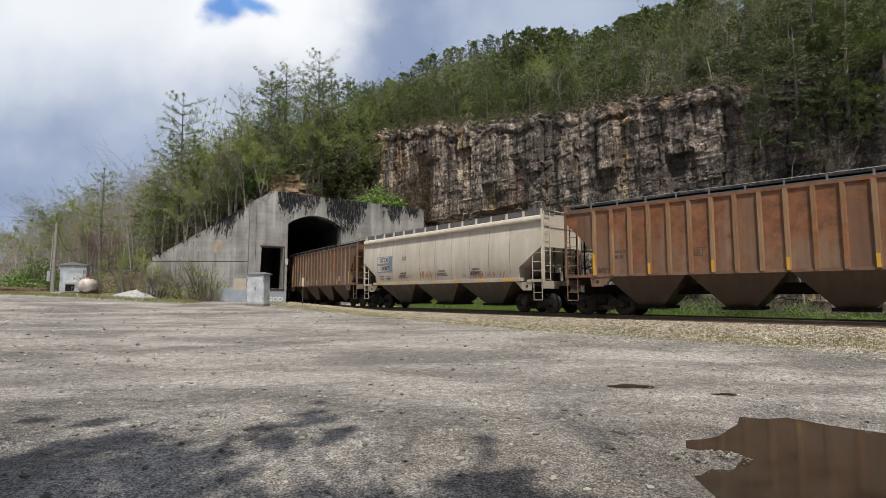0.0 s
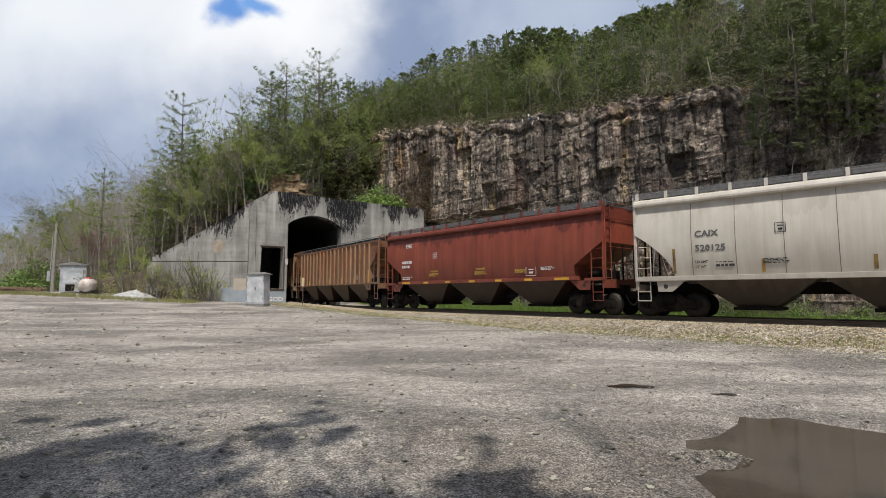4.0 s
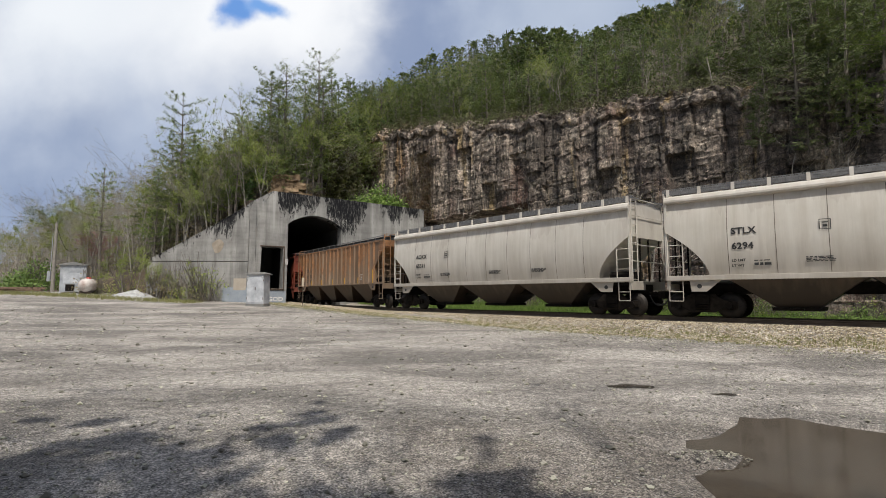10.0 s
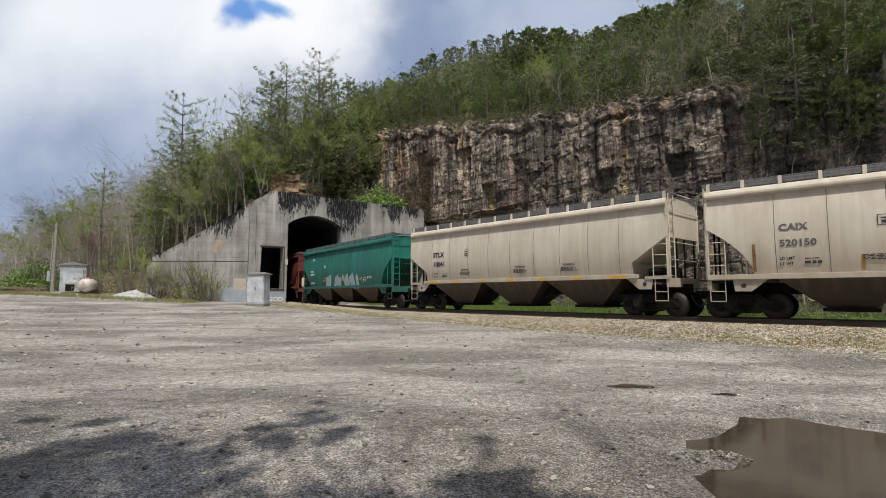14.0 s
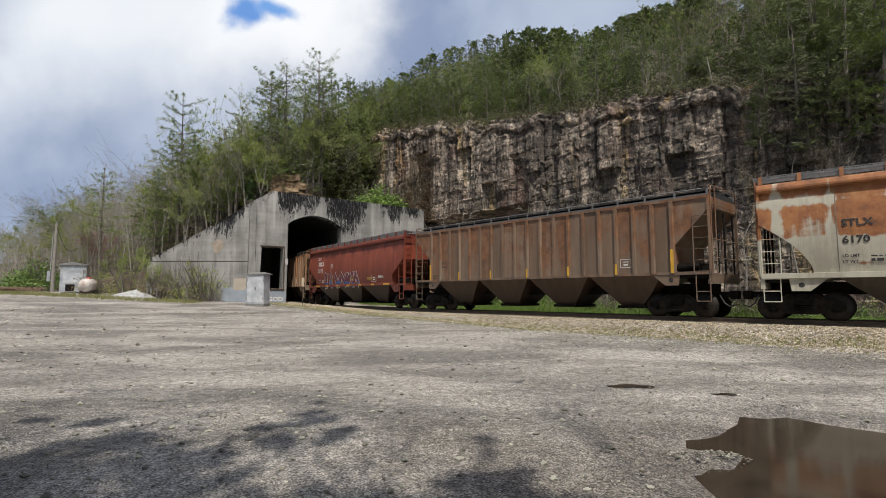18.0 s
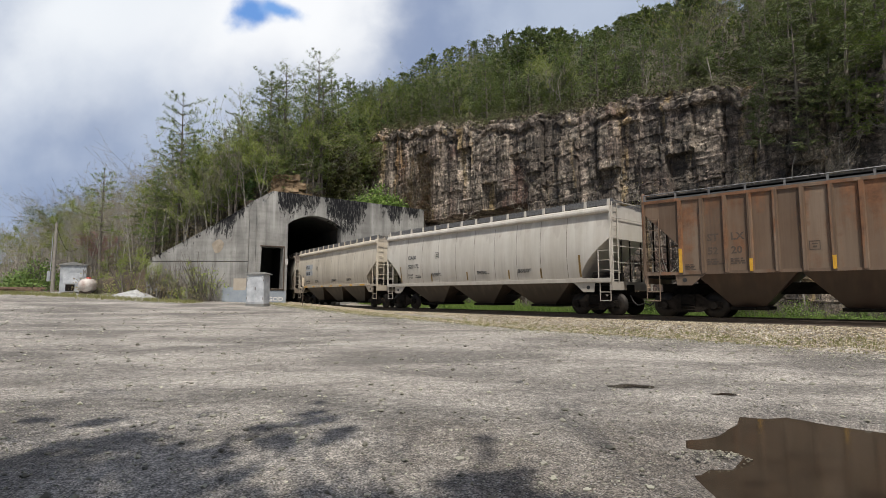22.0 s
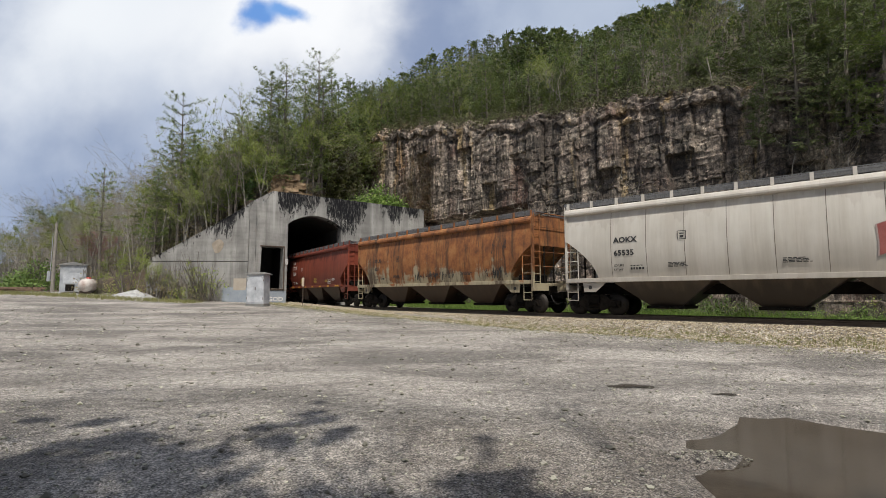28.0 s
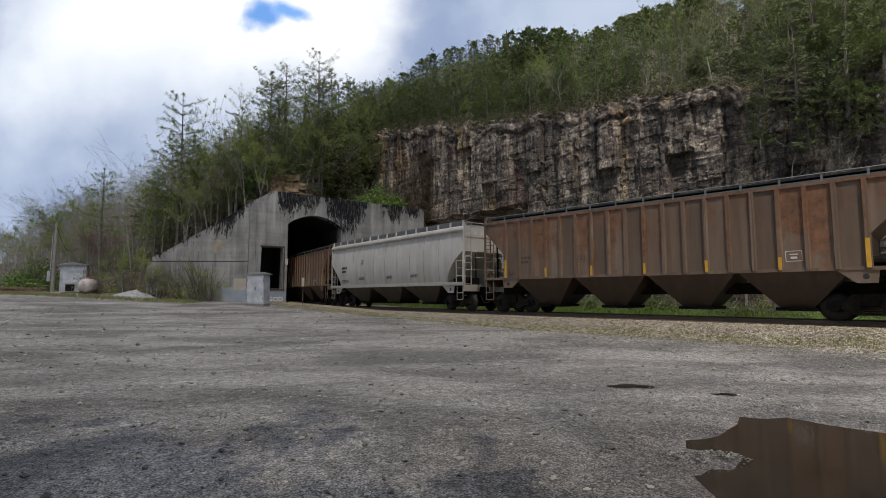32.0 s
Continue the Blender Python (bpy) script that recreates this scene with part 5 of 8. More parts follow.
def cliff_vine():
    """A brown creeper that hangs over the rock: stems and a ragged curtain of leaves."""
    rng = random.Random(31)
    tb, cb = bmesh.new(), bmesh.new()
    for k in range(9):
        s0 = 7.6 + 0.55 * k + rng.uniform(-0.2, 0.2)
        at = None
        for j in range(9):
            z = 9.0 + 0.95 * j
            p = CLIFF_A + CLIFF_WAY * (s0 + 0.25 * math.sin(j * 0.9 + k)) + CLIFF_OUT * (rock_face(s0, z, cliff_top(s0)) + 0.25)
            p.z = z
            if at is not None:
                rod(tb, at, p, 0.035, 0.025, 5)
                for _ in range(5):
                    c = at.lerp(p, rng.random()) + CLIFF_WAY * rng.gauss(0, 0.3) + CLIFF_OUT * rng.uniform(0.0, 0.35)
                    if rng.random() < 0.95 - 0.06 * j:
                        leaf_cloud(rng, cb, c, rng.uniform(0.25, 0.5), 16, 0.085, 1.2)
            at = p
    root = empty("cliff_vine")
    part("stem", tb, M_BARK, root)
    part("foliage", cb, M_VINE, root)
    return tagged(root, "rusty brown creeper hanging over the rock cliff", "vine")


cliff_vine()
forest()
ridge_trees()
chosen_trees()
undergrowth()
join_woods()
for kind in (*PINES, *FAR_PINES, *EDGE_PINES, *FAR_BARES, *FAR_SPRINGS, *BARES, *SPRINGS, *GREENS, CEDAR, REDBUD, *SHRUBS):
    if kind.name not in FIRST:
        for o in (*kind.children, kind):
            bpy.data.objects.remove(o)
# ---- things in the yard ----
M_GALV = plain("weathered_grey_sheet", (0.33, 0.35, 0.37), (0.52, 0.54, 0.56), 2.0, 0.5, 0.3)
M_PATCHY = plain("patchy_pale_paint", (0.38, 0.40, 0.43), (0.66, 0.68, 0.70), 1.6, 0.6)
M_ROOFTIN = plain("dull_tin_roof", (0.22, 0.22, 0.21), (0.34, 0.33, 0.31), 2.0, 0.5, 0.3)
M_TANK = plain("rust_spotted_white_tank", (0.42, 0.30, 0.25), (0.78, 0.75, 0.70), 1.8, 0.45)
M_REDCAP = plain("faded_red_cap", (0.40, 0.07, 0.05), (0.50, 0.10, 0.07), 4, 0.5)
M_POLE = plain("grey_pole_timber", (0.24, 0.22, 0.19), (0.36, 0.33, 0.29), 4, 0.9)
M_WHITEGRAVEL = plain("pale_crushed_stone", (0.34, 0.34, 0.335), (0.56, 0.56, 0.55), 5, 0.9, grain=14, relief=0.8, dist=0.05)
M_PLANK = plain("old_brown_timber", (0.12, 0.075, 0.05), (0.24, 0.16, 0.11), 4, 0.9)
M_WHITE_CAP = plain("white_cap", (0.70, 0.70, 0.68), (0.80, 0.80, 0.78), 4, 0.5)


def sheet_box(name, root, w, d, z0, z1, material, label=""):
    bm = bmesh.new()
    box(bm, -w / 2, -d / 2, z0, w / 2, d / 2, z1)
    return tidy_edges(part(name, done(bm), material, root, label))


def tidy_edges(ob, width=0.015):
    bv = ob.modifiers.new("edges", "BEVEL")
    bv.width, bv.segments, bv.limit_method = width, 2, "ANGLE"
    return ob


def relay_cabinet():
    x, y = -14.55, 40.2
    root = empty("relay_cabinet", (x, y, 0.10))
    root.rotation_euler.z = radians(-8)
    tagged(root, "pale grey sheet-metal relay cabinet with a shallow hipped lid", "cabinet")
    sheet_box("plinth", root, 1.5, 1.1, -0.15, 0.10, M_ROOFTIN)
    sheet_box("body", root, 1.42, 1.0, 0.10, 2.36, M_PATCHY, "scratched pale grey sheet-metal body")
    bm = bmesh.new()
    a = [bm.verts.new(p) for p in ((-0.84, -0.62, 2.36), (0.84, -0.62, 2.36), (0.84, 0.62, 2.36), (-0.84, 0.62, 2.36))]
    b = [bm.verts.new(p) for p in ((-0.84, -0.62, 2.43), (0.84, -0.62, 2.43), (0.84, 0.62, 2.43), (-0.84, 0.62, 2.43))]
    c = [bm.verts.new(p) for p in ((-0.5, -0.1, 2.55), (0.5, -0.1, 2.55), (0.5, 0.1, 2.55), (-0.5, 0.1, 2.55))]
    bm.faces.new(a[::-1])
    bm.faces.new(c)
    for lo, hi in ((a, b), (b, c)):
        for i in range(4):
            bm.faces.new((lo[i], lo[(i + 1) % 4], hi[(i + 1) % 4], hi[i]))
    part("lid", done(bm), M_ROOFTIN, root, "dull grey hipped metal lid")
    for s in (-1, 1):
        bm = bmesh.new()
        box(bm, s * 0.35 - 0.33, -0.525, 0.2, s * 0.35 + 0.33, -0.5, 2.26)
        door = tidy_edges(part("door", done(bm), M_PATCHY, root))
        bm = bmesh.new()
        rod(bm, (s * 0.06, -0.56, 1.15), (s * 0.06, -0.56, 1.40), 0.02)
        part("handle", done(bm), M_STEEL, door, "rusty steel handle")
        for z in (0.5, 1.9):
            bm = bmesh.new()
            rod(bm, (s * 0.67, -0.54, z - 0.08), (s * 0.67, -0.54, z + 0.08), 0.025)
            part("hinge", done(bm), M_STEEL, door)
        bm = bmesh.new()
        rod(bm, (s * 0.6, -0.51, 2.2), (s * 0.6, -0.56, 2.2), 0.06, sides=12)
        part("vent_cap", done(bm), M_WHITE_CAP, root, "round white vent cap")




def equipment_shed():
    x, y = -34.85, 48.3
    root = empty("equipment_shed", (x, y, ground_z(x, y) + 0.05))
    root.rotation_euler.z = radians(24)
    tagged(root, "small grey metal equipment shed with a low gabled roof", "shed")
    w, d, h = 2.05, 1.9, 2.5
    sheet_box("wall", root, w, d, 0.0, h, M_GALV, "grey sheet wall with lighter paint patches")
    bm = bmesh.new()
    prism(bm, [(-w / 2 - 0.12, h), (w / 2 + 0.12, h), (w / 2 + 0.12, h + 0.07), (0, h + 0.34), (-w / 2 - 0.12, h + 0.07)], "y", -d / 2 - 0.12, d / 2 + 0.12)
    part("roof", done(bm), M_ROOFTIN, root, "low gabled tin roof")
    bm = bmesh.new()
    box(bm, -0.75, -d / 2 - 0.02, 0.85, 0.7, -d / 2, 1.8)
    part("paint_patch", done(bm), M_PATCHY, root, "lighter paint patch")
    # near-black panel stands in for the shade inside the hatch
    bm = bmesh.new()
    box(bm, -0.55, -d / 2 - 0.035, 0.1, 0.15, -d / 2, 0.72)
    part("hatch", done(bm), M_DARK, root, "dark panel painted as the shaded inside of an open hatch")
    for z in (0.08, 0.74):
        bm = bmesh.new()
        box(bm, -0.6, -d / 2 - 0.05, z - 0.03, 0.2, -d / 2, z + 0.03)
        part("hatch_frame", done(bm), M_ROOFTIN, root)


def gas_tank():
    x, y = -31.6, 45.4
    root = empty("gas_tank", (x, y, ground_z(x, y) - 0.05))
    root.rotation_euler.z = radians(112)
    tagged(root, "rust-spotted white horizontal gas tank with a red cap", "gas tank")
    bm = bmesh.new()
    prof = [(-1.35, 0.0), (-1.32, 0.18), (-1.22, 0.36), (-1.05, 0.50), (-0.85, 0.58), (-0.7, 0.6), (0.7, 0.6), (0.85, 0.58), (1.05, 0.50), (1.22, 0.36), (1.32, 0.18), (1.35, 0.0)]
    n = 24
    rings = [[bm.verts.new((px, r * math.cos(2 * math.pi * i / n), 0.88 + r * math.sin(2 * math.pi * i / n))) for i in range(n)] for px, r in prof[1:-1]]
    for a, b in zip(rings, rings[1:]):
        for i in range(n):
            bm.faces.new((a[i], a[(i + 1) % n], b[(i + 1) % n], b[i]))
    bm.faces.new(rings[0])
    bm.faces.new(rings[-1])
    soft_shade(part("shell", done(bm), M_TANK, root))
    bm = bmesh.new()
    rod(bm, (0, 0, 1.44), (0, 0, 1.62), 0.22, 0.16, 14)
    part("valve_cover", done(bm), M_REDCAP, root, "faded red valve cover")
    for px in (-0.75, 0.75):
        bm = bmesh.new()
        box(bm, px - 0.1, -0.45, 0.0, px + 0.1, 0.45, 0.42)
        part("cradle", done(bm), M_STEEL, root, "rusty cradle")


def utility_pole():
    x, y = -38.3, 50.0
    z = ground_z(x, y) - 0.1
    root = empty("utility_pole", (x, y, z))
    tagged(root, "short grey timber utility pole with a meter box", "utility pole")
    bm = bmesh.new()
    rod(bm, (0, 0, 0), (0, 0, 6.9), 0.17, 0.13, 12)
    part("pole", done(bm), M_POLE, root)
    bm = bmesh.new()
    box(bm, -0.42, -0.28, 1.1, -0.12, -0.1, 2.1)
    part("meter_box", done(bm), M_GALV, root, "small grey meter box")
    bm = bmesh.new()
    rod(bm, (-0.2, -0.15, 2.1), (-0.2, -0.12, 5.8), 0.03)
    part("conduit", done(bm), M_GALV, root)
    bm = bmesh.new()
    pts = [Vector((0, 0, 6.6)) + Vector((3.4 * k / 8, -1.6 * k / 8, -2.4 * k / 8 - 1.2 * math.sin(math.pi * k / 8))) for k in range(9)]
    for a, b in zip(pts, pts[1:]):
        rod(bm, a, b, 0.018, sides=4)
    part("service_cable", done(bm), M_DARK, root)


def stone_heap():
    x, y = -26.4, 43.6
    rows = []
    for i in range(15):
        row = []
        for j in range(33):
            u, v = -1 + 2 * j / 32, -1 + 2 * i / 14
            r = math.hypot(u, v)
            h = 0.75 * max(0, 1 - r) ** 0.8 * (1 + 0.3 * noise.noise(Vector((u * 4, v * 4, 3))))
            px, py = x + u * 2.1, y + v * 1.4
            row.append((px, py, ground_z(px, py) - 0.04 + h))
        rows.append(row)
    tagged(grid_mesh("stone_heap", rows, M_WHITEGRAVEL, False), "low heap of pale crushed stone on the grass", "stone heap")


def marker_post():
    x, y = -24.9, 44.6
    root = empty("vent_post", (x, y, ground_z(x, y)))
    tagged(root, "short weathered white post with a flared cap", "post")
    bm = bmesh.new()
    rod(bm, (0, 0, -0.1), (0.04, 0, 0.85), 0.20, 0.16, 10)
    part("post", done(bm), M_PATCHY, root)
    bm = bmesh.new()
    rod(bm, (0.04, 0, 0.72), (0.04, 0, 0.80), 0.32, 0.30, 10)
    rod(bm, (0.04, 0, 0.80), (0.05, 0, 1.12), 0.30, 0.12, 10)
    part("cap", done(bm), M_PATCHY, root)


def timber_pile():
    rng = random.Random(5)
    for k in range(13):
        bm = bmesh.new()
        ln = rng.uniform(2.2, 3.6)
        box(bm, -ln / 2, -0.11, -0.09, ln / 2, 0.11, 0.09)
        ob = tidy_edges(part("old_sleeper", done(bm), M_PLANK))
        x, y = -39.4 + rng.uniform(-2.4, 1.6), 46.4 + rng.uniform(-0.9, 0.9)
        ob.matrix_basis = pose(x, y, ground_z(x, y) + 0.10 + 0.13 * (k // 5), rng.uniform(-3, 3), rng.uniform(-5, 5), rng.uniform(-35, 35))
        tagged(ob, "old brown sleeper dumped in a loose pile", "sleeper", "pile of old sleepers")


def track_sign():
    x, y = -11.2, 40.8
    root = empty("track_marker", (x, y, 0.0))
    tagged(root, "thin steel post with a small pale marker plate", "track sign")
    bm = bmesh.new()
    rod(bm, (0, 0, -0.1), (0, 0, 2.35), 0.035, sides=8)
    part("post", done(bm), M_STEEL, root)
    bm = bmesh.new()
    box(bm, -0.10, -0.05, 1.55, 0.10, -0.03, 2.25)
    tidy_edges(part("plate", done(bm), plain("cream_plate", (0.55, 0.45, 0.33), (0.66, 0.56, 0.42), 4, 0.6), root, "cream marker plate"), 0.006)
    bm = bmesh.new()
    box(bm, -0.3, -0.25, -0.12, 0.3, 0.25, 0.02)
    part("footing", done(bm), M_CONC, root)


def shore_gravel():
    """Pale gravel before the shed and the tank."""
    rows = []
    for i in range(8):
        row = []
        for j in range(25):
            px, py = -40.5 + 12.5 * j / 24, 43.3 + 3.2 * i / 7 + 1.8 * smooth(-30, -40, -40.5 + 12.5 * j / 24)
            edge = min(i, 7 - i, 3) / 3 * min(j, 24 - j, 4) / 4
            row.append((px, py, ground_z(px, py) - 0.05 + 0.13 * edge + 0.03 * noise.noise(Vector((px, py, 0)))))
        rows.append(row)
    tagged(grid_mesh("gravel_apron", rows, M_WHITEGRAVEL, False), "pale gravel apron before the metal shed", "gravel", kind="structure")


relay_cabinet()
equipment_shed()
gas_tank()
utility_pole()
stone_heap()
marker_post()
timber_pile()
track_sign()
shore_gravel()


# ---- camera drone ----
def camera_drone():
    """A small folding quadcopter seen from behind and below; its blades turn."""
    root = empty("camera_drone")
    tagged(root, "small dark grey camera drone with white-tipped arms in flight", "drone")
    m_shell = plain("dark_grey_drone_shell", (0.05, 0.052, 0.055), (0.09, 0.092, 0.095), 20, 0.5)
    m_pale = plain("pale_motor_cap", (0.60, 0.60, 0.58), (0.75, 0.75, 0.72), 20, 0.4)
    bm = bmesh.new()
    out = [(-0.045, -0.03), (-0.036, 0.025), (0.036, 0.025), (0.045, -0.03), (0.03, -0.045), (-0.03, -0.045)]
    prism(bm, out, "y", -0.10, 0.11)
    tidy_edges(part("body", done(bm), m_shell, root), 0.01)
    bm = bmesh.new()
    box(bm, -0.032, -0.09, 0.025, 0.032, 0.05, 0.04)
    tidy_edges(part("battery", done(bm), m_pale, root, "pale grey battery on top"), 0.006)
    bm = bmesh.new()
    box(bm, -0.022, 0.10, -0.065, 0.022, 0.14, -0.025)
    tidy_edges(part("camera_gimbal", done(bm), m_shell, root), 0.008)
    spin = []
    for sx, sy in ((-1, -1), (1, -1), (-1, 1), (1, 1)):
        end = Vector((sx * 0.16, sy * 0.13, 0.012))
        bm = bmesh.new()
        rod(bm, (sx * 0.035, sy * 0.07, 0.0), end, 0.014, 0.011, 8)
        arm = part("arm", done(bm), m_shell, root)
        bm = bmesh.new()
        rod(bm, end + Vector((0, 0, -0.02)), end + Vector((0, 0, 0.028)), 0.020, 0.017, 12)
        part("motor", done(bm), m_pale, arm, "pale motor cap")
        bm = bmesh.new()
        rod(bm, end + Vector((0, 0, -0.02)), end + Vector((0, 0, -0.06)), 0.008, 0.006, 6)
        part("leg", done(bm), m_pale, arm)
        bm = bmesh.new()
        for s in (-1, 1):
            vs = [bm.verts.new(p) for p in ((s * 0.008, -0.005, 0), (s * 0.06, -0.014, 0.002), (s * 0.115, -0.006, 0.001), (s * 0.115, 0.003, 0.0), (s * 0.06, 0.008, -0.003), (s * 0.008, 0.006, 0))]
            bm.faces.new(vs if s > 0 else vs[::-1])
        bmesh.ops.solidify(bm, geom=bm.faces[:], thickness=0.002)
        prop = part("propeller", done(bm), m_shell, root)
        prop.location = end + Vector((0, 0, 0.032))
        spin.append(prop)
    return root, spin


DRONE, PROPS = camera_drone()
# seconds, bearing to the right, rise over the axis of the lens, distance
FLIGHT = ((0.0, 0.70, 0.98, 3.4), (1.4, 0.62, 0.82, 4.2), (2.0, 0.52, 0.62, 5.0), (2.3, 0.472, 0.525, 5.6), (2.6, 0.409, 0.434, 6.3), (3.0, 0.310, 0.353, 7.6), (3.2, 0.270, 0.316, 8.5), (3.5, 0.223, 0.271, 9.8),
          (4.1, 0.165, 0.255, 14.5), (4.8, 0.142, 0.285, 20.5), (5.2, 0.140, 0.32, 22.0), (5.5, 0.1456, 0.350, 20.5), (5.8, 0.167, 0.377, 16.0), (6.2, 0.231, 0.443, 9.9), (6.5, 0.30, 0.52, 7.4), (7.0, 0.42, 0.70, 5.6),
          (8.0, 0.50, 1.0, 5.0), (10.0, 0.45, 1.3, 5.0), (20.0, 0.40, 1.35, 5.1), (32.0, 0.42, 1.32, 5.0))


def drone_pose(b, rise, far):
    c, s = math.cos(radians(5.22)), math.sin(radians(5.22))
    return pose(b * far, (c - rise * s) * far, 0.835 + (s + rise * c) * far, -14, 5, 28)
# ---- train ----
PITCH, HALF = 17.75, 8.2
TRUCK_X, WHEEL_R = 6.95, 0.457
RIBS, RIB_SPAN = 19, 7.02
CAR_END = {"ribbed": 8.40, "slanted": 7.90, "curved": 8.05}     # from the middle of a car to its end posts


def paint(name, c1, c2, rust=0.0, rust_c=(0.20, 0.075, 0.03), grime=0.5, grime_c=(0.07, 0.055, 0.045), runs=0.6, rough=0.55, panels=0.0, wash=0.0):
    """Weathered car paint: faded patches, vertical rust and dirt runs, road film; each car has a pattern of its own.
    panels: how far the panels between the ribs differ; wash: dark water marks that run down from the roof's edge."""
    m, nt, b = shader(name)
    oi = nt.nodes.new("ShaderNodeObjectInfo")
    shift = nt.nodes.new("ShaderNodeVectorMath")
    shift.operation = "MULTIPLY_ADD"
    nt.links.new(coords(nt), shift.inputs[0])
    shift.inputs[1].default_value = (1, 1, 1)
    cx = nt.nodes.new("ShaderNodeCombineXYZ")
    nt.links.new(maths(nt, "MULTIPLY", oi.outputs["Random"], 70.0), cx.inputs[0])
    nt.links.new(cx.outputs[0], shift.inputs[2])
    v = shift.outputs[0]
    tall = nt.nodes.new("ShaderNodeMapping")
    tall.inputs["Scale"].default_value = (2.4, 1.0, 0.16)
    nt.links.new(v, tall.inputs["Vector"])
    tv = tall.outputs[0]
    col = ramp(nt, noise_of(nt, v, 0.7, 5, 0.6), [(0.3, c1), (0.7, c2)])
    local = nt.nodes.new("ShaderNodeSeparateXYZ")
    nt.links.new(coords(nt), local.inputs[0])
    cell = None
    if panels:
        at = maths(nt, "FLOOR", maths(nt, "MULTIPLY", maths(nt, "ADD", local.outputs["X"], RIB_SPAN), (RIBS - 1) / (2 * RIB_SPAN)))
        white = nt.nodes.new("ShaderNodeTexWhiteNoise")
        white.noise_dimensions = "2D"
        pair = nt.nodes.new("ShaderNodeCombineXYZ")
        nt.links.new(at, pair.inputs[0])
        nt.links.new(maths(nt, "MULTIPLY", oi.outputs["Random"], 37.0), pair.inputs[1])
        nt.links.new(pair.outputs[0], white.inputs["Vector"])
        cell = white.outputs["Value"]
        col = mix(nt, panels, col, ramp(nt, cell, [(0.0, tuple(0.55 * x for x in c1)), (0.35, c1), (0.7, c2), (1.0, tuple(min(1, 1.3 * x) for x in c2))]))
    run = ramp(nt, noise_of(nt, tv, 1.0, 6, 0.65), [(0.38, 0.0), (0.62, runs)])
    col = mix(nt, run, col, mix(nt, 1.0, col, (0.55, 0.48, 0.41), "MULTIPLY"))
    thin = nt.nodes.new("ShaderNodeMapping")
    thin.inputs["Scale"].default_value = (7.0, 1.0, 0.22)
    nt.links.new(v, thin.inputs["Vector"])
    drip = ramp(nt, noise_of(nt, thin.outputs[0], 1.0, 5, 0.7), [(0.56, 0.0), (0.70, 0.4 * runs)])
    col = mix(nt, drip, col, mix(nt, 1.0, col, (0.42, 0.34, 0.28), "MULTIPLY"))
    if rust > 0:
        patch = maths(nt, "ADD", maths(nt, "MULTIPLY", noise_of(nt, v, 0.55, 7, 0.7), 0.6), maths(nt, "MULTIPLY", noise_of(nt, tv, 0.8, 6, 0.65), 0.5))
        if cell is not None:
            patch = maths(nt, "ADD", patch, maths(nt, "MULTIPLY", maths(nt, "SUBTRACT", cell, 0.5), 0.16))
            patch = maths(nt, "ADD", patch, maths(nt, "MULTIPLY", maths(nt, "SUBTRACT", local.outputs["Z"], 3.1), 0.035))
        rf = ramp(nt, patch, [(0.70 - 0.30 * rust, 0.0), (0.80 - 0.30 * rust, 0.9)])
        rc = ramp(nt, noise_of(nt, v, 2.5, 6, 0.7), [(0.3, tuple(x * 0.5 for x in rust_c)), (0.7, tuple(min(1, x * 1.5) for x in rust_c))])
        col = mix(nt, rf, col, rc)
    sep = nt.nodes.new("ShaderNodeSeparateXYZ")
    nt.links.new(coords(nt), sep.inputs[0])
    if wash:
        tongue = maths(nt, "ADD", maths(nt, "MULTIPLY", maths(nt, "SUBTRACT", sep.outputs["Z"], 3.65), 0.34), noise_of(nt, tv, 0.75, 4, 0.55, 0.5))
        col = mix(nt, ramp(nt, tongue, [(0.63, 0.0), (0.66, wash)]), col, mix(nt, 1.0, col, (0.50, 0.42, 0.40), "MULTIPLY"))
    # grime towards the foot; on hopper bays it also paints shade
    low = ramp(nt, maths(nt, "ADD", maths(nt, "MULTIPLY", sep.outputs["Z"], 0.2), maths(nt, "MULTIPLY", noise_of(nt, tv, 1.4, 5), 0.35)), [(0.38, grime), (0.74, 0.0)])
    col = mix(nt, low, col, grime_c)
    nt.links.new(col, b.inputs["Base Color"])
    b.inputs["Roughness"].default_value = rough
    bump(nt, b, noise_of(nt, v, 1.6, 4), 0.12, 0.05)
    return m


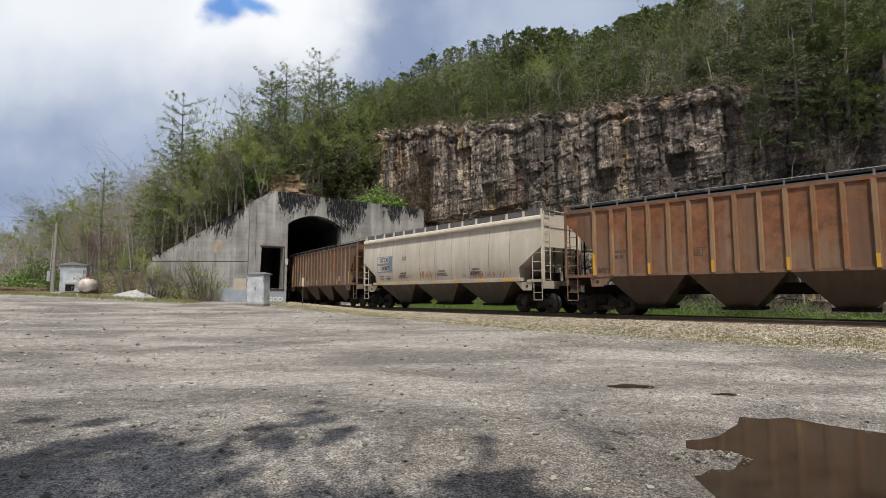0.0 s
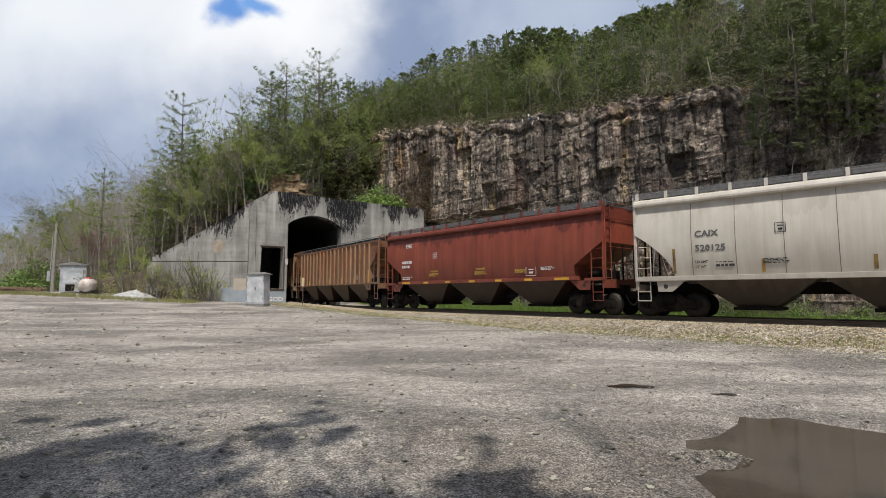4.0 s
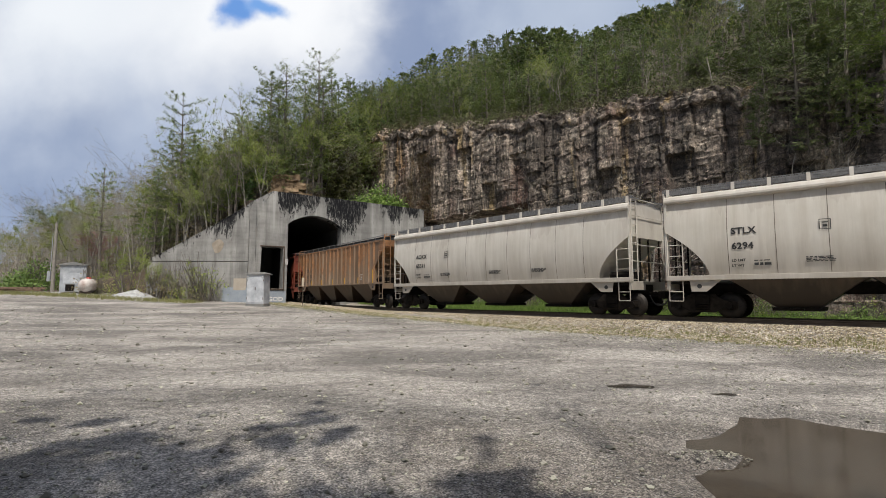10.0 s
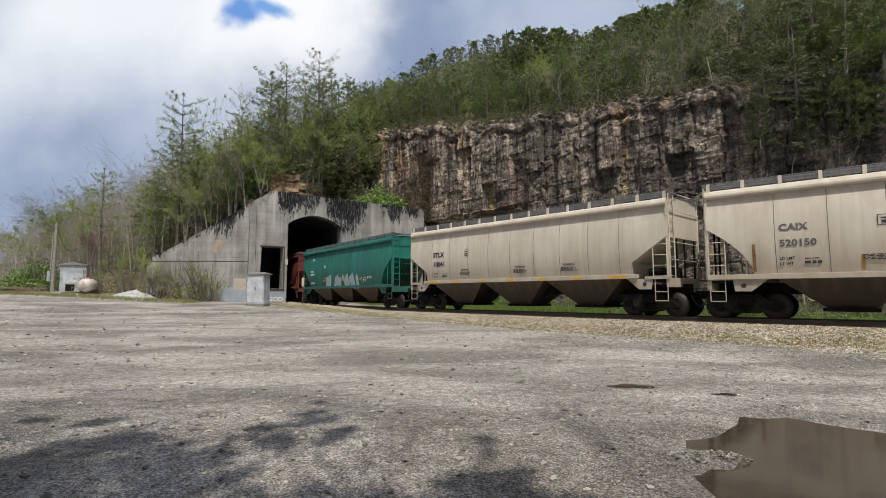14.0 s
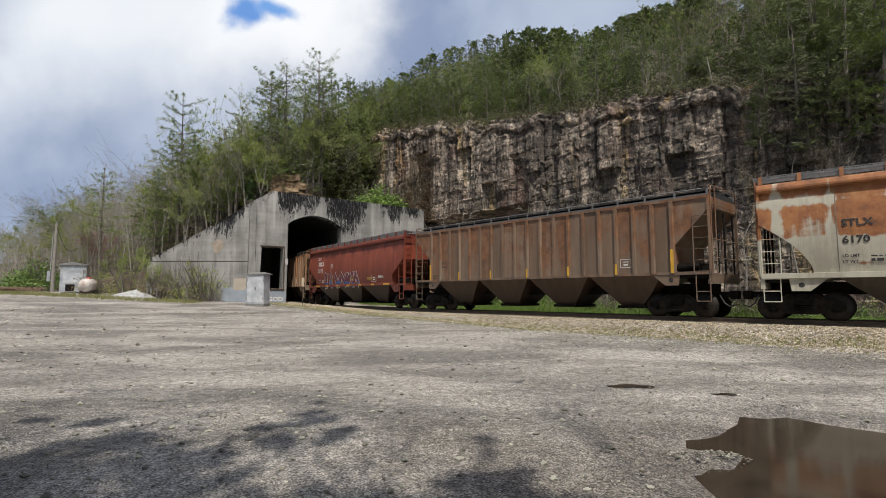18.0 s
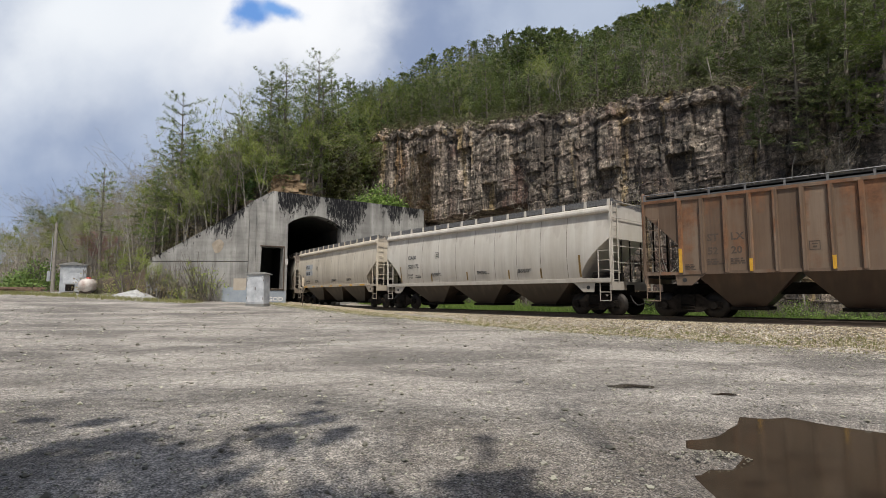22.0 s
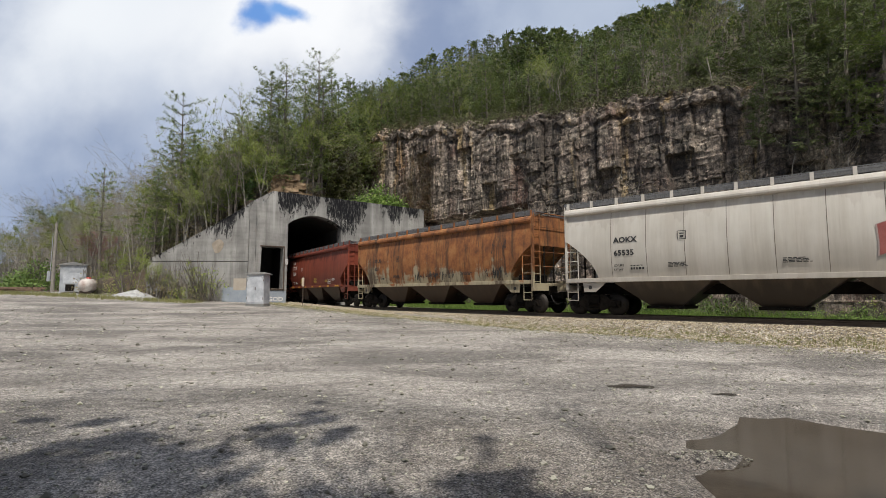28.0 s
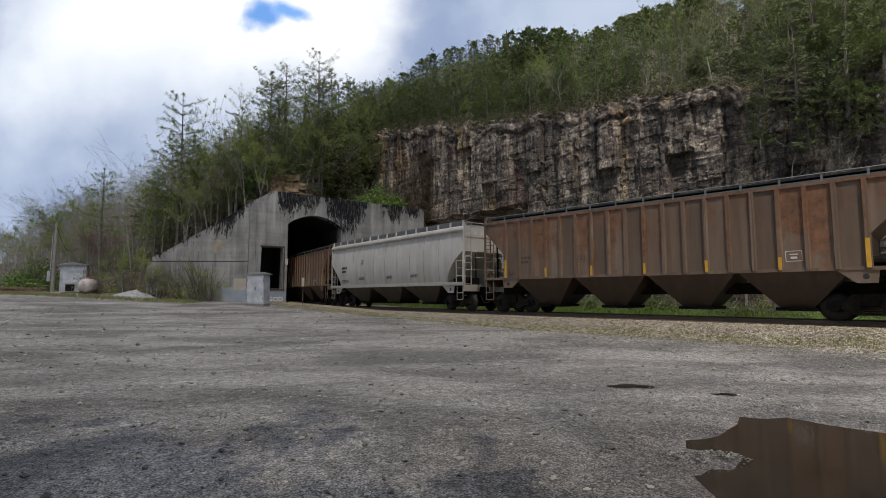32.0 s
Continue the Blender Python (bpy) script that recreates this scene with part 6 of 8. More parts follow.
def rust_eaten(name, base, cover, dark, blocks=0.0):
    """Old paint breaking through orange rust that creeps down from the roof, with brown-black runs."""
    m, nt, b = shader(name)
    v = coords(nt)
    tall = coords(nt, (2.6, 1.0, 0.22))
    sep = nt.nodes.new("ShaderNodeSeparateXYZ")
    nt.links.new(v, sep.inputs[0])
    wide = noise_of(nt, coords(nt, (0.5, 1.0, 0.9)), 1.0, 8, 0.68)
    run = noise_of(nt, tall, 1.0, 8, 0.72)
    creep = maths(nt, "ADD", maths(nt, "MULTIPLY", sep.outputs["Z"], 0.13), maths(nt, "ADD", maths(nt, "MULTIPLY", wide, 0.55), maths(nt, "MULTIPLY", run, 0.45)))
    if blocks:                                         # worst between the seams, in a band at mid height and along the sill
        white = nt.nodes.new("ShaderNodeTexWhiteNoise")
        white.noise_dimensions = "1D"
        nt.links.new(maths(nt, "FLOOR", maths(nt, "MULTIPLY", maths(nt, "ADD", sep.outputs["X"], 6.0), 0.667)), white.inputs["W"])
        seam = maths(nt, "PINGPONG", maths(nt, "ADD", sep.outputs["X"], 6.0), 0.75)
        band = ramp(nt, maths(nt, "DIVIDE", sep.outputs["Z"], 5.0), [(0.33, 0.3), (0.37, 0.95), (0.42, 0.15), (0.51, 0.3), (0.56, 1.0), (0.74, 1.0), (0.79, 0.35), (0.87, 0.75)])
        more = maths(nt, "ADD", maths(nt, "MULTIPLY", band, 0.30), maths(nt, "ADD", maths(nt, "MULTIPLY", white.outputs["Value"], 0.16), maths(nt, "MULTIPLY", ramp(nt, seam, [(0.04, 0.0), (0.22, 1.0)]), 0.14)))
        creep = maths(nt, "ADD", maths(nt, "MULTIPLY", creep, 0.55), maths(nt, "MULTIPLY", more, blocks))
    col = ramp(nt, noise_of(nt, v, 1.2, 6, 0.65), [(0.3, tuple(x * 0.8 for x in base)), (0.7, base)])
    rust = ramp(nt, noise_of(nt, v, 1.7, 8, 0.72), [(0.32, (0.13, 0.042, 0.014)), (0.5, (0.29, 0.10, 0.026)), (0.68, (0.38, 0.17, 0.055))])
    edge = maths(nt, "MULTIPLY", creep, 0.7)
    col = mix(nt, ramp(nt, edge, [(0.60 - cover, 0.0), (0.635 - cover, 0.95)]), col, rust)
    soot = ramp(nt, noise_of(nt, coords(nt, (1.5, 1.0, 0.16)), 1.0, 8, 0.75), [(0.50, 0.0), (0.62, dark)])
    col = mix(nt, soot, col, (0.055, 0.030, 0.018))
    nt.links.new(col, b.inputs["Base Color"])
    b.inputs["Roughness"].default_value = 0.75
    bump(nt, b, noise_of(nt, v, 3.0, 6, 0.7), 0.2, 0.05)
    return m


M_PAINT = {
    "cream": paint("cream_car_paint", (0.57, 0.512, 0.415), (0.65, 0.595, 0.50), 0.08, grime=0.55, grime_c=(0.213, 0.156, 0.107), wash=0.12, runs=0.3),
    "grey": paint("pale_grey_car_paint", (0.555, 0.528, 0.469), (0.637, 0.605, 0.546), 0.06, grime=0.5, grime_c=(0.197, 0.156, 0.123), wash=0.18, runs=0.3),
    "dirty": paint("streaked_grey_car_paint", (0.43, 0.394, 0.338), (0.53, 0.494, 0.44), 0.22, (0.139, 0.098, 0.070), grime=0.7, grime_c=(0.131, 0.098, 0.074), runs=0.9, wash=0.6),
    "red": paint("oxide_red_car_paint", (0.232, 0.049, 0.027), (0.290, 0.070, 0.038), 0.15, (0.131, 0.041, 0.029), grime=0.45, grime_c=(0.090, 0.037, 0.027), wash=0.75),
    "dark_red": paint("dark_red_car_paint", (0.164, 0.039, 0.030), (0.205, 0.051, 0.036), 0.1, (0.098, 0.033, 0.025), grime=0.45, grime_c=(0.074, 0.029, 0.023), wash=0.4),
    "teal": paint("teal_car_paint", (0.016, 0.164, 0.131), (0.025, 0.221, 0.180), 0.1, grime=0.5, grime_c=(0.033, 0.057, 0.049), wash=0.4),
    "rusty": rust_eaten("rust_eaten_car_paint", (0.50, 0.47, 0.38), 0.035, 0.25, 0.85),
    "orange": rust_eaten("orange_rust_car_paint", (0.42, 0.36, 0.24), 0.08, 0.85),
    "rust": paint("rust_brown_car_paint", (0.205, 0.105, 0.058), (0.26, 0.165, 0.108), 0.66, (0.20, 0.078, 0.032), grime=0.35, grime_c=(0.172, 0.131, 0.098), panels=0.55),
    "tan": paint("faded_tan_car_paint", (0.265, 0.165, 0.096), (0.30, 0.222, 0.155), 0.60, (0.27, 0.125, 0.050), grime=0.45, grime_c=(0.221, 0.189, 0.148), panels=0.6),
    "brown": paint("dull_brown_car_paint", (0.175, 0.112, 0.072), (0.235, 0.175, 0.128), 0.54, (0.18, 0.08, 0.036), grime=0.4, grime_c=(0.156, 0.123, 0.094), panels=0.6),
}
# truck steel darkened in colour and gloss for the overhang's shade
M_TRUCK = plain("dusty_shaded_cast_steel", (0.010, 0.008, 0.007), (0.030, 0.024, 0.019), 5, 0.8)
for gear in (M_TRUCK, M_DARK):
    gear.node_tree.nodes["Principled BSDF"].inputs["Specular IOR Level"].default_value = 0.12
M_RIB = paint("rusty_rib_paint", (0.28, 0.16, 0.082), (0.33, 0.21, 0.122), 0.5, (0.25, 0.105, 0.04), grime=0.3, grime_c=(0.19, 0.13, 0.085))
# bay colours hold grime plus the shade beneath the cars
M_HOPPER = paint("grimy_shaded_hopper_paint", (0.105, 0.056, 0.030), (0.150, 0.084, 0.047), 0.4, (0.095, 0.042, 0.020), grime=0.8, grime_c=(0.026, 0.016, 0.010))
M_HOPPER_RED = paint("grimy_shaded_red_hopper_paint", (0.085, 0.028, 0.018), (0.115, 0.036, 0.022), 0.2, (0.05, 0.020, 0.014), grime=0.9, grime_c=(0.016, 0.010, 0.008))
M_HOPPER_PALE = paint("shaded_brown_filmed_pale_paint", (0.17, 0.122, 0.08), (0.22, 0.162, 0.108), 0.2, (0.16, 0.09, 0.05), grime=0.95, grime_c=(0.026, 0.018, 0.012))
M_GRATE = plain("galvanised_grating", (0.15, 0.15, 0.152), (0.25, 0.25, 0.252), 8, 0.6, 0.3)
M_BLACK = plain("black_roof_coating", (0.018, 0.018, 0.018), (0.04, 0.038, 0.036), 4, 0.8)
M_YELLOW = plain("yellow_reflector", (0.62, 0.33, 0.03), (0.75, 0.43, 0.05), 6, 0.5)
M_STRIP = plain("dirty_yellow_strip", (0.10, 0.07, 0.03), (0.42, 0.25, 0.05), 1.2, 0.6)
M_GREYINK = plain("grey_lettering", (0.10, 0.10, 0.10), (0.16, 0.155, 0.15), 6, 0.6)
M_WHITE = plain("white_lettering", (0.70, 0.69, 0.66), (0.80, 0.79, 0.76), 6, 0.6)
M_INK = plain("black_lettering", (0.02, 0.02, 0.02), (0.05, 0.05, 0.05), 6, 0.6)
M_FADED = plain("faded_dark_lettering", (0.075, 0.055, 0.042), (0.12, 0.09, 0.07), 6, 0.7)
M_AMBER = plain("yellow_lettering", (0.50, 0.34, 0.05), (0.60, 0.42, 0.08), 6, 0.6)
# wheel colour also lowered for underbody shade
M_WHEEL = plain("worn_shaded_wheel_steel", (0.014, 0.011, 0.009), (0.035, 0.027, 0.021), 6, 0.6, 0.4)
M_SEAM = plain("seam_dirt", (0.15, 0.13, 0.105), (0.25, 0.22, 0.18), 8, 0.8)
M_SLATE = plain("blue_grey_paint_patch", (0.20, 0.24, 0.31), (0.25, 0.29, 0.36), 3, 0.6)
M_SLATE_PALE = plain("pale_blue_grey_patch", (0.44, 0.46, 0.48), (0.50, 0.52, 0.54), 3, 0.6)
PAINTED = {"body", "rib", "side_sill", "end_post", "end_sill", "end_beam", "ladder", "bolster_plate", "stirrup", "end_rail", "hand_rail", "roof_bracket", "top_chord"}


def tidy(ob, width=0.012):
    """Worn, slightly rounded edges."""
    bv = ob.modifiers.new("edges", "BEVEL")
    bv.width, bv.segments, bv.limit_method = width, 2, "ANGLE"
    return ob


def copy_part(ob, parent, m):
    o = ob.copy()
    scene.collection.objects.link(o)
    o.parent = parent
    o.matrix_basis = m
    return o


def wheelset_mesh():
    bm = bmesh.new()
    for side in (-1, 1):
        y = 0.76 * side
        prof = [(0.11, 0.07), (0.11, 0.14), (0.34, 0.10), (0.38, 0.07), (WHEEL_R, 0.06), (WHEEL_R, -0.05), (0.50, -0.055), (0.50, -0.075), (0.37, -0.075), (0.33, -0.03), (0.11, -0.05)]
        n = 28
        rings = [[bm.verts.new((r * math.cos(2 * math.pi * i / n), y + side * w, r * math.sin(2 * math.pi * i / n))) for r, w in prof] for i in range(n)]
        for i in range(n):
            for j in range(len(prof)):
                k = (j + 1) % len(prof)
                bm.faces.new((rings[i][j], rings[i][k], rings[(i + 1) % n][k], rings[(i + 1) % n][j]))
    rod(bm, (0, -0.95, 0), (0, 0.95, 0), 0.09, sides=12)
    me = bpy.data.meshes.new("wheelset")
    done(bm).to_mesh(me)
    bm.free()
    me.materials.append(M_WHEEL)
    me.shade_smooth()
    return me


def truck_parts(root, x):
    """One truck under a car: side frames, bolster, springs and two wheelsets."""
    bm = bmesh.new()
    box(bm, -0.25, -1.15, 0.52, 0.25, 1.15, 0.80)
    truck = part("truck", done(bm), M_DARK, root, "grimy cast steel truck with bolster and springs, coloured dark for shade")
    truck.location = (x, 0, 0)
    for y in (-1.0, 1.0):
        bm = bmesh.new()
        out = [(-1.15, 0.36), (-1.15, 0.60), (-0.70, 0.66), (-0.42, 0.88), (0.42, 0.88), (0.70, 0.66), (1.15, 0.60), (1.15, 0.36), (0.78, 0.40), (0.40, 0.20), (-0.40, 0.20), (-0.78, 0.40)]
        prism(bm, out, "y", y - 0.075, y + 0.075)
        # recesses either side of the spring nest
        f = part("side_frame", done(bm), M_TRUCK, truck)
        for dx in (-0.89, 0.89):
            bm = bmesh.new()
            rod(bm, (dx, y - 0.16, 0.457), (dx, y + 0.16, 0.457), 0.13, sides=14)
            part("bearing_cap", done(bm), M_DARK, truck)
        bm = bmesh.new()
        s = 1 if y > 0 else -1
        coil = [(y, 0.26)] + [(y + s * (0.15 if k % 2 else 0.10), 0.26 + 0.03 * k) for k in range(9)] + [(y, 0.50)]
        prism(bm, coil, "x", -0.24, 0.24)
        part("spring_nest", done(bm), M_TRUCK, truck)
    for dx in (-0.89, 0.89):
        w = new("wheelset", WHEELSET)
        w.parent = truck
        w.location = (dx, 0, WHEEL_R)
    return truck


WHEELSET = wheelset_mesh()


def ladder(name, root, p, q, width_way, width, z0, z1, step=0.38):
    """Two stiles and their rungs, from z0 to z1; width_way is the unit vector across."""
    bm = bmesh.new()
    a, w = Vector(p), Vector(width_way) * width
    rod(bm, (a.x, a.y, z0), (a.x, a.y, z1), 0.026, sides=5)
    rod(bm, (a.x + w.x, a.y + w.y, z0), (a.x + w.x, a.y + w.y, q), 0.026, sides=5)
    z = z0 + 0.1
    while z < min(z1, q):
        rod(bm, (a.x, a.y, z), (a.x + w.x, a.y + w.y, z), 0.015, sides=5)
        z += step
    return part(name, done(bm), M_STEEL, root)


def car_ends(root, kind):
    """Platforms, corner posts, ladders and couplers at both ends; floor is the platform's height, slope where the end sheet starts."""
    E = CAR_END[kind]
    floor, slope, top = {"ribbed": (1.64, 4.10, 4.60), "slanted": (1.50, 3.15, 4.55), "curved": (1.40, 3.27, 4.52)}[kind]
    for e in (-1, 1):
        bm = bmesh.new()
        box(bm, min(6.95 * e, E * e), -1.46, floor - 0.12, max(6.95 * e, E * e), 1.46, floor + 0.02)
        tidy(part("end_platform", done(bm), M_DARK, root))
        bm = bmesh.new()
        box(bm, min((E - 0.10) * e, (E + 0.04) * e), -1.5, floor - 0.34, max((E - 0.10) * e, (E + 0.04) * e), 1.5, floor + 0.03)
        tidy(part("end_sill", done(bm), M_STEEL, root))
        for y in (-1.5, 1.5):
            s = -1 if y < 0 else 1
            bm = bmesh.new()
            box(bm, min(6.95 * e, (E + 0.04) * e), y - 0.035, floor - 0.02, max(6.95 * e, (E + 0.04) * e), y + 0.035, floor + 0.10)
            part("end_beam", done(bm), M_STEEL, root)
            bm = bmesh.new()
            box(bm, (E - 0.01) * e - 0.045, y - 0.035, floor, (E - 0.01) * e + 0.045, y + 0.035, top)
            part("end_post", done(bm), M_STEEL, root)
            # side ladder against the post, and the stirrup that hangs below it
            ladder("ladder", root, ((E - 0.03) * e, y * 1.02, 0), slope - 0.25, (-e, 0, 0), 0.56, floor, slope - 0.1, 0.42)
            bm = bmesh.new()
            a, b = (E - 0.05) * e, (E - 0.55) * e
            for p, q in (((a, y, floor), (a, y, 0.62)), ((b, y, floor), (b, y, 0.62)), ((a, y, 0.62), (b, y, 0.62)), ((a, y, 0.98), (b, y, 0.98))):
                rod(bm, p, q, 0.02, sides=5)
            part("stirrup", done(bm), M_STEEL, root)
            bm = bmesh.new()
            x = 6.80 * e
            prism(bm, [(x - 0.62, floor), (x + 0.46, floor), (x + 0.40, floor - 0.42), (x - 0.12, floor - 0.42)] if e > 0 else
                  [(x + 0.62, floor), (x - 0.46, floor), (x - 0.40, floor - 0.42), (x + 0.12, floor - 0.42)], "y", min(y * 0.985, y), max(y * 0.985, y))
            plate = part("bolster_plate", done(bm), M_STEEL, root)
            # black disc paints the shade inside a jacking hole
            bm = bmesh.new()
            rod(bm, (x + 0.12 * e, y + 0.001 * s, floor - 0.22), (x + 0.12 * e, y + 0.005 * s, floor - 0.22), 0.085, sides=14)
            part("jacking_hole", done(bm), M_INK, plate)
        ladder("ladder", root, ((E + 0.06) * e, -1.45, 0), top + 0.3, (0, 1, 0), 0.45, floor, top + 0.32)
        for y in (-0.55, 0.2, 1.2):
            bm = bmesh.new()
            rod(bm, ((E - 0.05) * e, y, floor), ((E - 0.05) * e, y, slope), 0.04, sides=6)
            part("end_strut", done(bm), M_DARK, root)
        bm = bmesh.new()
        for z in (2.25, 2.95, top - 0.35):
            rod(bm, ((E + 0.06) * e, -1.45, z), ((E + 0.06) * e, 1.45, z), 0.017, sides=5)
        part("hand_rail", done(bm), M_STEEL, root)
        bm = bmesh.new()
        pts = [Vector(((E + 0.02) * e, -1.45, top)), Vector(((E + 0.05) * e, -1.30, top + 0.36)), Vector(((E + 0.05) * e, 1.30, top + 0.36)), Vector(((E + 0.02) * e, 1.45, top))]
        for a, b in zip(pts, pts[1:]):
            rod(bm, a, b, 0.025, sides=5)
        part("end_rail", done(bm), M_STEEL, root)
        # coupler and hose
        bm = bmesh.new()
        box(bm, min(7.6 * e, 8.62 * e), -0.11, 0.76, max(7.6 * e, 8.62 * e), 0.11, 0.98)
        box(bm, min(8.55 * e, 8.86 * e), -0.20, 0.70, max(8.55 * e, 8.86 * e), 0.16, 1.02)
        tidy(part("coupler", done(bm), M_DARK, root), 0.03)
        bm = bmesh.new()
        pts = [Vector((8.3 * e, -0.45, 0.85)), Vector((8.45 * e, -0.45, 0.55)), Vector((8.62 * e, -0.42, 0.42)), Vector((8.85 * e, -0.3, 0.5))]
        for a, b in zip(pts, pts[1:]):
            rod(bm, a, b, 0.028, sides=6)
        part("brake_hose", done(bm), M_INK, root)
    # brake wheel and cylinder at one end
    bm = bmesh.new()
    n = 16
    for i in range(n):
        a, b = 2 * math.pi * i / n, 2 * math.pi * (i + 1) / n
        rod(bm, (8.33, 0.55 + 0.27 * math.cos(a), 2.2 + 0.27 * math.sin(a)), (8.33, 0.55 + 0.27 * math.cos(b), 2.2 + 0.27 * math.sin(b)), 0.018, sides=5)
    for i in range(4):
        a = math.pi * i / 4
        rod(bm, (8.33, 0.55 - 0.27 * math.cos(a), 2.2 - 0.27 * math.sin(a)), (8.33, 0.55 + 0.27 * math.cos(a), 2.2 + 0.27 * math.sin(a)), 0.012, sides=4)
    part("brake_wheel", done(bm), M_STEEL, root)
    bm = bmesh.new()
    box(bm, 7.3, -0.9, floor, 7.9, -0.2, floor + 0.42)
    rod(bm, (7.0, -1.15, floor + 0.28), (7.9, -1.15, floor + 0.28), 0.17, sides=12)
    part("brake_cylinder", done(bm), M_DARK, root)
    bm = bmesh.new()
    box(bm, -8.1, -0.33, 0.88, 8.1, 0.33, 1.30)
    part("centre_sill", done(bm), M_DARK, root)


def hopper_bays(root, centres, top, low, pale, sill):
    for x in centres:
        bm = bmesh.new()
        a = [bm.verts.new(p) for p in ((x - top, -1.46, sill), (x + top, -1.46, sill), (x + top, 1.46, sill), (x - top, 1.46, sill))]
        b = [bm.verts.new(p) for p in ((x - low, -0.75, 0.42), (x + low, -0.75, 0.42), (x + low, 0.75, 0.42), (x - low, 0.75, 0.42))]
        for i in range(4):
            bm.faces.new((a[i], a[(i + 1) % 4], b[(i + 1) % 4], b[i]))
        bm.faces.new(a[::-1])
        bm.faces.new(b)
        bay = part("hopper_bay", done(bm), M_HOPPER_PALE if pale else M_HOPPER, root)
        bm = bmesh.new()
        box(bm, x - low - 0.12, -0.85, 0.30, x + low + 0.12, 0.85, 0.42)
        box(bm, x - 0.2, -1.0, 0.33, x + 0.2, 1.0, 0.39)
        part("outlet_gate", done(bm), M_DARK, bay)


def ribbed_car():
    """Flat-sided covered hopper with many hat-section side posts and four bays."""
    RE = CAR_END["ribbed"]
    root = empty("ribbed_hopper_car")
    bm = bmesh.new()
    out = [(-RE, 4.57), (RE, 4.57), (RE, 4.10), (7.08, 2.74), (7.08, 1.66), (-7.08, 1.66), (-7.08, 2.74), (-RE, 4.10)]
    prism(bm, out, "y", -1.48, 1.48)
    tidy(part("body", done(bm), M_STEEL, root))
    bm = bmesh.new()
    prism(bm, [(-1.50, 4.56), (1.50, 4.56), (1.1, 4.74), (0.4, 4.80), (-0.4, 4.80), (-1.1, 4.74)], "x", -RE, RE)
    part("roof", done(bm), M_BLACK, root, "black-coated peaked roof")
    for y in (-1, 1):
        bm = bmesh.new()
        box(bm, -RE, min(y * 1.48, y * 1.535), 4.49, RE, max(y * 1.48, y * 1.535), 4.60)
        part("top_chord", done(bm), M_STEEL, root)
        bm = bmesh.new()
        box(bm, -7.08, min(y * 1.48, y * 1.525), 1.63, 7.08, max(y * 1.48, y * 1.525), 1.74)
        part("side_sill", done(bm), M_STEEL, root)
    bm = bmesh.new()
    prism(bm, [(-0.095, 1.47), (-0.055, 1.575), (0.055, 1.575), (0.095, 1.47)], "z", 1.68, 4.50)
    rib = part("rib", done(bm), M_STEEL, root)
    n = RIBS
    rib.matrix_basis = pose(-RIB_SPAN, 0, 0, 0, 0, 180)
    for i in range(n):
        x = -RIB_SPAN + 2 * RIB_SPAN * i / (n - 1)
        if i:
            copy_part(rib, root, pose(x, 0, 0, 0, 0, 180))
        copy_part(rib, root, pose(x, 0, 0))
    for i in (0, 3, 6, 9, 12, 15, 18):
        bm = bmesh.new()
        x = -RIB_SPAN + 2 * RIB_SPAN * i / (n - 1)
        tall = i in (0, 18)
        box(bm, x - (0.062 if tall else 0.052), -1.584, 1.70, x + (0.062 if tall else 0.052), -1.577, 2.62 if tall else 2.14)
        part("reflector", done(bm), M_YELLOW, root, "yellow reflective strip")
    bm = bmesh.new()
    box(bm, -RE - 0.05, -0.98, 4.84, RE + 0.05, -0.45, 4.89)
    box(bm, -RE - 0.05, 0.45, 4.84, RE + 0.05, 0.98, 4.89)
    box(bm, -8.0, -0.4, 4.79, 8.0, 0.4, 4.88)
    part("running_board", done(bm), M_BLACK, root, "black running board along the roof")
    for y in (-1.44, 1.44):
        bm = bmesh.new()
        rod(bm, (-RE - 0.02, y, 4.86), (8.27, y, 4.86), 0.024, sides=5)
        for i in range(15):
            x = -RE + 0.05 + (2 * RE - 0.1) * i / 14
            box(bm, x - 0.035, y - 0.012, 4.55, x + 0.035, y + 0.012, 4.86)
        part("roof_rail", done(bm), M_GRATE, root)
    hopper_bays(root, (-4.95, -1.65, 1.65, 4.95), 1.62, 0.50, False, 1.66)
    car_ends(root, "ribbed")
    truck_parts(root, -TRUCK_X)
    truck_parts(root, TRUCK_X)
    return root


def bulge(z):
    """Half width of a smooth car's body at height z: the sheets swell and tuck in below."""
    return 1.40 + 0.19 * math.sin(math.pi * min(max((z - 1.40) / 3.05, 0.0), 1.0)) ** 0.8


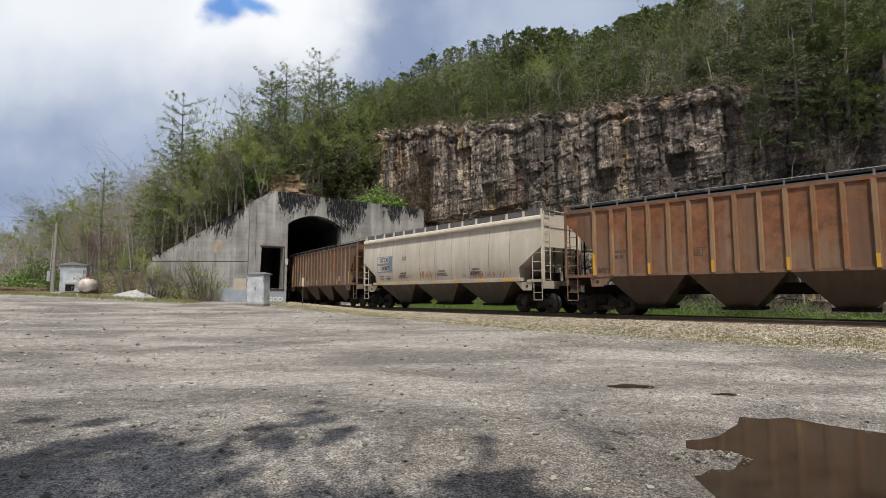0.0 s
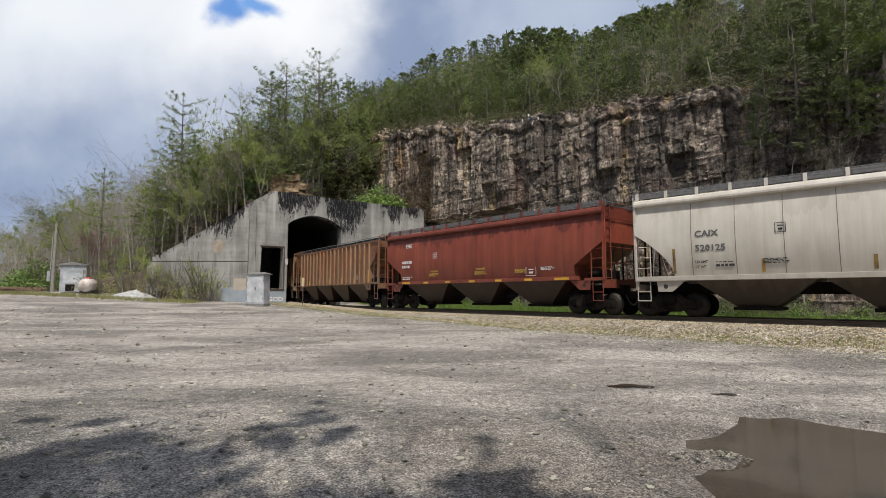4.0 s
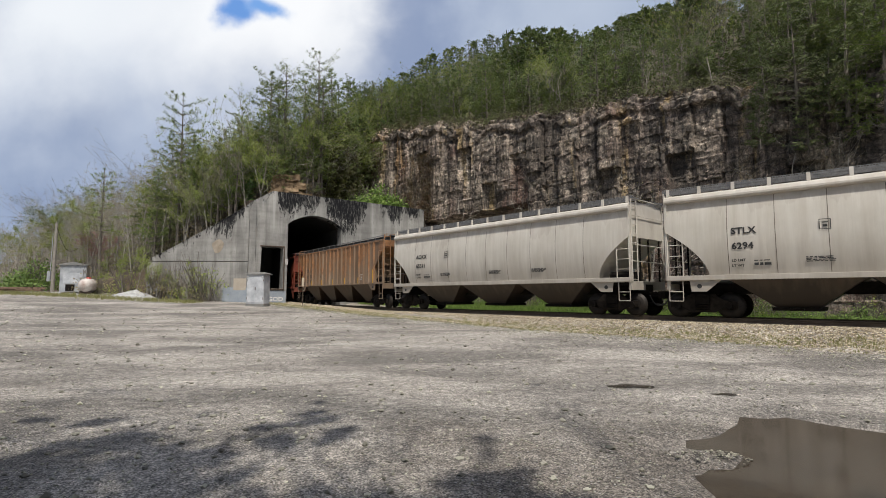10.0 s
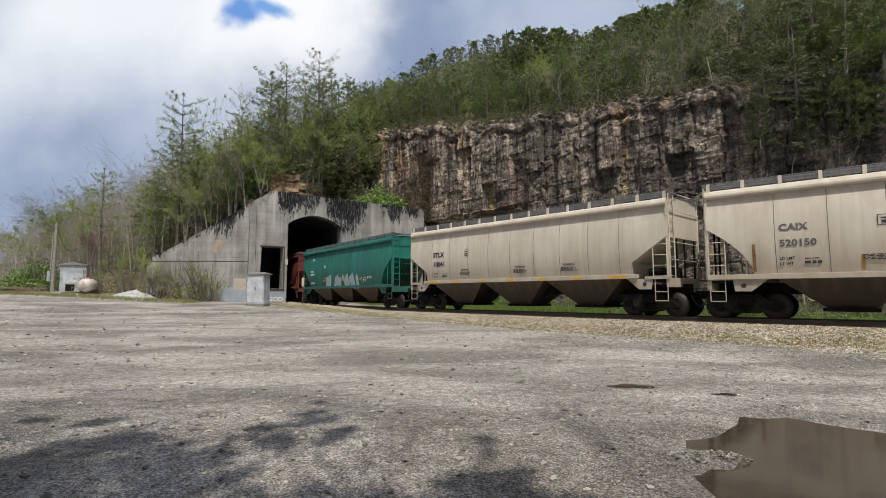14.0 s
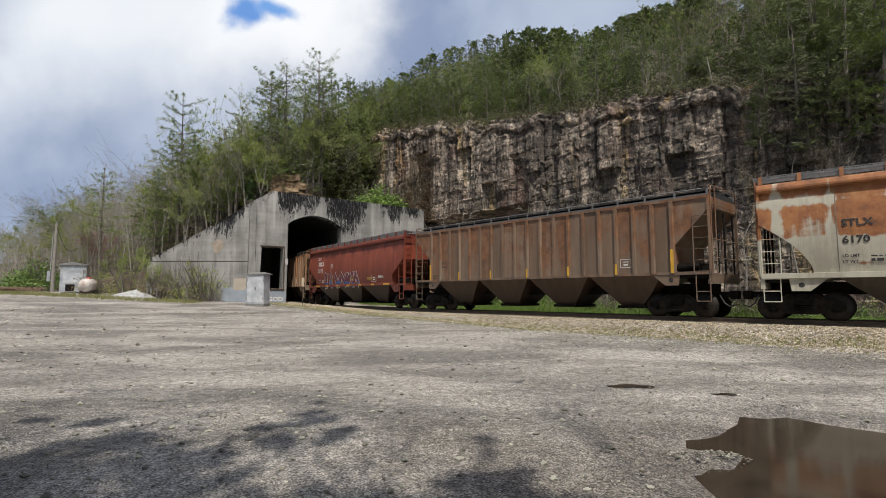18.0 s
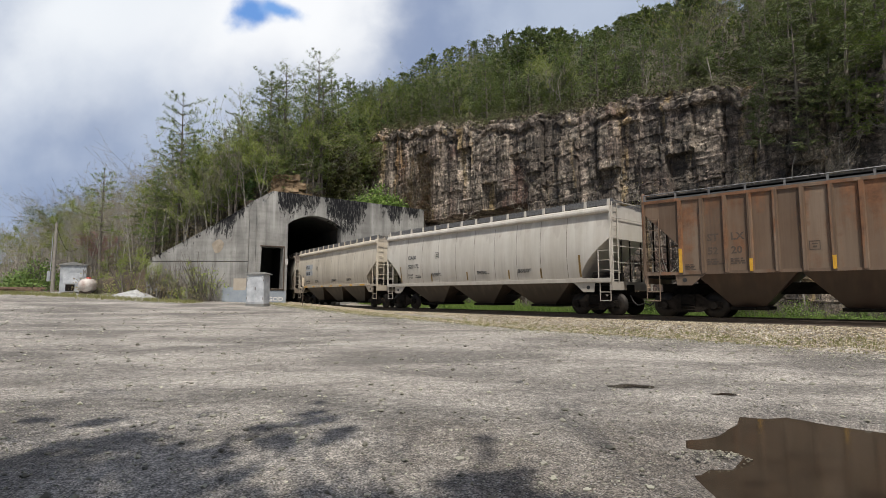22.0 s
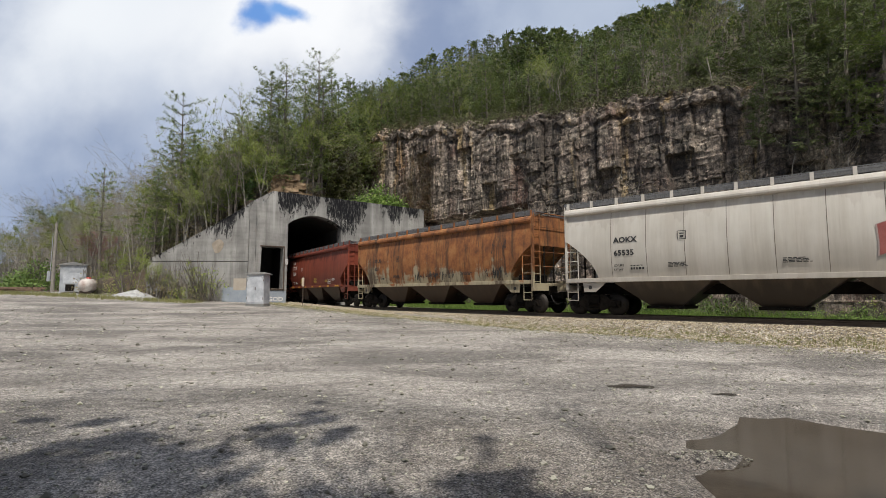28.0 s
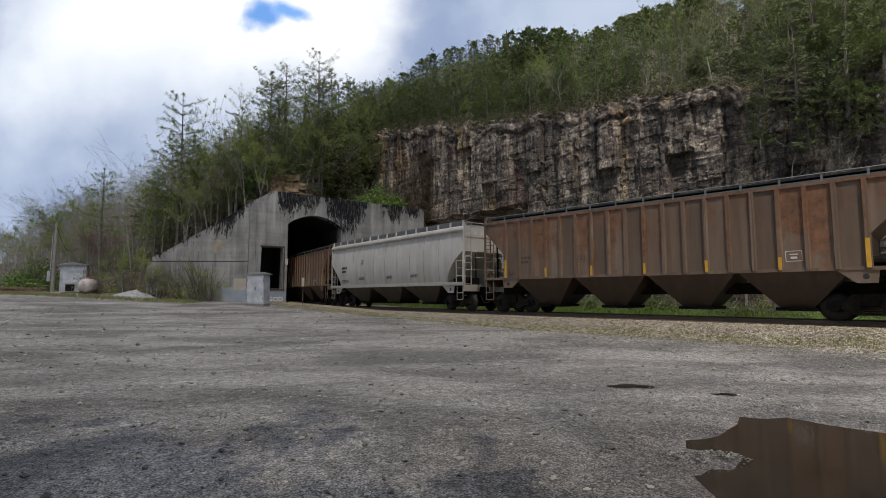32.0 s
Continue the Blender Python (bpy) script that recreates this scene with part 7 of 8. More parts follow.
def smooth_car(rounded):
    """Covered hopper with plain bulging sheets; the ends are cut away on a slant, or on a curve."""
    root = empty("smooth_hopper_car")
    kind = "curved" if rounded else "slanted"
    E = CAR_END[kind]
    base = 1.48 if rounded else 1.60                    # foot of the side sheets
    start = E - 1.5

    def foot(x):
        d = abs(x)
        if d < start:
            return base
        t = (d - start) / (E - start)
        return base + ((3.27 - base) * t ** 0.55 if rounded else (0.55 + (2.60 - base) * t if t > 0.02 else 0.0))

    def side(z):
        return bulge(z)

    cuts = [0.0, 0.02, 0.05, 0.1, 0.18, 0.3, 0.45, 0.62, 0.8, 0.92, 1.0]
    xs = [-(start + (E - start) * c) for c in cuts[::-1]] + [-start + 2 * start * i / 24 for i in range(1, 24)] + [start + (E - start) * c for c in cuts]
    bm = bmesh.new()
    rings = []
    for x in xs:
        f = foot(x)
        zs = [f + (4.42 - f) * k / 10 for k in range(11)]
        ring = [(-side(z), z) for z in zs] + [(-1.46, 4.54), (-1.34, 4.69), (-1.05, 4.75), (0, 4.78), (1.05, 4.75), (1.34, 4.69), (1.46, 4.54)] + [(side(z), z) for z in zs[::-1]]
        rings.append([bm.verts.new((x, y, z)) for y, z in ring])
    for a, b in zip(rings, rings[1:]):
        for i in range(len(a)):
            j = (i + 1) % len(a)
            bm.faces.new((a[i], a[j], b[j], b[i]))
    bm.faces.new(rings[0])
    bm.faces.new(rings[-1][::-1])
    for f in bm.faces:
        f.smooth = len(f.verts) == 4
    for e in done(bm).edges:
        e.smooth = len(e.link_faces) == 2 and e.calc_face_angle(0.0) < 0.6
    part("body", bm, M_STEEL, root)
    for y in (-1, 1):
        bm = bmesh.new()
        prism(bm, [(y * 1.36, 4.38), (y * 1.56, 4.40), (y * 1.60, 4.45), (y * 1.60, 4.52), (y * 1.54, 4.63), (y * 1.40, 4.70)], "x", -E, E)
        part("top_chord", done(bm), M_STEEL, root)
        bm = bmesh.new()
        x1 = E if rounded else start + 0.25
        box(bm, -x1, min(y * 1.38, y * 1.585), base - 0.08, x1, max(y * 1.38, y * 1.585), base + 0.10)
        tidy(part("side_sill", done(bm), M_STEEL, root), 0.01)
    for i in range(9):
        bm = bmesh.new()
        x = -5.9 + 11.8 * i / 8
        zs = [base + 0.12 + (4.36 - base - 0.12) * k / 8 for k in range(9)]
        a = [bm.verts.new((x - 0.011, -side(z) - 0.006, z)) for z in zs]
        b = [bm.verts.new((x + 0.011, -side(z) - 0.006, z)) for z in zs]
        for k in range(8):
            bm.faces.new((a[k], b[k], b[k + 1], a[k + 1]))
        part("seam", done(bm), M_SEAM, root)
    if not rounded:
        for i in range(7):
            bm = bmesh.new()
            x = -5.8 + 11.6 * i / 6
            w = 0.40 if i in (0, 6) else 0.22
            box(bm, x - w, -1.592, base - 0.06, x + w, -1.586, base + 0.05)
            part("reflector", done(bm), M_YELLOW, root, "yellow reflective strip")
    # roof walk: grating with mesh edges, carried on brackets
    for s in (-1, 1):
        y0, y1 = sorted((s * 1.38, s * 0.66))
        bm = bmesh.new()
        for k in range(8):
            y = y0 + (y1 - y0) * k / 7
            box(bm, -E - 0.1, y - 0.012, 4.88, E + 0.1, y + 0.012, 4.93)
        for k in range(70):
            x = -E - 0.1 + (2 * E + 0.2) * k / 69
            box(bm, x - 0.012, y0, 4.888, x + 0.012, y1, 4.922)
        part("roof_walk", done(bm), M_GRATE, root, "grey steel grating roof walk")
        bm = bmesh.new()
        for k in range(5):
            box(bm, -E - 0.1, s * 1.38 - 0.006, 4.76 + 0.052 * k, E + 0.1, s * 1.38 + 0.006, 4.785 + 0.052 * k)
        for k in range(220):
            x = -E - 0.1 + (2 * E + 0.2) * k / 219
            box(bm, x - 0.012, s * 1.38 - 0.009, 4.76, x + 0.012, s * 1.38 + 0.009, 4.99)
        part("mesh_edge", done(bm), M_GRATE, root, "grey expanded metal edge of the roof walk")
        for k in range(15):
            bm = bmesh.new()
            x = -E + 0.1 + (2 * E - 0.2) * k / 14
            prism(bm, [(s * 1.385, 4.66), (s * 1.47, 4.64), (s * 1.43, 4.98), (s * 1.385, 4.98)], "x", x - 0.055, x + 0.055)
            part("roof_bracket", done(bm), M_STEEL, root)
    bm = bmesh.new()
    prism(bm, [(-0.42, 4.70), (0.42, 4.70), (0.36, 4.90), (-0.36, 4.90)], "x", -7.4, 7.4)
    part("roof_hatch", done(bm), M_GRATE, root)
    hopper_bays(root, (-4.0, 0.0, 4.0), 1.98, 0.62, True, base - 0.04)
    car_ends(root, kind)
    truck_parts(root, -TRUCK_X)
    truck_parts(root, TRUCK_X)
    return root


# ---- lettering ----
def letter_meshes(texts):
    """One flat mesh for each text, one metre tall."""
    made, tmp = {}, []
    for text in sorted(texts):
        cu = bpy.data.curves.new("letters", "FONT")
        cu.body, cu.size, cu.extrude, cu.resolution_u, cu.offset = text, 1.0, 0.004, 2, 0.028
        tmp.append((text, new("letters", cu)))
    bpy.context.view_layer.update()
    for text, ob in tmp:
        made[text] = bpy.data.meshes.new_from_object(ob)
        made[text].name = "lettering"
        bpy.data.objects.remove(ob)
    return made


def lettering(text, size, material, parent, x, z, y=None, name="lettering", wide=1.0):
    lean = 0.0
    if y is None:                                      # lies on the swelling sheet
        y = -bulge(z) - 0.016
        lean = math.degrees(math.atan2(bulge(z + size * 0.7) - bulge(z), size * 0.7))
    me = LETTERS[text]
    if not me.materials:
        me.materials.append(material)
    ob = new(name, me)
    ob.material_slots[0].link = "OBJECT"
    ob.material_slots[0].material = material
    ob.parent = parent
    ob.matrix_basis = pose(x, y, z, 90 + lean, 0, 0) @ Matrix.Diagonal((size * wide, size, size, 1))
    return ob


def bars(parent, material, x, z, rows, width, size=0.045, y=None, seed=1):
    """A block of writing too small to read."""
    y = -bulge(z - rows * size * 0.7) - 0.020 if y is None else y
    rng = random.Random(seed)
    bm = bmesh.new()
    for r in range(rows):
        at = 0.0
        while at < width * rng.uniform(0.75, 1.0):
            w = rng.uniform(0.06, 0.2)
            box(bm, x + at, y - 0.002, z - r * size * 1.7, x + at + w, y + 0.002, z - r * size * 1.7 + size)
            at += w + 0.04
    return part("small_print", done(bm), material, parent)


def plate_box(parent, material, x, z, w, h, y=None):
    """A ruled data panel: a square outline with a short bar inside."""
    y = -bulge(z + h / 2) - 0.022 if y is None else y
    bm = bmesh.new()
    t = 0.02
    for a, b, c, d in ((0, 0, w, t), (0, h - t, w, h), (0, 0, t, h), (w - t, 0, w, h), (w * 0.3, h * 0.25, w * 0.7, h * 0.45), (w * 0.25, h * 0.62, w * 0.75, h * 0.72)):
        box(bm, x + a, y - 0.002, z + b, x + c, y + 0.002, z + d)
    return part("data_panel", done(bm), material, parent)


def sheet_patch(parent, material, x0, x1, z0, z1, lift, label=""):
    """A thin coat of paint on the swelling side of a smooth car."""
    bm = bmesh.new()
    zs = [mixv(z0, z1, k / 8) for k in range(9)]
    a = [bm.verts.new((x0, -bulge(z) - lift, z)) for z in zs]
    b = [bm.verts.new((x1, -bulge(z) - lift, z)) for z in zs]
    for k in range(8):
        bm.faces.new((a[k], b[k], b[k + 1], a[k + 1]))
    return part("paint_patch", bm, material, parent, label)


def stroke(bm, x0, z0, x1, z1, w0, w1, y):
    """One flat sprayed stroke with slanted ends."""
    d = Vector((x1 - x0, 0, z1 - z0)).normalized()
    n = Vector((-d.z, 0, d.x))
    a, b = Vector((x0, y, z0)), Vector((x1, y, z1))
    bm.faces.new([bm.verts.new(p) for p in (a + n * w0 - d * w0 * 0.7, a - n * w0 - d * w0 * 0.2, b - n * w1 + d * w1 * 0.8, b + n * w1 + d * w1 * 0.1)])


def sprayed(parent, x0, x1, z, h, fills, edge, seed, y=-1.576, thick=0.16):
    """Sprayed interlocking angular shapes: outlined strokes with coloured fills."""
    rng = random.Random(seed)
    n = max(3, int((x1 - x0) / (h * 0.85)))
    for i in range(n):
        w = (x1 - x0) / n
        x = x0 + w * i
        hh = h * rng.uniform(0.85, 1.12)
        lo = z - hh / 2
        lines = []
        at = (rng.uniform(0.0, 0.3), rng.choice((0.05, 0.95)))
        for _ in range(rng.randint(3, 4)):
            to = (min(max(at[0] + rng.choice((-1, 1)) * rng.uniform(0.1, 0.75), -0.05), 1.0), rng.uniform(0.75, 1.0) if at[1] < 0.5 else rng.uniform(0.0, 0.3))
            lines.append((at, to, thick * h * rng.uniform(0.7, 1.1), thick * h * rng.uniform(0.5, 1.2)))
            at = to
        depth = y - 0.0012 * i
        bm = bmesh.new()
        for k, ((a, b), (c, d), t0, t1) in enumerate(lines):
            stroke(bm, x + a * w, lo + b * hh, x + c * w, lo + d * hh, t0 + 0.045, t1 + 0.045, depth - 0.0002 * k)
        piece = part("sprayed_shape", bm, edge, parent, "sprayed angular graffiti shape with an outline")
        for k, m in enumerate(fills):
            bm = bmesh.new()
            for q, ((a, b), (c, d), t0, t1) in enumerate(lines):
                if k == 0:
                    stroke(bm, x + a * w, lo + b * hh, x + c * w, lo + d * hh, t0, t1, depth - 0.0050 - 0.0002 * q)
                else:
                    (e, f), (g, r) = ((a, b), (c, d)) if b < d else ((c, d), (a, b))
                    stroke(bm, x + e * w, lo + f * hh, x + mixv(e, g, 0.2) * w, lo + mixv(f, r, 0.2) * hh, t0 * 0.9, t1 * 0.9, depth - 0.0065 - 0.0002 * q)
            part("sprayed_fill", bm, m, piece)


def scrawl(parent, x0, x1, z, h, material, seed, width=0.025, y=None):
    """Quick sprayed handwriting: a few crossing strokes for each sign."""
    y = -bulge(z) - 0.012 if y is None else y
    rng = random.Random(seed)
    bm = bmesh.new()
    x, k = x0, 0
    while x < x1:
        w = h * rng.uniform(0.35, 0.7)
        at = (rng.uniform(0, 0.4), rng.uniform(-0.5, 0.5))
        for _ in range(rng.randint(3, 5)):
            to = (min(max(at[0] + rng.uniform(-0.7, 0.8), 0), 1.05), min(max(-at[1] + rng.uniform(-0.35, 0.35), -0.55), 0.55))
            t = width * rng.uniform(0.5, 1.0)
            stroke(bm, x + at[0] * w + 0.15 * at[1] * h, z + at[1] * h, x + to[0] * w + 0.15 * to[1] * h, z + to[1] * h, t, t * rng.uniform(0.5, 1.0), y - 0.00015 * k)
            at, k = to, k + 1
        x += w * rng.uniform(0.9, 1.2)
    return part("sprayed_scrawl", bm, material, parent, "sprayed scrawl")


M_MAROON = plain("maroon_spray", (0.14, 0.03, 0.05), (0.22, 0.05, 0.07), 3, 0.5)
M_BLUE = plain("blue_spray", (0.04, 0.12, 0.36), (0.07, 0.18, 0.45), 3, 0.5)
M_CYAN = plain("cyan_spray", (0.12, 0.28, 0.31), (0.18, 0.36, 0.39), 3, 0.5)
M_PALEGREY = plain("pale_grey_spray", (0.36, 0.36, 0.34), (0.46, 0.46, 0.44), 3, 0.6)
M_PALEPINK = plain("faded_white_spray", (0.45, 0.34, 0.31), (0.58, 0.48, 0.45), 3, 0.6)
M_PALEBLUE = plain("pale_blue_spray", (0.35, 0.50, 0.60), (0.55, 0.66, 0.74), 2, 0.5)
M_REDSPRAY = plain("red_spray", (0.36, 0.10, 0.09), (0.45, 0.16, 0.14), 3, 0.5)
M_ORANGESPRAY = plain("orange_spray", (0.50, 0.16, 0.05), (0.60, 0.22, 0.08), 3, 0.5)
M_BLUEINK = plain("blue_lettering", (0.012, 0.016, 0.028), (0.02, 0.026, 0.045), 3, 0.5)

# kind (r ribbed, s slanted smooth, c curved smooth), paint, mark, number
TRAIN = (("r", "rust", "", ""), ("s", "cream", "STLX", "10007"), ("r", "brown", "STLX", "5485"), ("r", "brown", "STLX", "5411"), ("c", "grey", "CAIX", "520125"),
         ("s", "red", "", ""), ("r", "rust", "LX", "86"), ("r", "tan", "STLX", "5427"), ("r", "tan", "STLX", "5467"), ("r", "brown", "", ""),
         ("c", "grey", "STLX", "6294"), ("c", "grey", "AOKX", "65511"), ("r", "tan", "STLX", "5259"), ("s", "red", "STLX", "2142"), ("c", "cream", "CAIX", "520150"),
         ("s", "cream", "STLX", "10041"), ("c", "teal", "", ""), ("s", "dark_red", "MWCX", "482038"), ("c", "rusty", "STLX", "6170"), ("r", "brown", "", ""),
         ("s", "red", "STLX", "2111"), ("r", "tan", "STLX", "5367"), ("r", "brown", "STLX", "5220"), ("c", "grey", "CAIX", "520172"), ("s", "cream", "STLX", "10018"),
         ("c", "dirty", "MCEX", "350461"), ("r", "tan", "STLX", "5075"), ("c", "grey", "", ""), ("c", "grey", "AOKX", "65535"), ("c", "orange", "STLX", "603"),
         ("s", "red", "STLX", "2080"), ("s", "red", "STLX", "2026"), ("r", "brown", "", ""), ("c", "grey", "", ""), ("r", "brown", "", ""))
LOOK = {"rust": "rust-red steel hopper car with vertical ribs", "tan": "faded tan hopper car with vertical ribs and rust", "brown": "dull brown weathered hopper car with vertical ribs",
        "cream": "cream covered hopper car with smooth bulging sides", "grey": "pale grey covered hopper car with smooth sides", "dirty": "streaked grey covered hopper car with sprayed graffiti",
        "red": "oxide red covered hopper car with white lettering", "dark_red": "dark red covered hopper car with white lettering", "teal": "teal green covered hopper car with sprayed graffiti",
        "rusty": "grey covered hopper car eaten by orange rust", "orange": "covered hopper car almost wholly orange with rust"}


def hug_sides(car):
    """Lays sprayed work and scrawls of a smooth car on its swelling sheets."""
    for o in car.children_recursive:
        name = o.name.split(".")[0]
        if name in ("sprayed_shape", "sprayed_fill", "sprayed_scrawl"):
            near = max(v.co.y for v in o.data.vertices)
            lift = {"sprayed_shape": 0.030, "sprayed_fill": 0.036, "sprayed_scrawl": 0.042}[name]
            for v in o.data.vertices:
                v.co.y = -bulge(v.co.z) - lift + (v.co.y - near)


def dress(car, i):
    """Lettering, panels and sprayed marks of car number i."""
    kind, colour, mark, number = TRAIN[i]
    dark = colour not in ("red", "dark_red", "teal")
    ink = M_FADED if kind == "r" else M_INK if dark else M_WHITE
    if kind == "r":
        gap = 2 * RIB_SPAN / (RIBS - 1)
        bay = lambda k: -RIB_SPAN + gap * k + 0.13        # left edge of a panel between two ribs
        if mark:
            for k, (a, b) in enumerate(((mark[:2], number[:2]), (mark[2:], number[2:]))):
                for text, z in ((a, 2.86), (b, 2.36)):
                    if text:
                        lettering(text, 0.36, ink, car, bay(1 + k) + 0.02, z, -1.486)
            bars(car, ink, bay(1), 2.14, 3, 0.42, 0.05, -1.486, i)
            bars(car, ink, bay(2), 2.14, 3, 0.42, 0.05, -1.486, i + 9)
        else:
            bars(car, ink, bay(1), 2.6, 2, 0.42, 0.12, -1.486, i)
        bars(car, ink, bay(0), 1.98, 4, 0.36, 0.035, -1.486, i + 50)
        plate_box(car, M_WHITE, bay(15) + 0.02, 1.98, 0.48, 0.36, -1.486)
        plate_box(car, ink, bay(5), 2.35, 0.3, 0.3, -1.486)
    else:
        if mark:
            heavy = 0.46 if colour in ("red", "dark_red") else 0.32 if kind == "c" else 0.38
            y = None
            if number in ("10007",):
                sheet_patch(car, M_SLATE, -6.15, -4.35, 2.35, 3.4, 0.006, "blue-grey paint patch behind the lettering")
                for z in (3.0, 2.46):
                    sheet_patch(car, M_PAINT["grey"], -6.1, -4.8, z - 0.04, z + 0.36, 0.010)
            if number == "10018":
                for z in (2.98, 2.46):
                    sheet_patch(car, M_SLATE_PALE, -5.8, -4.2, z + 0.12, z + 0.56, 0.006, "pale blue-grey paint patch behind the lettering")
            mat = M_BLUEINK if number in ("10018", "10041") else M_GREYINK if mark == "CAIX" and dark else ink
            up = 0.22 if not dark else 0.0
            if number == "10018":
                heavy, up = 0.36, 0.14
            lettering(mark, heavy, mat, car, -5.78, 3.04 + up, y, wide=1.08)
            lettering(number, heavy, mat, car, -5.78, 2.50 + up, y, wide=1.08)
            if number == "2142":
                lettering("LD LMT 224000", 0.13, ink, car, -5.80, 2.05)
                lettering("LT WT 61400", 0.13, ink, car, -5.80, 1.86)
            elif number == "10018":
                lettering("LD LMT 225400", 0.14, ink, car, -5.80, 2.05)
                lettering("LT WT 60600", 0.14, ink, car, -5.80, 1.86)
            else:
                lettering("LD LMT", 0.13, ink, car, -5.80, 2.05)
                lettering("LT WT", 0.13, ink, car, -5.80, 1.86)
                bars(car, ink, -5.10, 2.05, 2, 0.5, 0.09, seed=i)
        else:
            bars(car, ink, -6.2, 2.8, 2, 0.9, 0.16, seed=i)
            bars(car, ink, -6.25, 1.95, 2, 1.0, 0.08, seed=i)
        plate_box(car, ink, -3.2, 3.0, 0.32, 0.34)
        for x in (-3.6, 0.2, 3.0):
            bars(car, M_AMBER if not dark else ink, x, 2.10, 4, 0.8, 0.028, seed=i + int(x * 7))
            if not dark and x < 2:
                lettering("WARNING", 0.14, M_AMBER, car, x + 0.1, 2.20)
            if number == "10041" or number == "10007":
                lettering("WARNING", 0.13, M_INK, car, x + 0.1, 2.20)
        if not dark:
            bars(car, M_WHITE, -5.9, 3.95, 3, 0.6, 0.05, seed=i)
            plate_box(car, M_WHITE, 3.7, 1.78, 0.62, 0.46)
            bars(car, M_WHITE, 4.6, 2.15, 3, 0.7, 0.035, seed=i + 3)
    if mark == "CAIX":
        for x in (-6.55, -3.6, -0.6, 2.4, 4.4, 6.55):
            o = sheet_patch(car, M_STRIP, x - 0.05, x + 0.05, 1.66, 2.62 if abs(x) > 6 else 2.12, 0.008, "upright dull yellow reflective strip")
            o.name = "reflector"
    if number == "2111":
        sprayed(car, -4.3, 1.6, 2.02, 1.05, (M_MAROON, M_BLUE), M_WHITE, 5, -1.60, 0.20)
    elif number == "2142":
        scrawl(car, -0.2, 2.5, 2.45, 0.62, M_PALEPINK, 3, 0.075)
        scrawl(car, 2.7, 3.9, 2.25, 0.35, M_PALEPINK, 4, 0.016)
        scrawl(car, -3.5, -2.3, 1.62, 0.24, M_WHITE, 6, 0.030, -1.60)
    elif number == "10007":
        scrawl(car, -3.6, -2.4, 2.0, 0.25, M_REDSPRAY, 8, 0.012)
        scrawl(car, -1.4, -0.3, 2.1, 0.35, M_ORANGESPRAY, 9, 0.03)
        scrawl(car, 2.2, 5.6, 1.9, 0.3, M_REDSPRAY, 10, 0.016)
    elif number == "350461":
        sprayed(car, -3.6, 3.0, 1.98, 0.90, (M_PALEGREY, M_CYAN), M_INK, 11, -1.60, 0.10)
        scrawl(car, -3.2, 2.8, 1.75, 0.5, M_INK, 21, 0.012, -1.615)
        scrawl(car, -0.5, 0.9, 2.05, 0.6, M_ORANGESPRAY, 22, 0.02, -1.617)
        scrawl(car, 3.6, 5.8, 2.1, 0.7, M_INK, 12, 0.02)
    elif number == "65535":
        sprayed(car, 2.9, 5.1, 2.62, 0.95, (M_REDSPRAY,), M_PALEPINK, 13, -1.60, 0.15)
    elif number == "603":
        scrawl(car, -1.2, 2.6, 2.0, 0.5, M_INK, 14, 0.025)
        scrawl(car, 4.9, 6.4, 2.0, 0.5, M_INK, 15, 0.03)
        scrawl(car, 5.5, 6.6, 3.4, 0.9, M_INK, 16, 0.016)
    elif number == "2026":
        scrawl(car, -2.6, -1.2, 2.0, 0.4, M_INK, 17, 0.02)
    elif number == "5485":
        scrawl(car, -3.0, 1.9, 2.1, 0.5, M_PALEPINK, 18, 0.012, -1.50)
    elif colour == "teal":
        sprayed(car, -3.0, 3.8, 1.9, 0.9, (M_PALEBLUE,), M_WHITE, 19, -1.60)
    if kind != "r":
        hug_sides(car)


LETTERS = letter_meshes({"LD LMT", "LT WT", "WARNING", "# GOD", "LD LMT 225400", "LT WT 60600", "LD LMT 224000", "LT WT 61400"} | {w for k, c, m, n in TRAIN for w in ((m[:2], m[2:], n[:2], n[2:]) if k == "r" else (m, n)) if w})
lettering("# GOD", 0.55, M_WHITE, PORTAL, -3.25, 0.32, -0.025, "sprayed_words", 1.1)
TEMPLATES = {"r": ribbed_car(), "s": smooth_car(False), "c": smooth_car(True)}
CARS = []
USED = set()
for i, (kind, colour, mark, number) in enumerate(TRAIN):
    if kind in USED:
        car = copy_thing(TEMPLATES[kind], pose(0, 0, 0))
    else:
        USED.add(kind)
        car = TEMPLATES[kind]
    CARS.append(car)
for i, car in enumerate(CARS):
    kind, colour, mark, number = TRAIN[i]
    for o in car.children_recursive:
        if o.name.split(".")[0] in PAINTED:
            o.material_slots[0].link = "OBJECT"
            o.material_slots[0].material = M_RIB if colour == "rust" and o.name.split(".")[0] == "rib" else M_PAINT[colour]
        elif o.name.split(".")[0] == "seam" and colour in ("red", "dark_red", "teal", "orange"):
            o.material_slots[0].link = "OBJECT"
            o.material_slots[0].material = M_HOPPER
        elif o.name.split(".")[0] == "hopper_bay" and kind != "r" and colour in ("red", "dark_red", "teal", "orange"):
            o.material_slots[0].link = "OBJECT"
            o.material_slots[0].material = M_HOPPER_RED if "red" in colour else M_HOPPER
    dress(car, i)
    tagged(car, LOOK[colour], "hopper car", "cars of the freight train")

# distance run by the train every two seconds, from two seconds before the start
RUN = (-49.99, -13.03, 24.16, 61.08, 98.36, 133.57, 168.49, 203.9, 240.94, 278.06, 313.42, 347.53, 381.13, 416.76, 450.97, 483.39, 516.66, 550.04, 583.79)


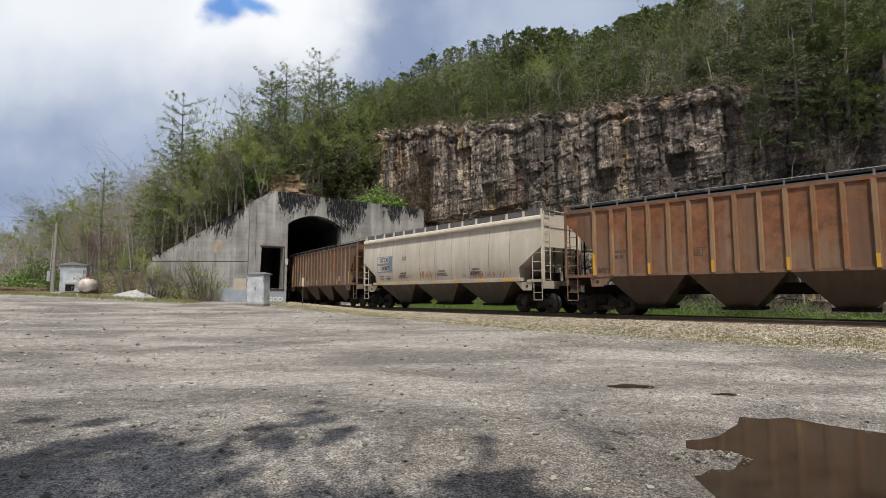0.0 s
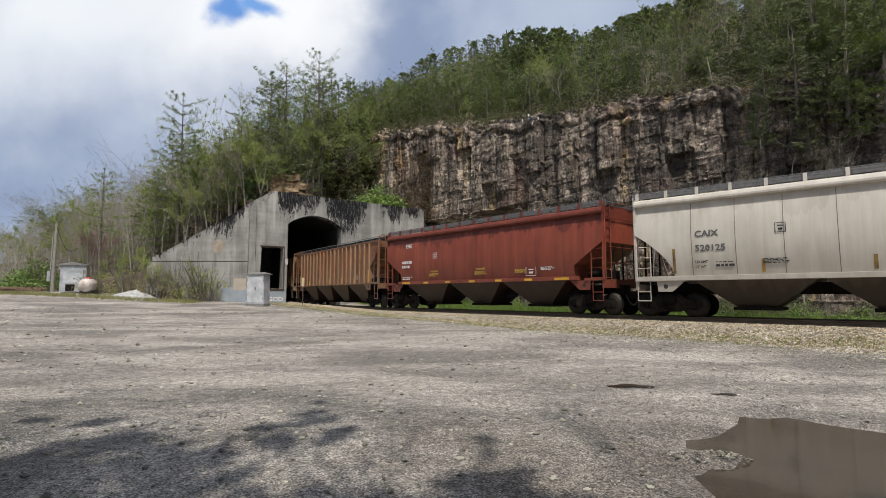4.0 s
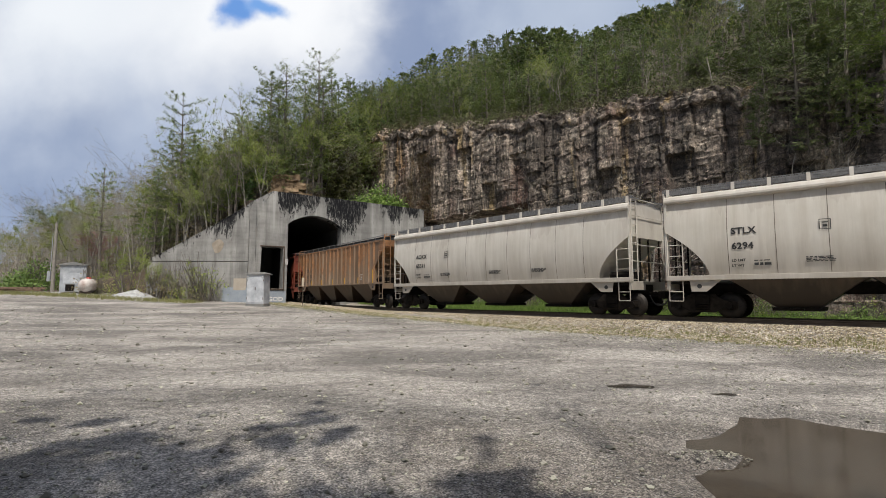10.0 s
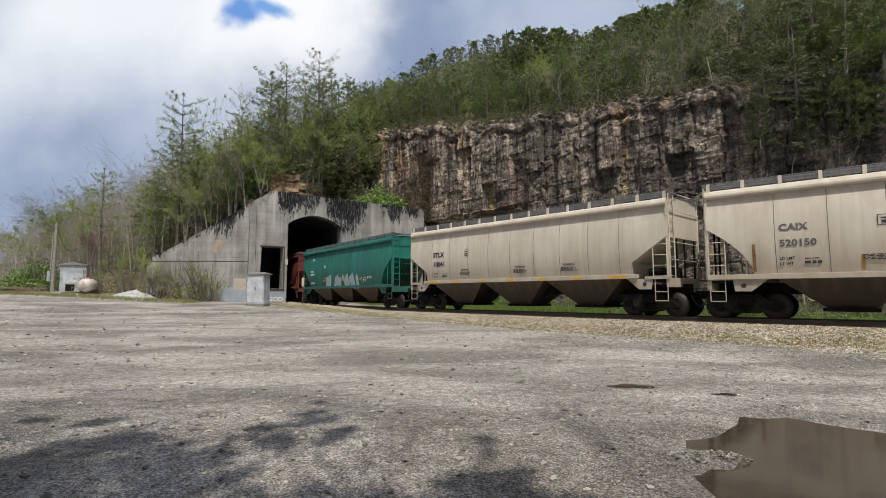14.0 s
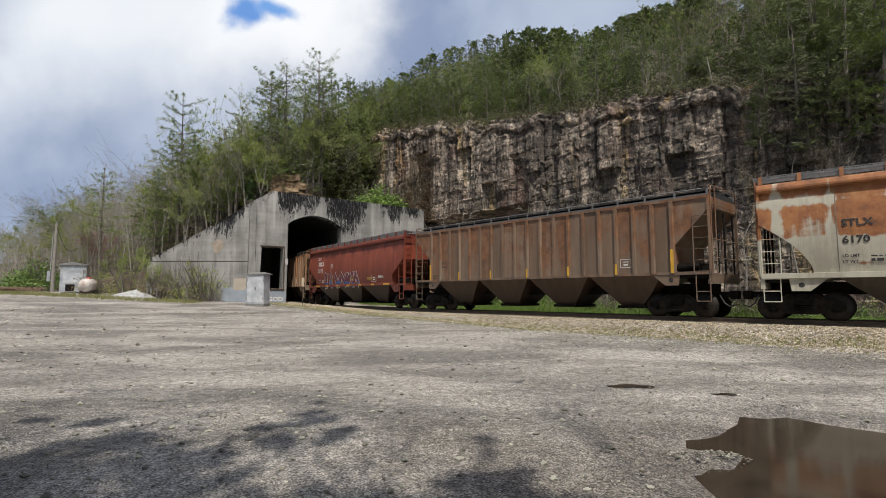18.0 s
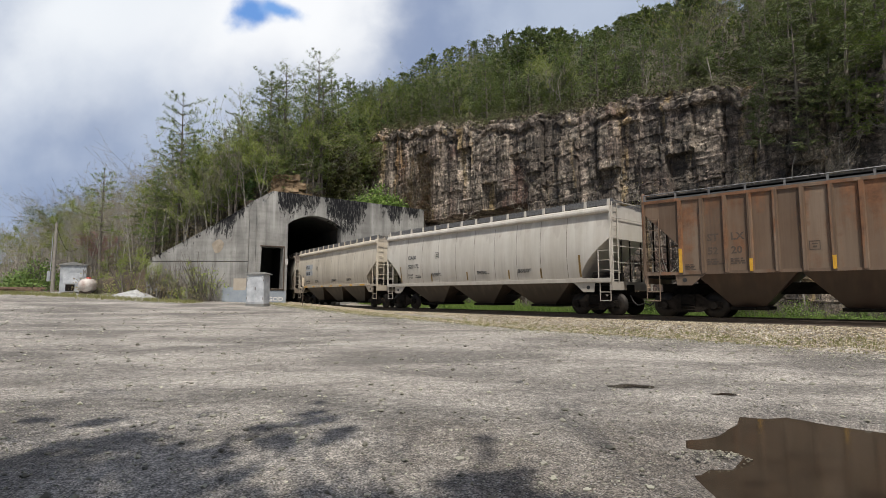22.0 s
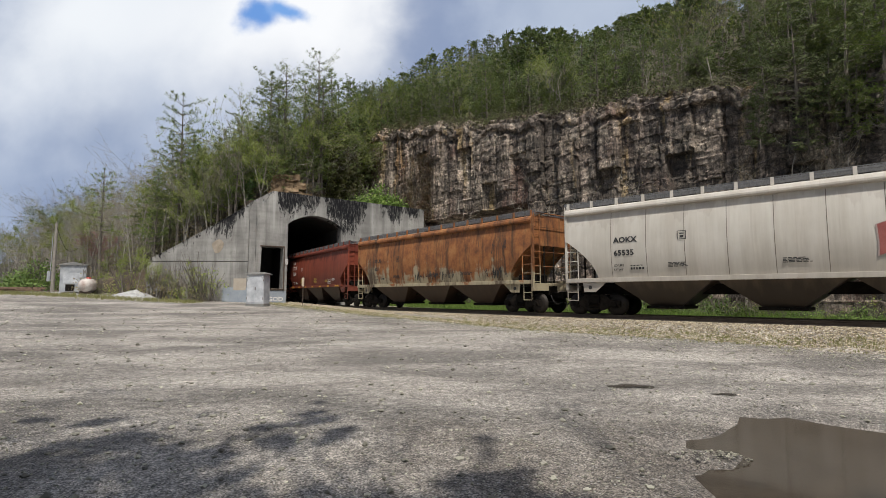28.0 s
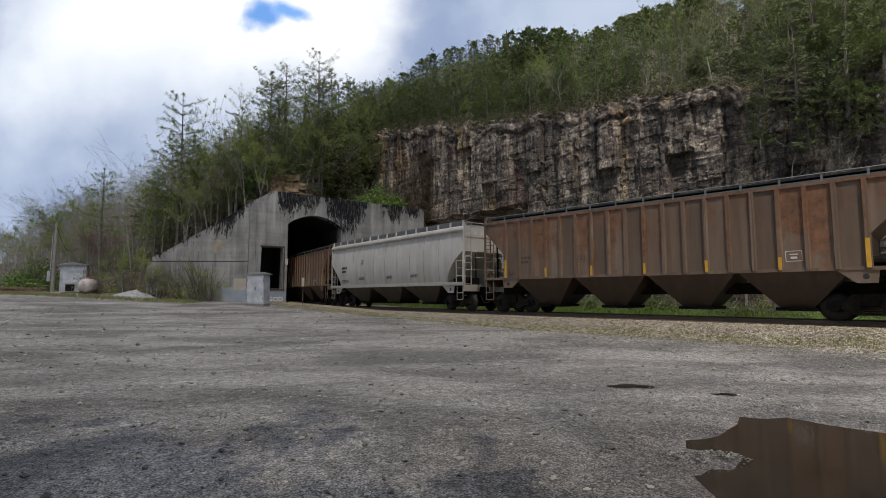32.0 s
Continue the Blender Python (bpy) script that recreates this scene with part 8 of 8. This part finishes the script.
# cars that ride a little ahead of or behind the even spacing
SLACK = {0: -0.15, 2: 0.31, 3: -0.28, 4: -0.39, 6: 0.28, 9: -0.06, 10: -0.07, 11: 0.12, 13: -0.23, 14: -0.06, 15: 0.33, 17: -0.18, 18: 0.15, 19: -0.11, 21: 0.24, 22: -0.22, 23: -0.36, 25: 0.26, 26: 0.05, 28: 0.08, 29: -0.16, 30: -0.1, 31: 0.39, 32: -0.13, 33: -0.49}


def run(t):
    i = min(max(int((t + 2) // 2), 1), len(RUN) - 3)
    u = (t + 2) / 2 - i
    a, b, c, d = RUN[i - 1:i + 3]
    return b + 0.5 * u * (c - a + u * (2 * a - 5 * b + 4 * c - d + u * (3 * (b - c) + d - a)))


def car_pose(s):
    """Pose of a car whose middle stands at distance s."""
    a, b = track_point(s + TRUCK_X), track_point(s - TRUCK_X)
    d = b - a
    m = (a + b) / 2
    return pose(m.x, m.y, 0, 0, 0, math.degrees(math.atan2(d.y, d.x)))


def motions():
    walk(CLOUD_SKY, [(t, pose(0, 0, 0, 0, 0, -3.9 * t / 32)) for t in (0, 8, 16, 24, 32)])
    walk(CLOUD, [(t, cloud_pose(q)) for t, q in FRONT])
    walk(DRONE, [(t, drone_pose(b, rise, far)) for t, b, rise, far in FLIGHT])
    for k, prop in enumerate(PROPS):
        at = prop.location.copy()
        way = 1 if k in (0, 3) else -1
        walk(prop, [(n / 30, pose(at.x, at.y, at.z, 0, 0, way * 79 * n + 30 * k)) for n in range(0, 961)])
    for i, car in enumerate(CARS):
        mid = lambda t: PITCH * i - HALF - SLACK.get(i, 0.0) - run(t)
        walk(car, [(k * 0.5, car_pose(mid(k * 0.5))) for k in range(65)])
        # wheels roll while the car is in the open
        shown = [k for k in range(0, 961) if -14 < mid(k / 30) < 60]
        if not shown:
            continue
        ks = sorted({0, 960} | set(shown))
        for truck in (o for o in car.children if o.name.split(".")[0] == "truck"):
            for w in (o for o in truck.children if o.name.split(".")[0] == "wheelset"):
                dx = w.location.x
                rows = []
                for k in ks:
                    kk = min(max(k, shown[0]), shown[-1])
                    turn = (run(kk / 30) - run(shown[0] / 30)) / WHEEL_R
                    rows.append((k / 30, pose(dx, 0, WHEEL_R, 0, math.degrees(turn) % 360, 0)))
                walk(w, rows)
motions()
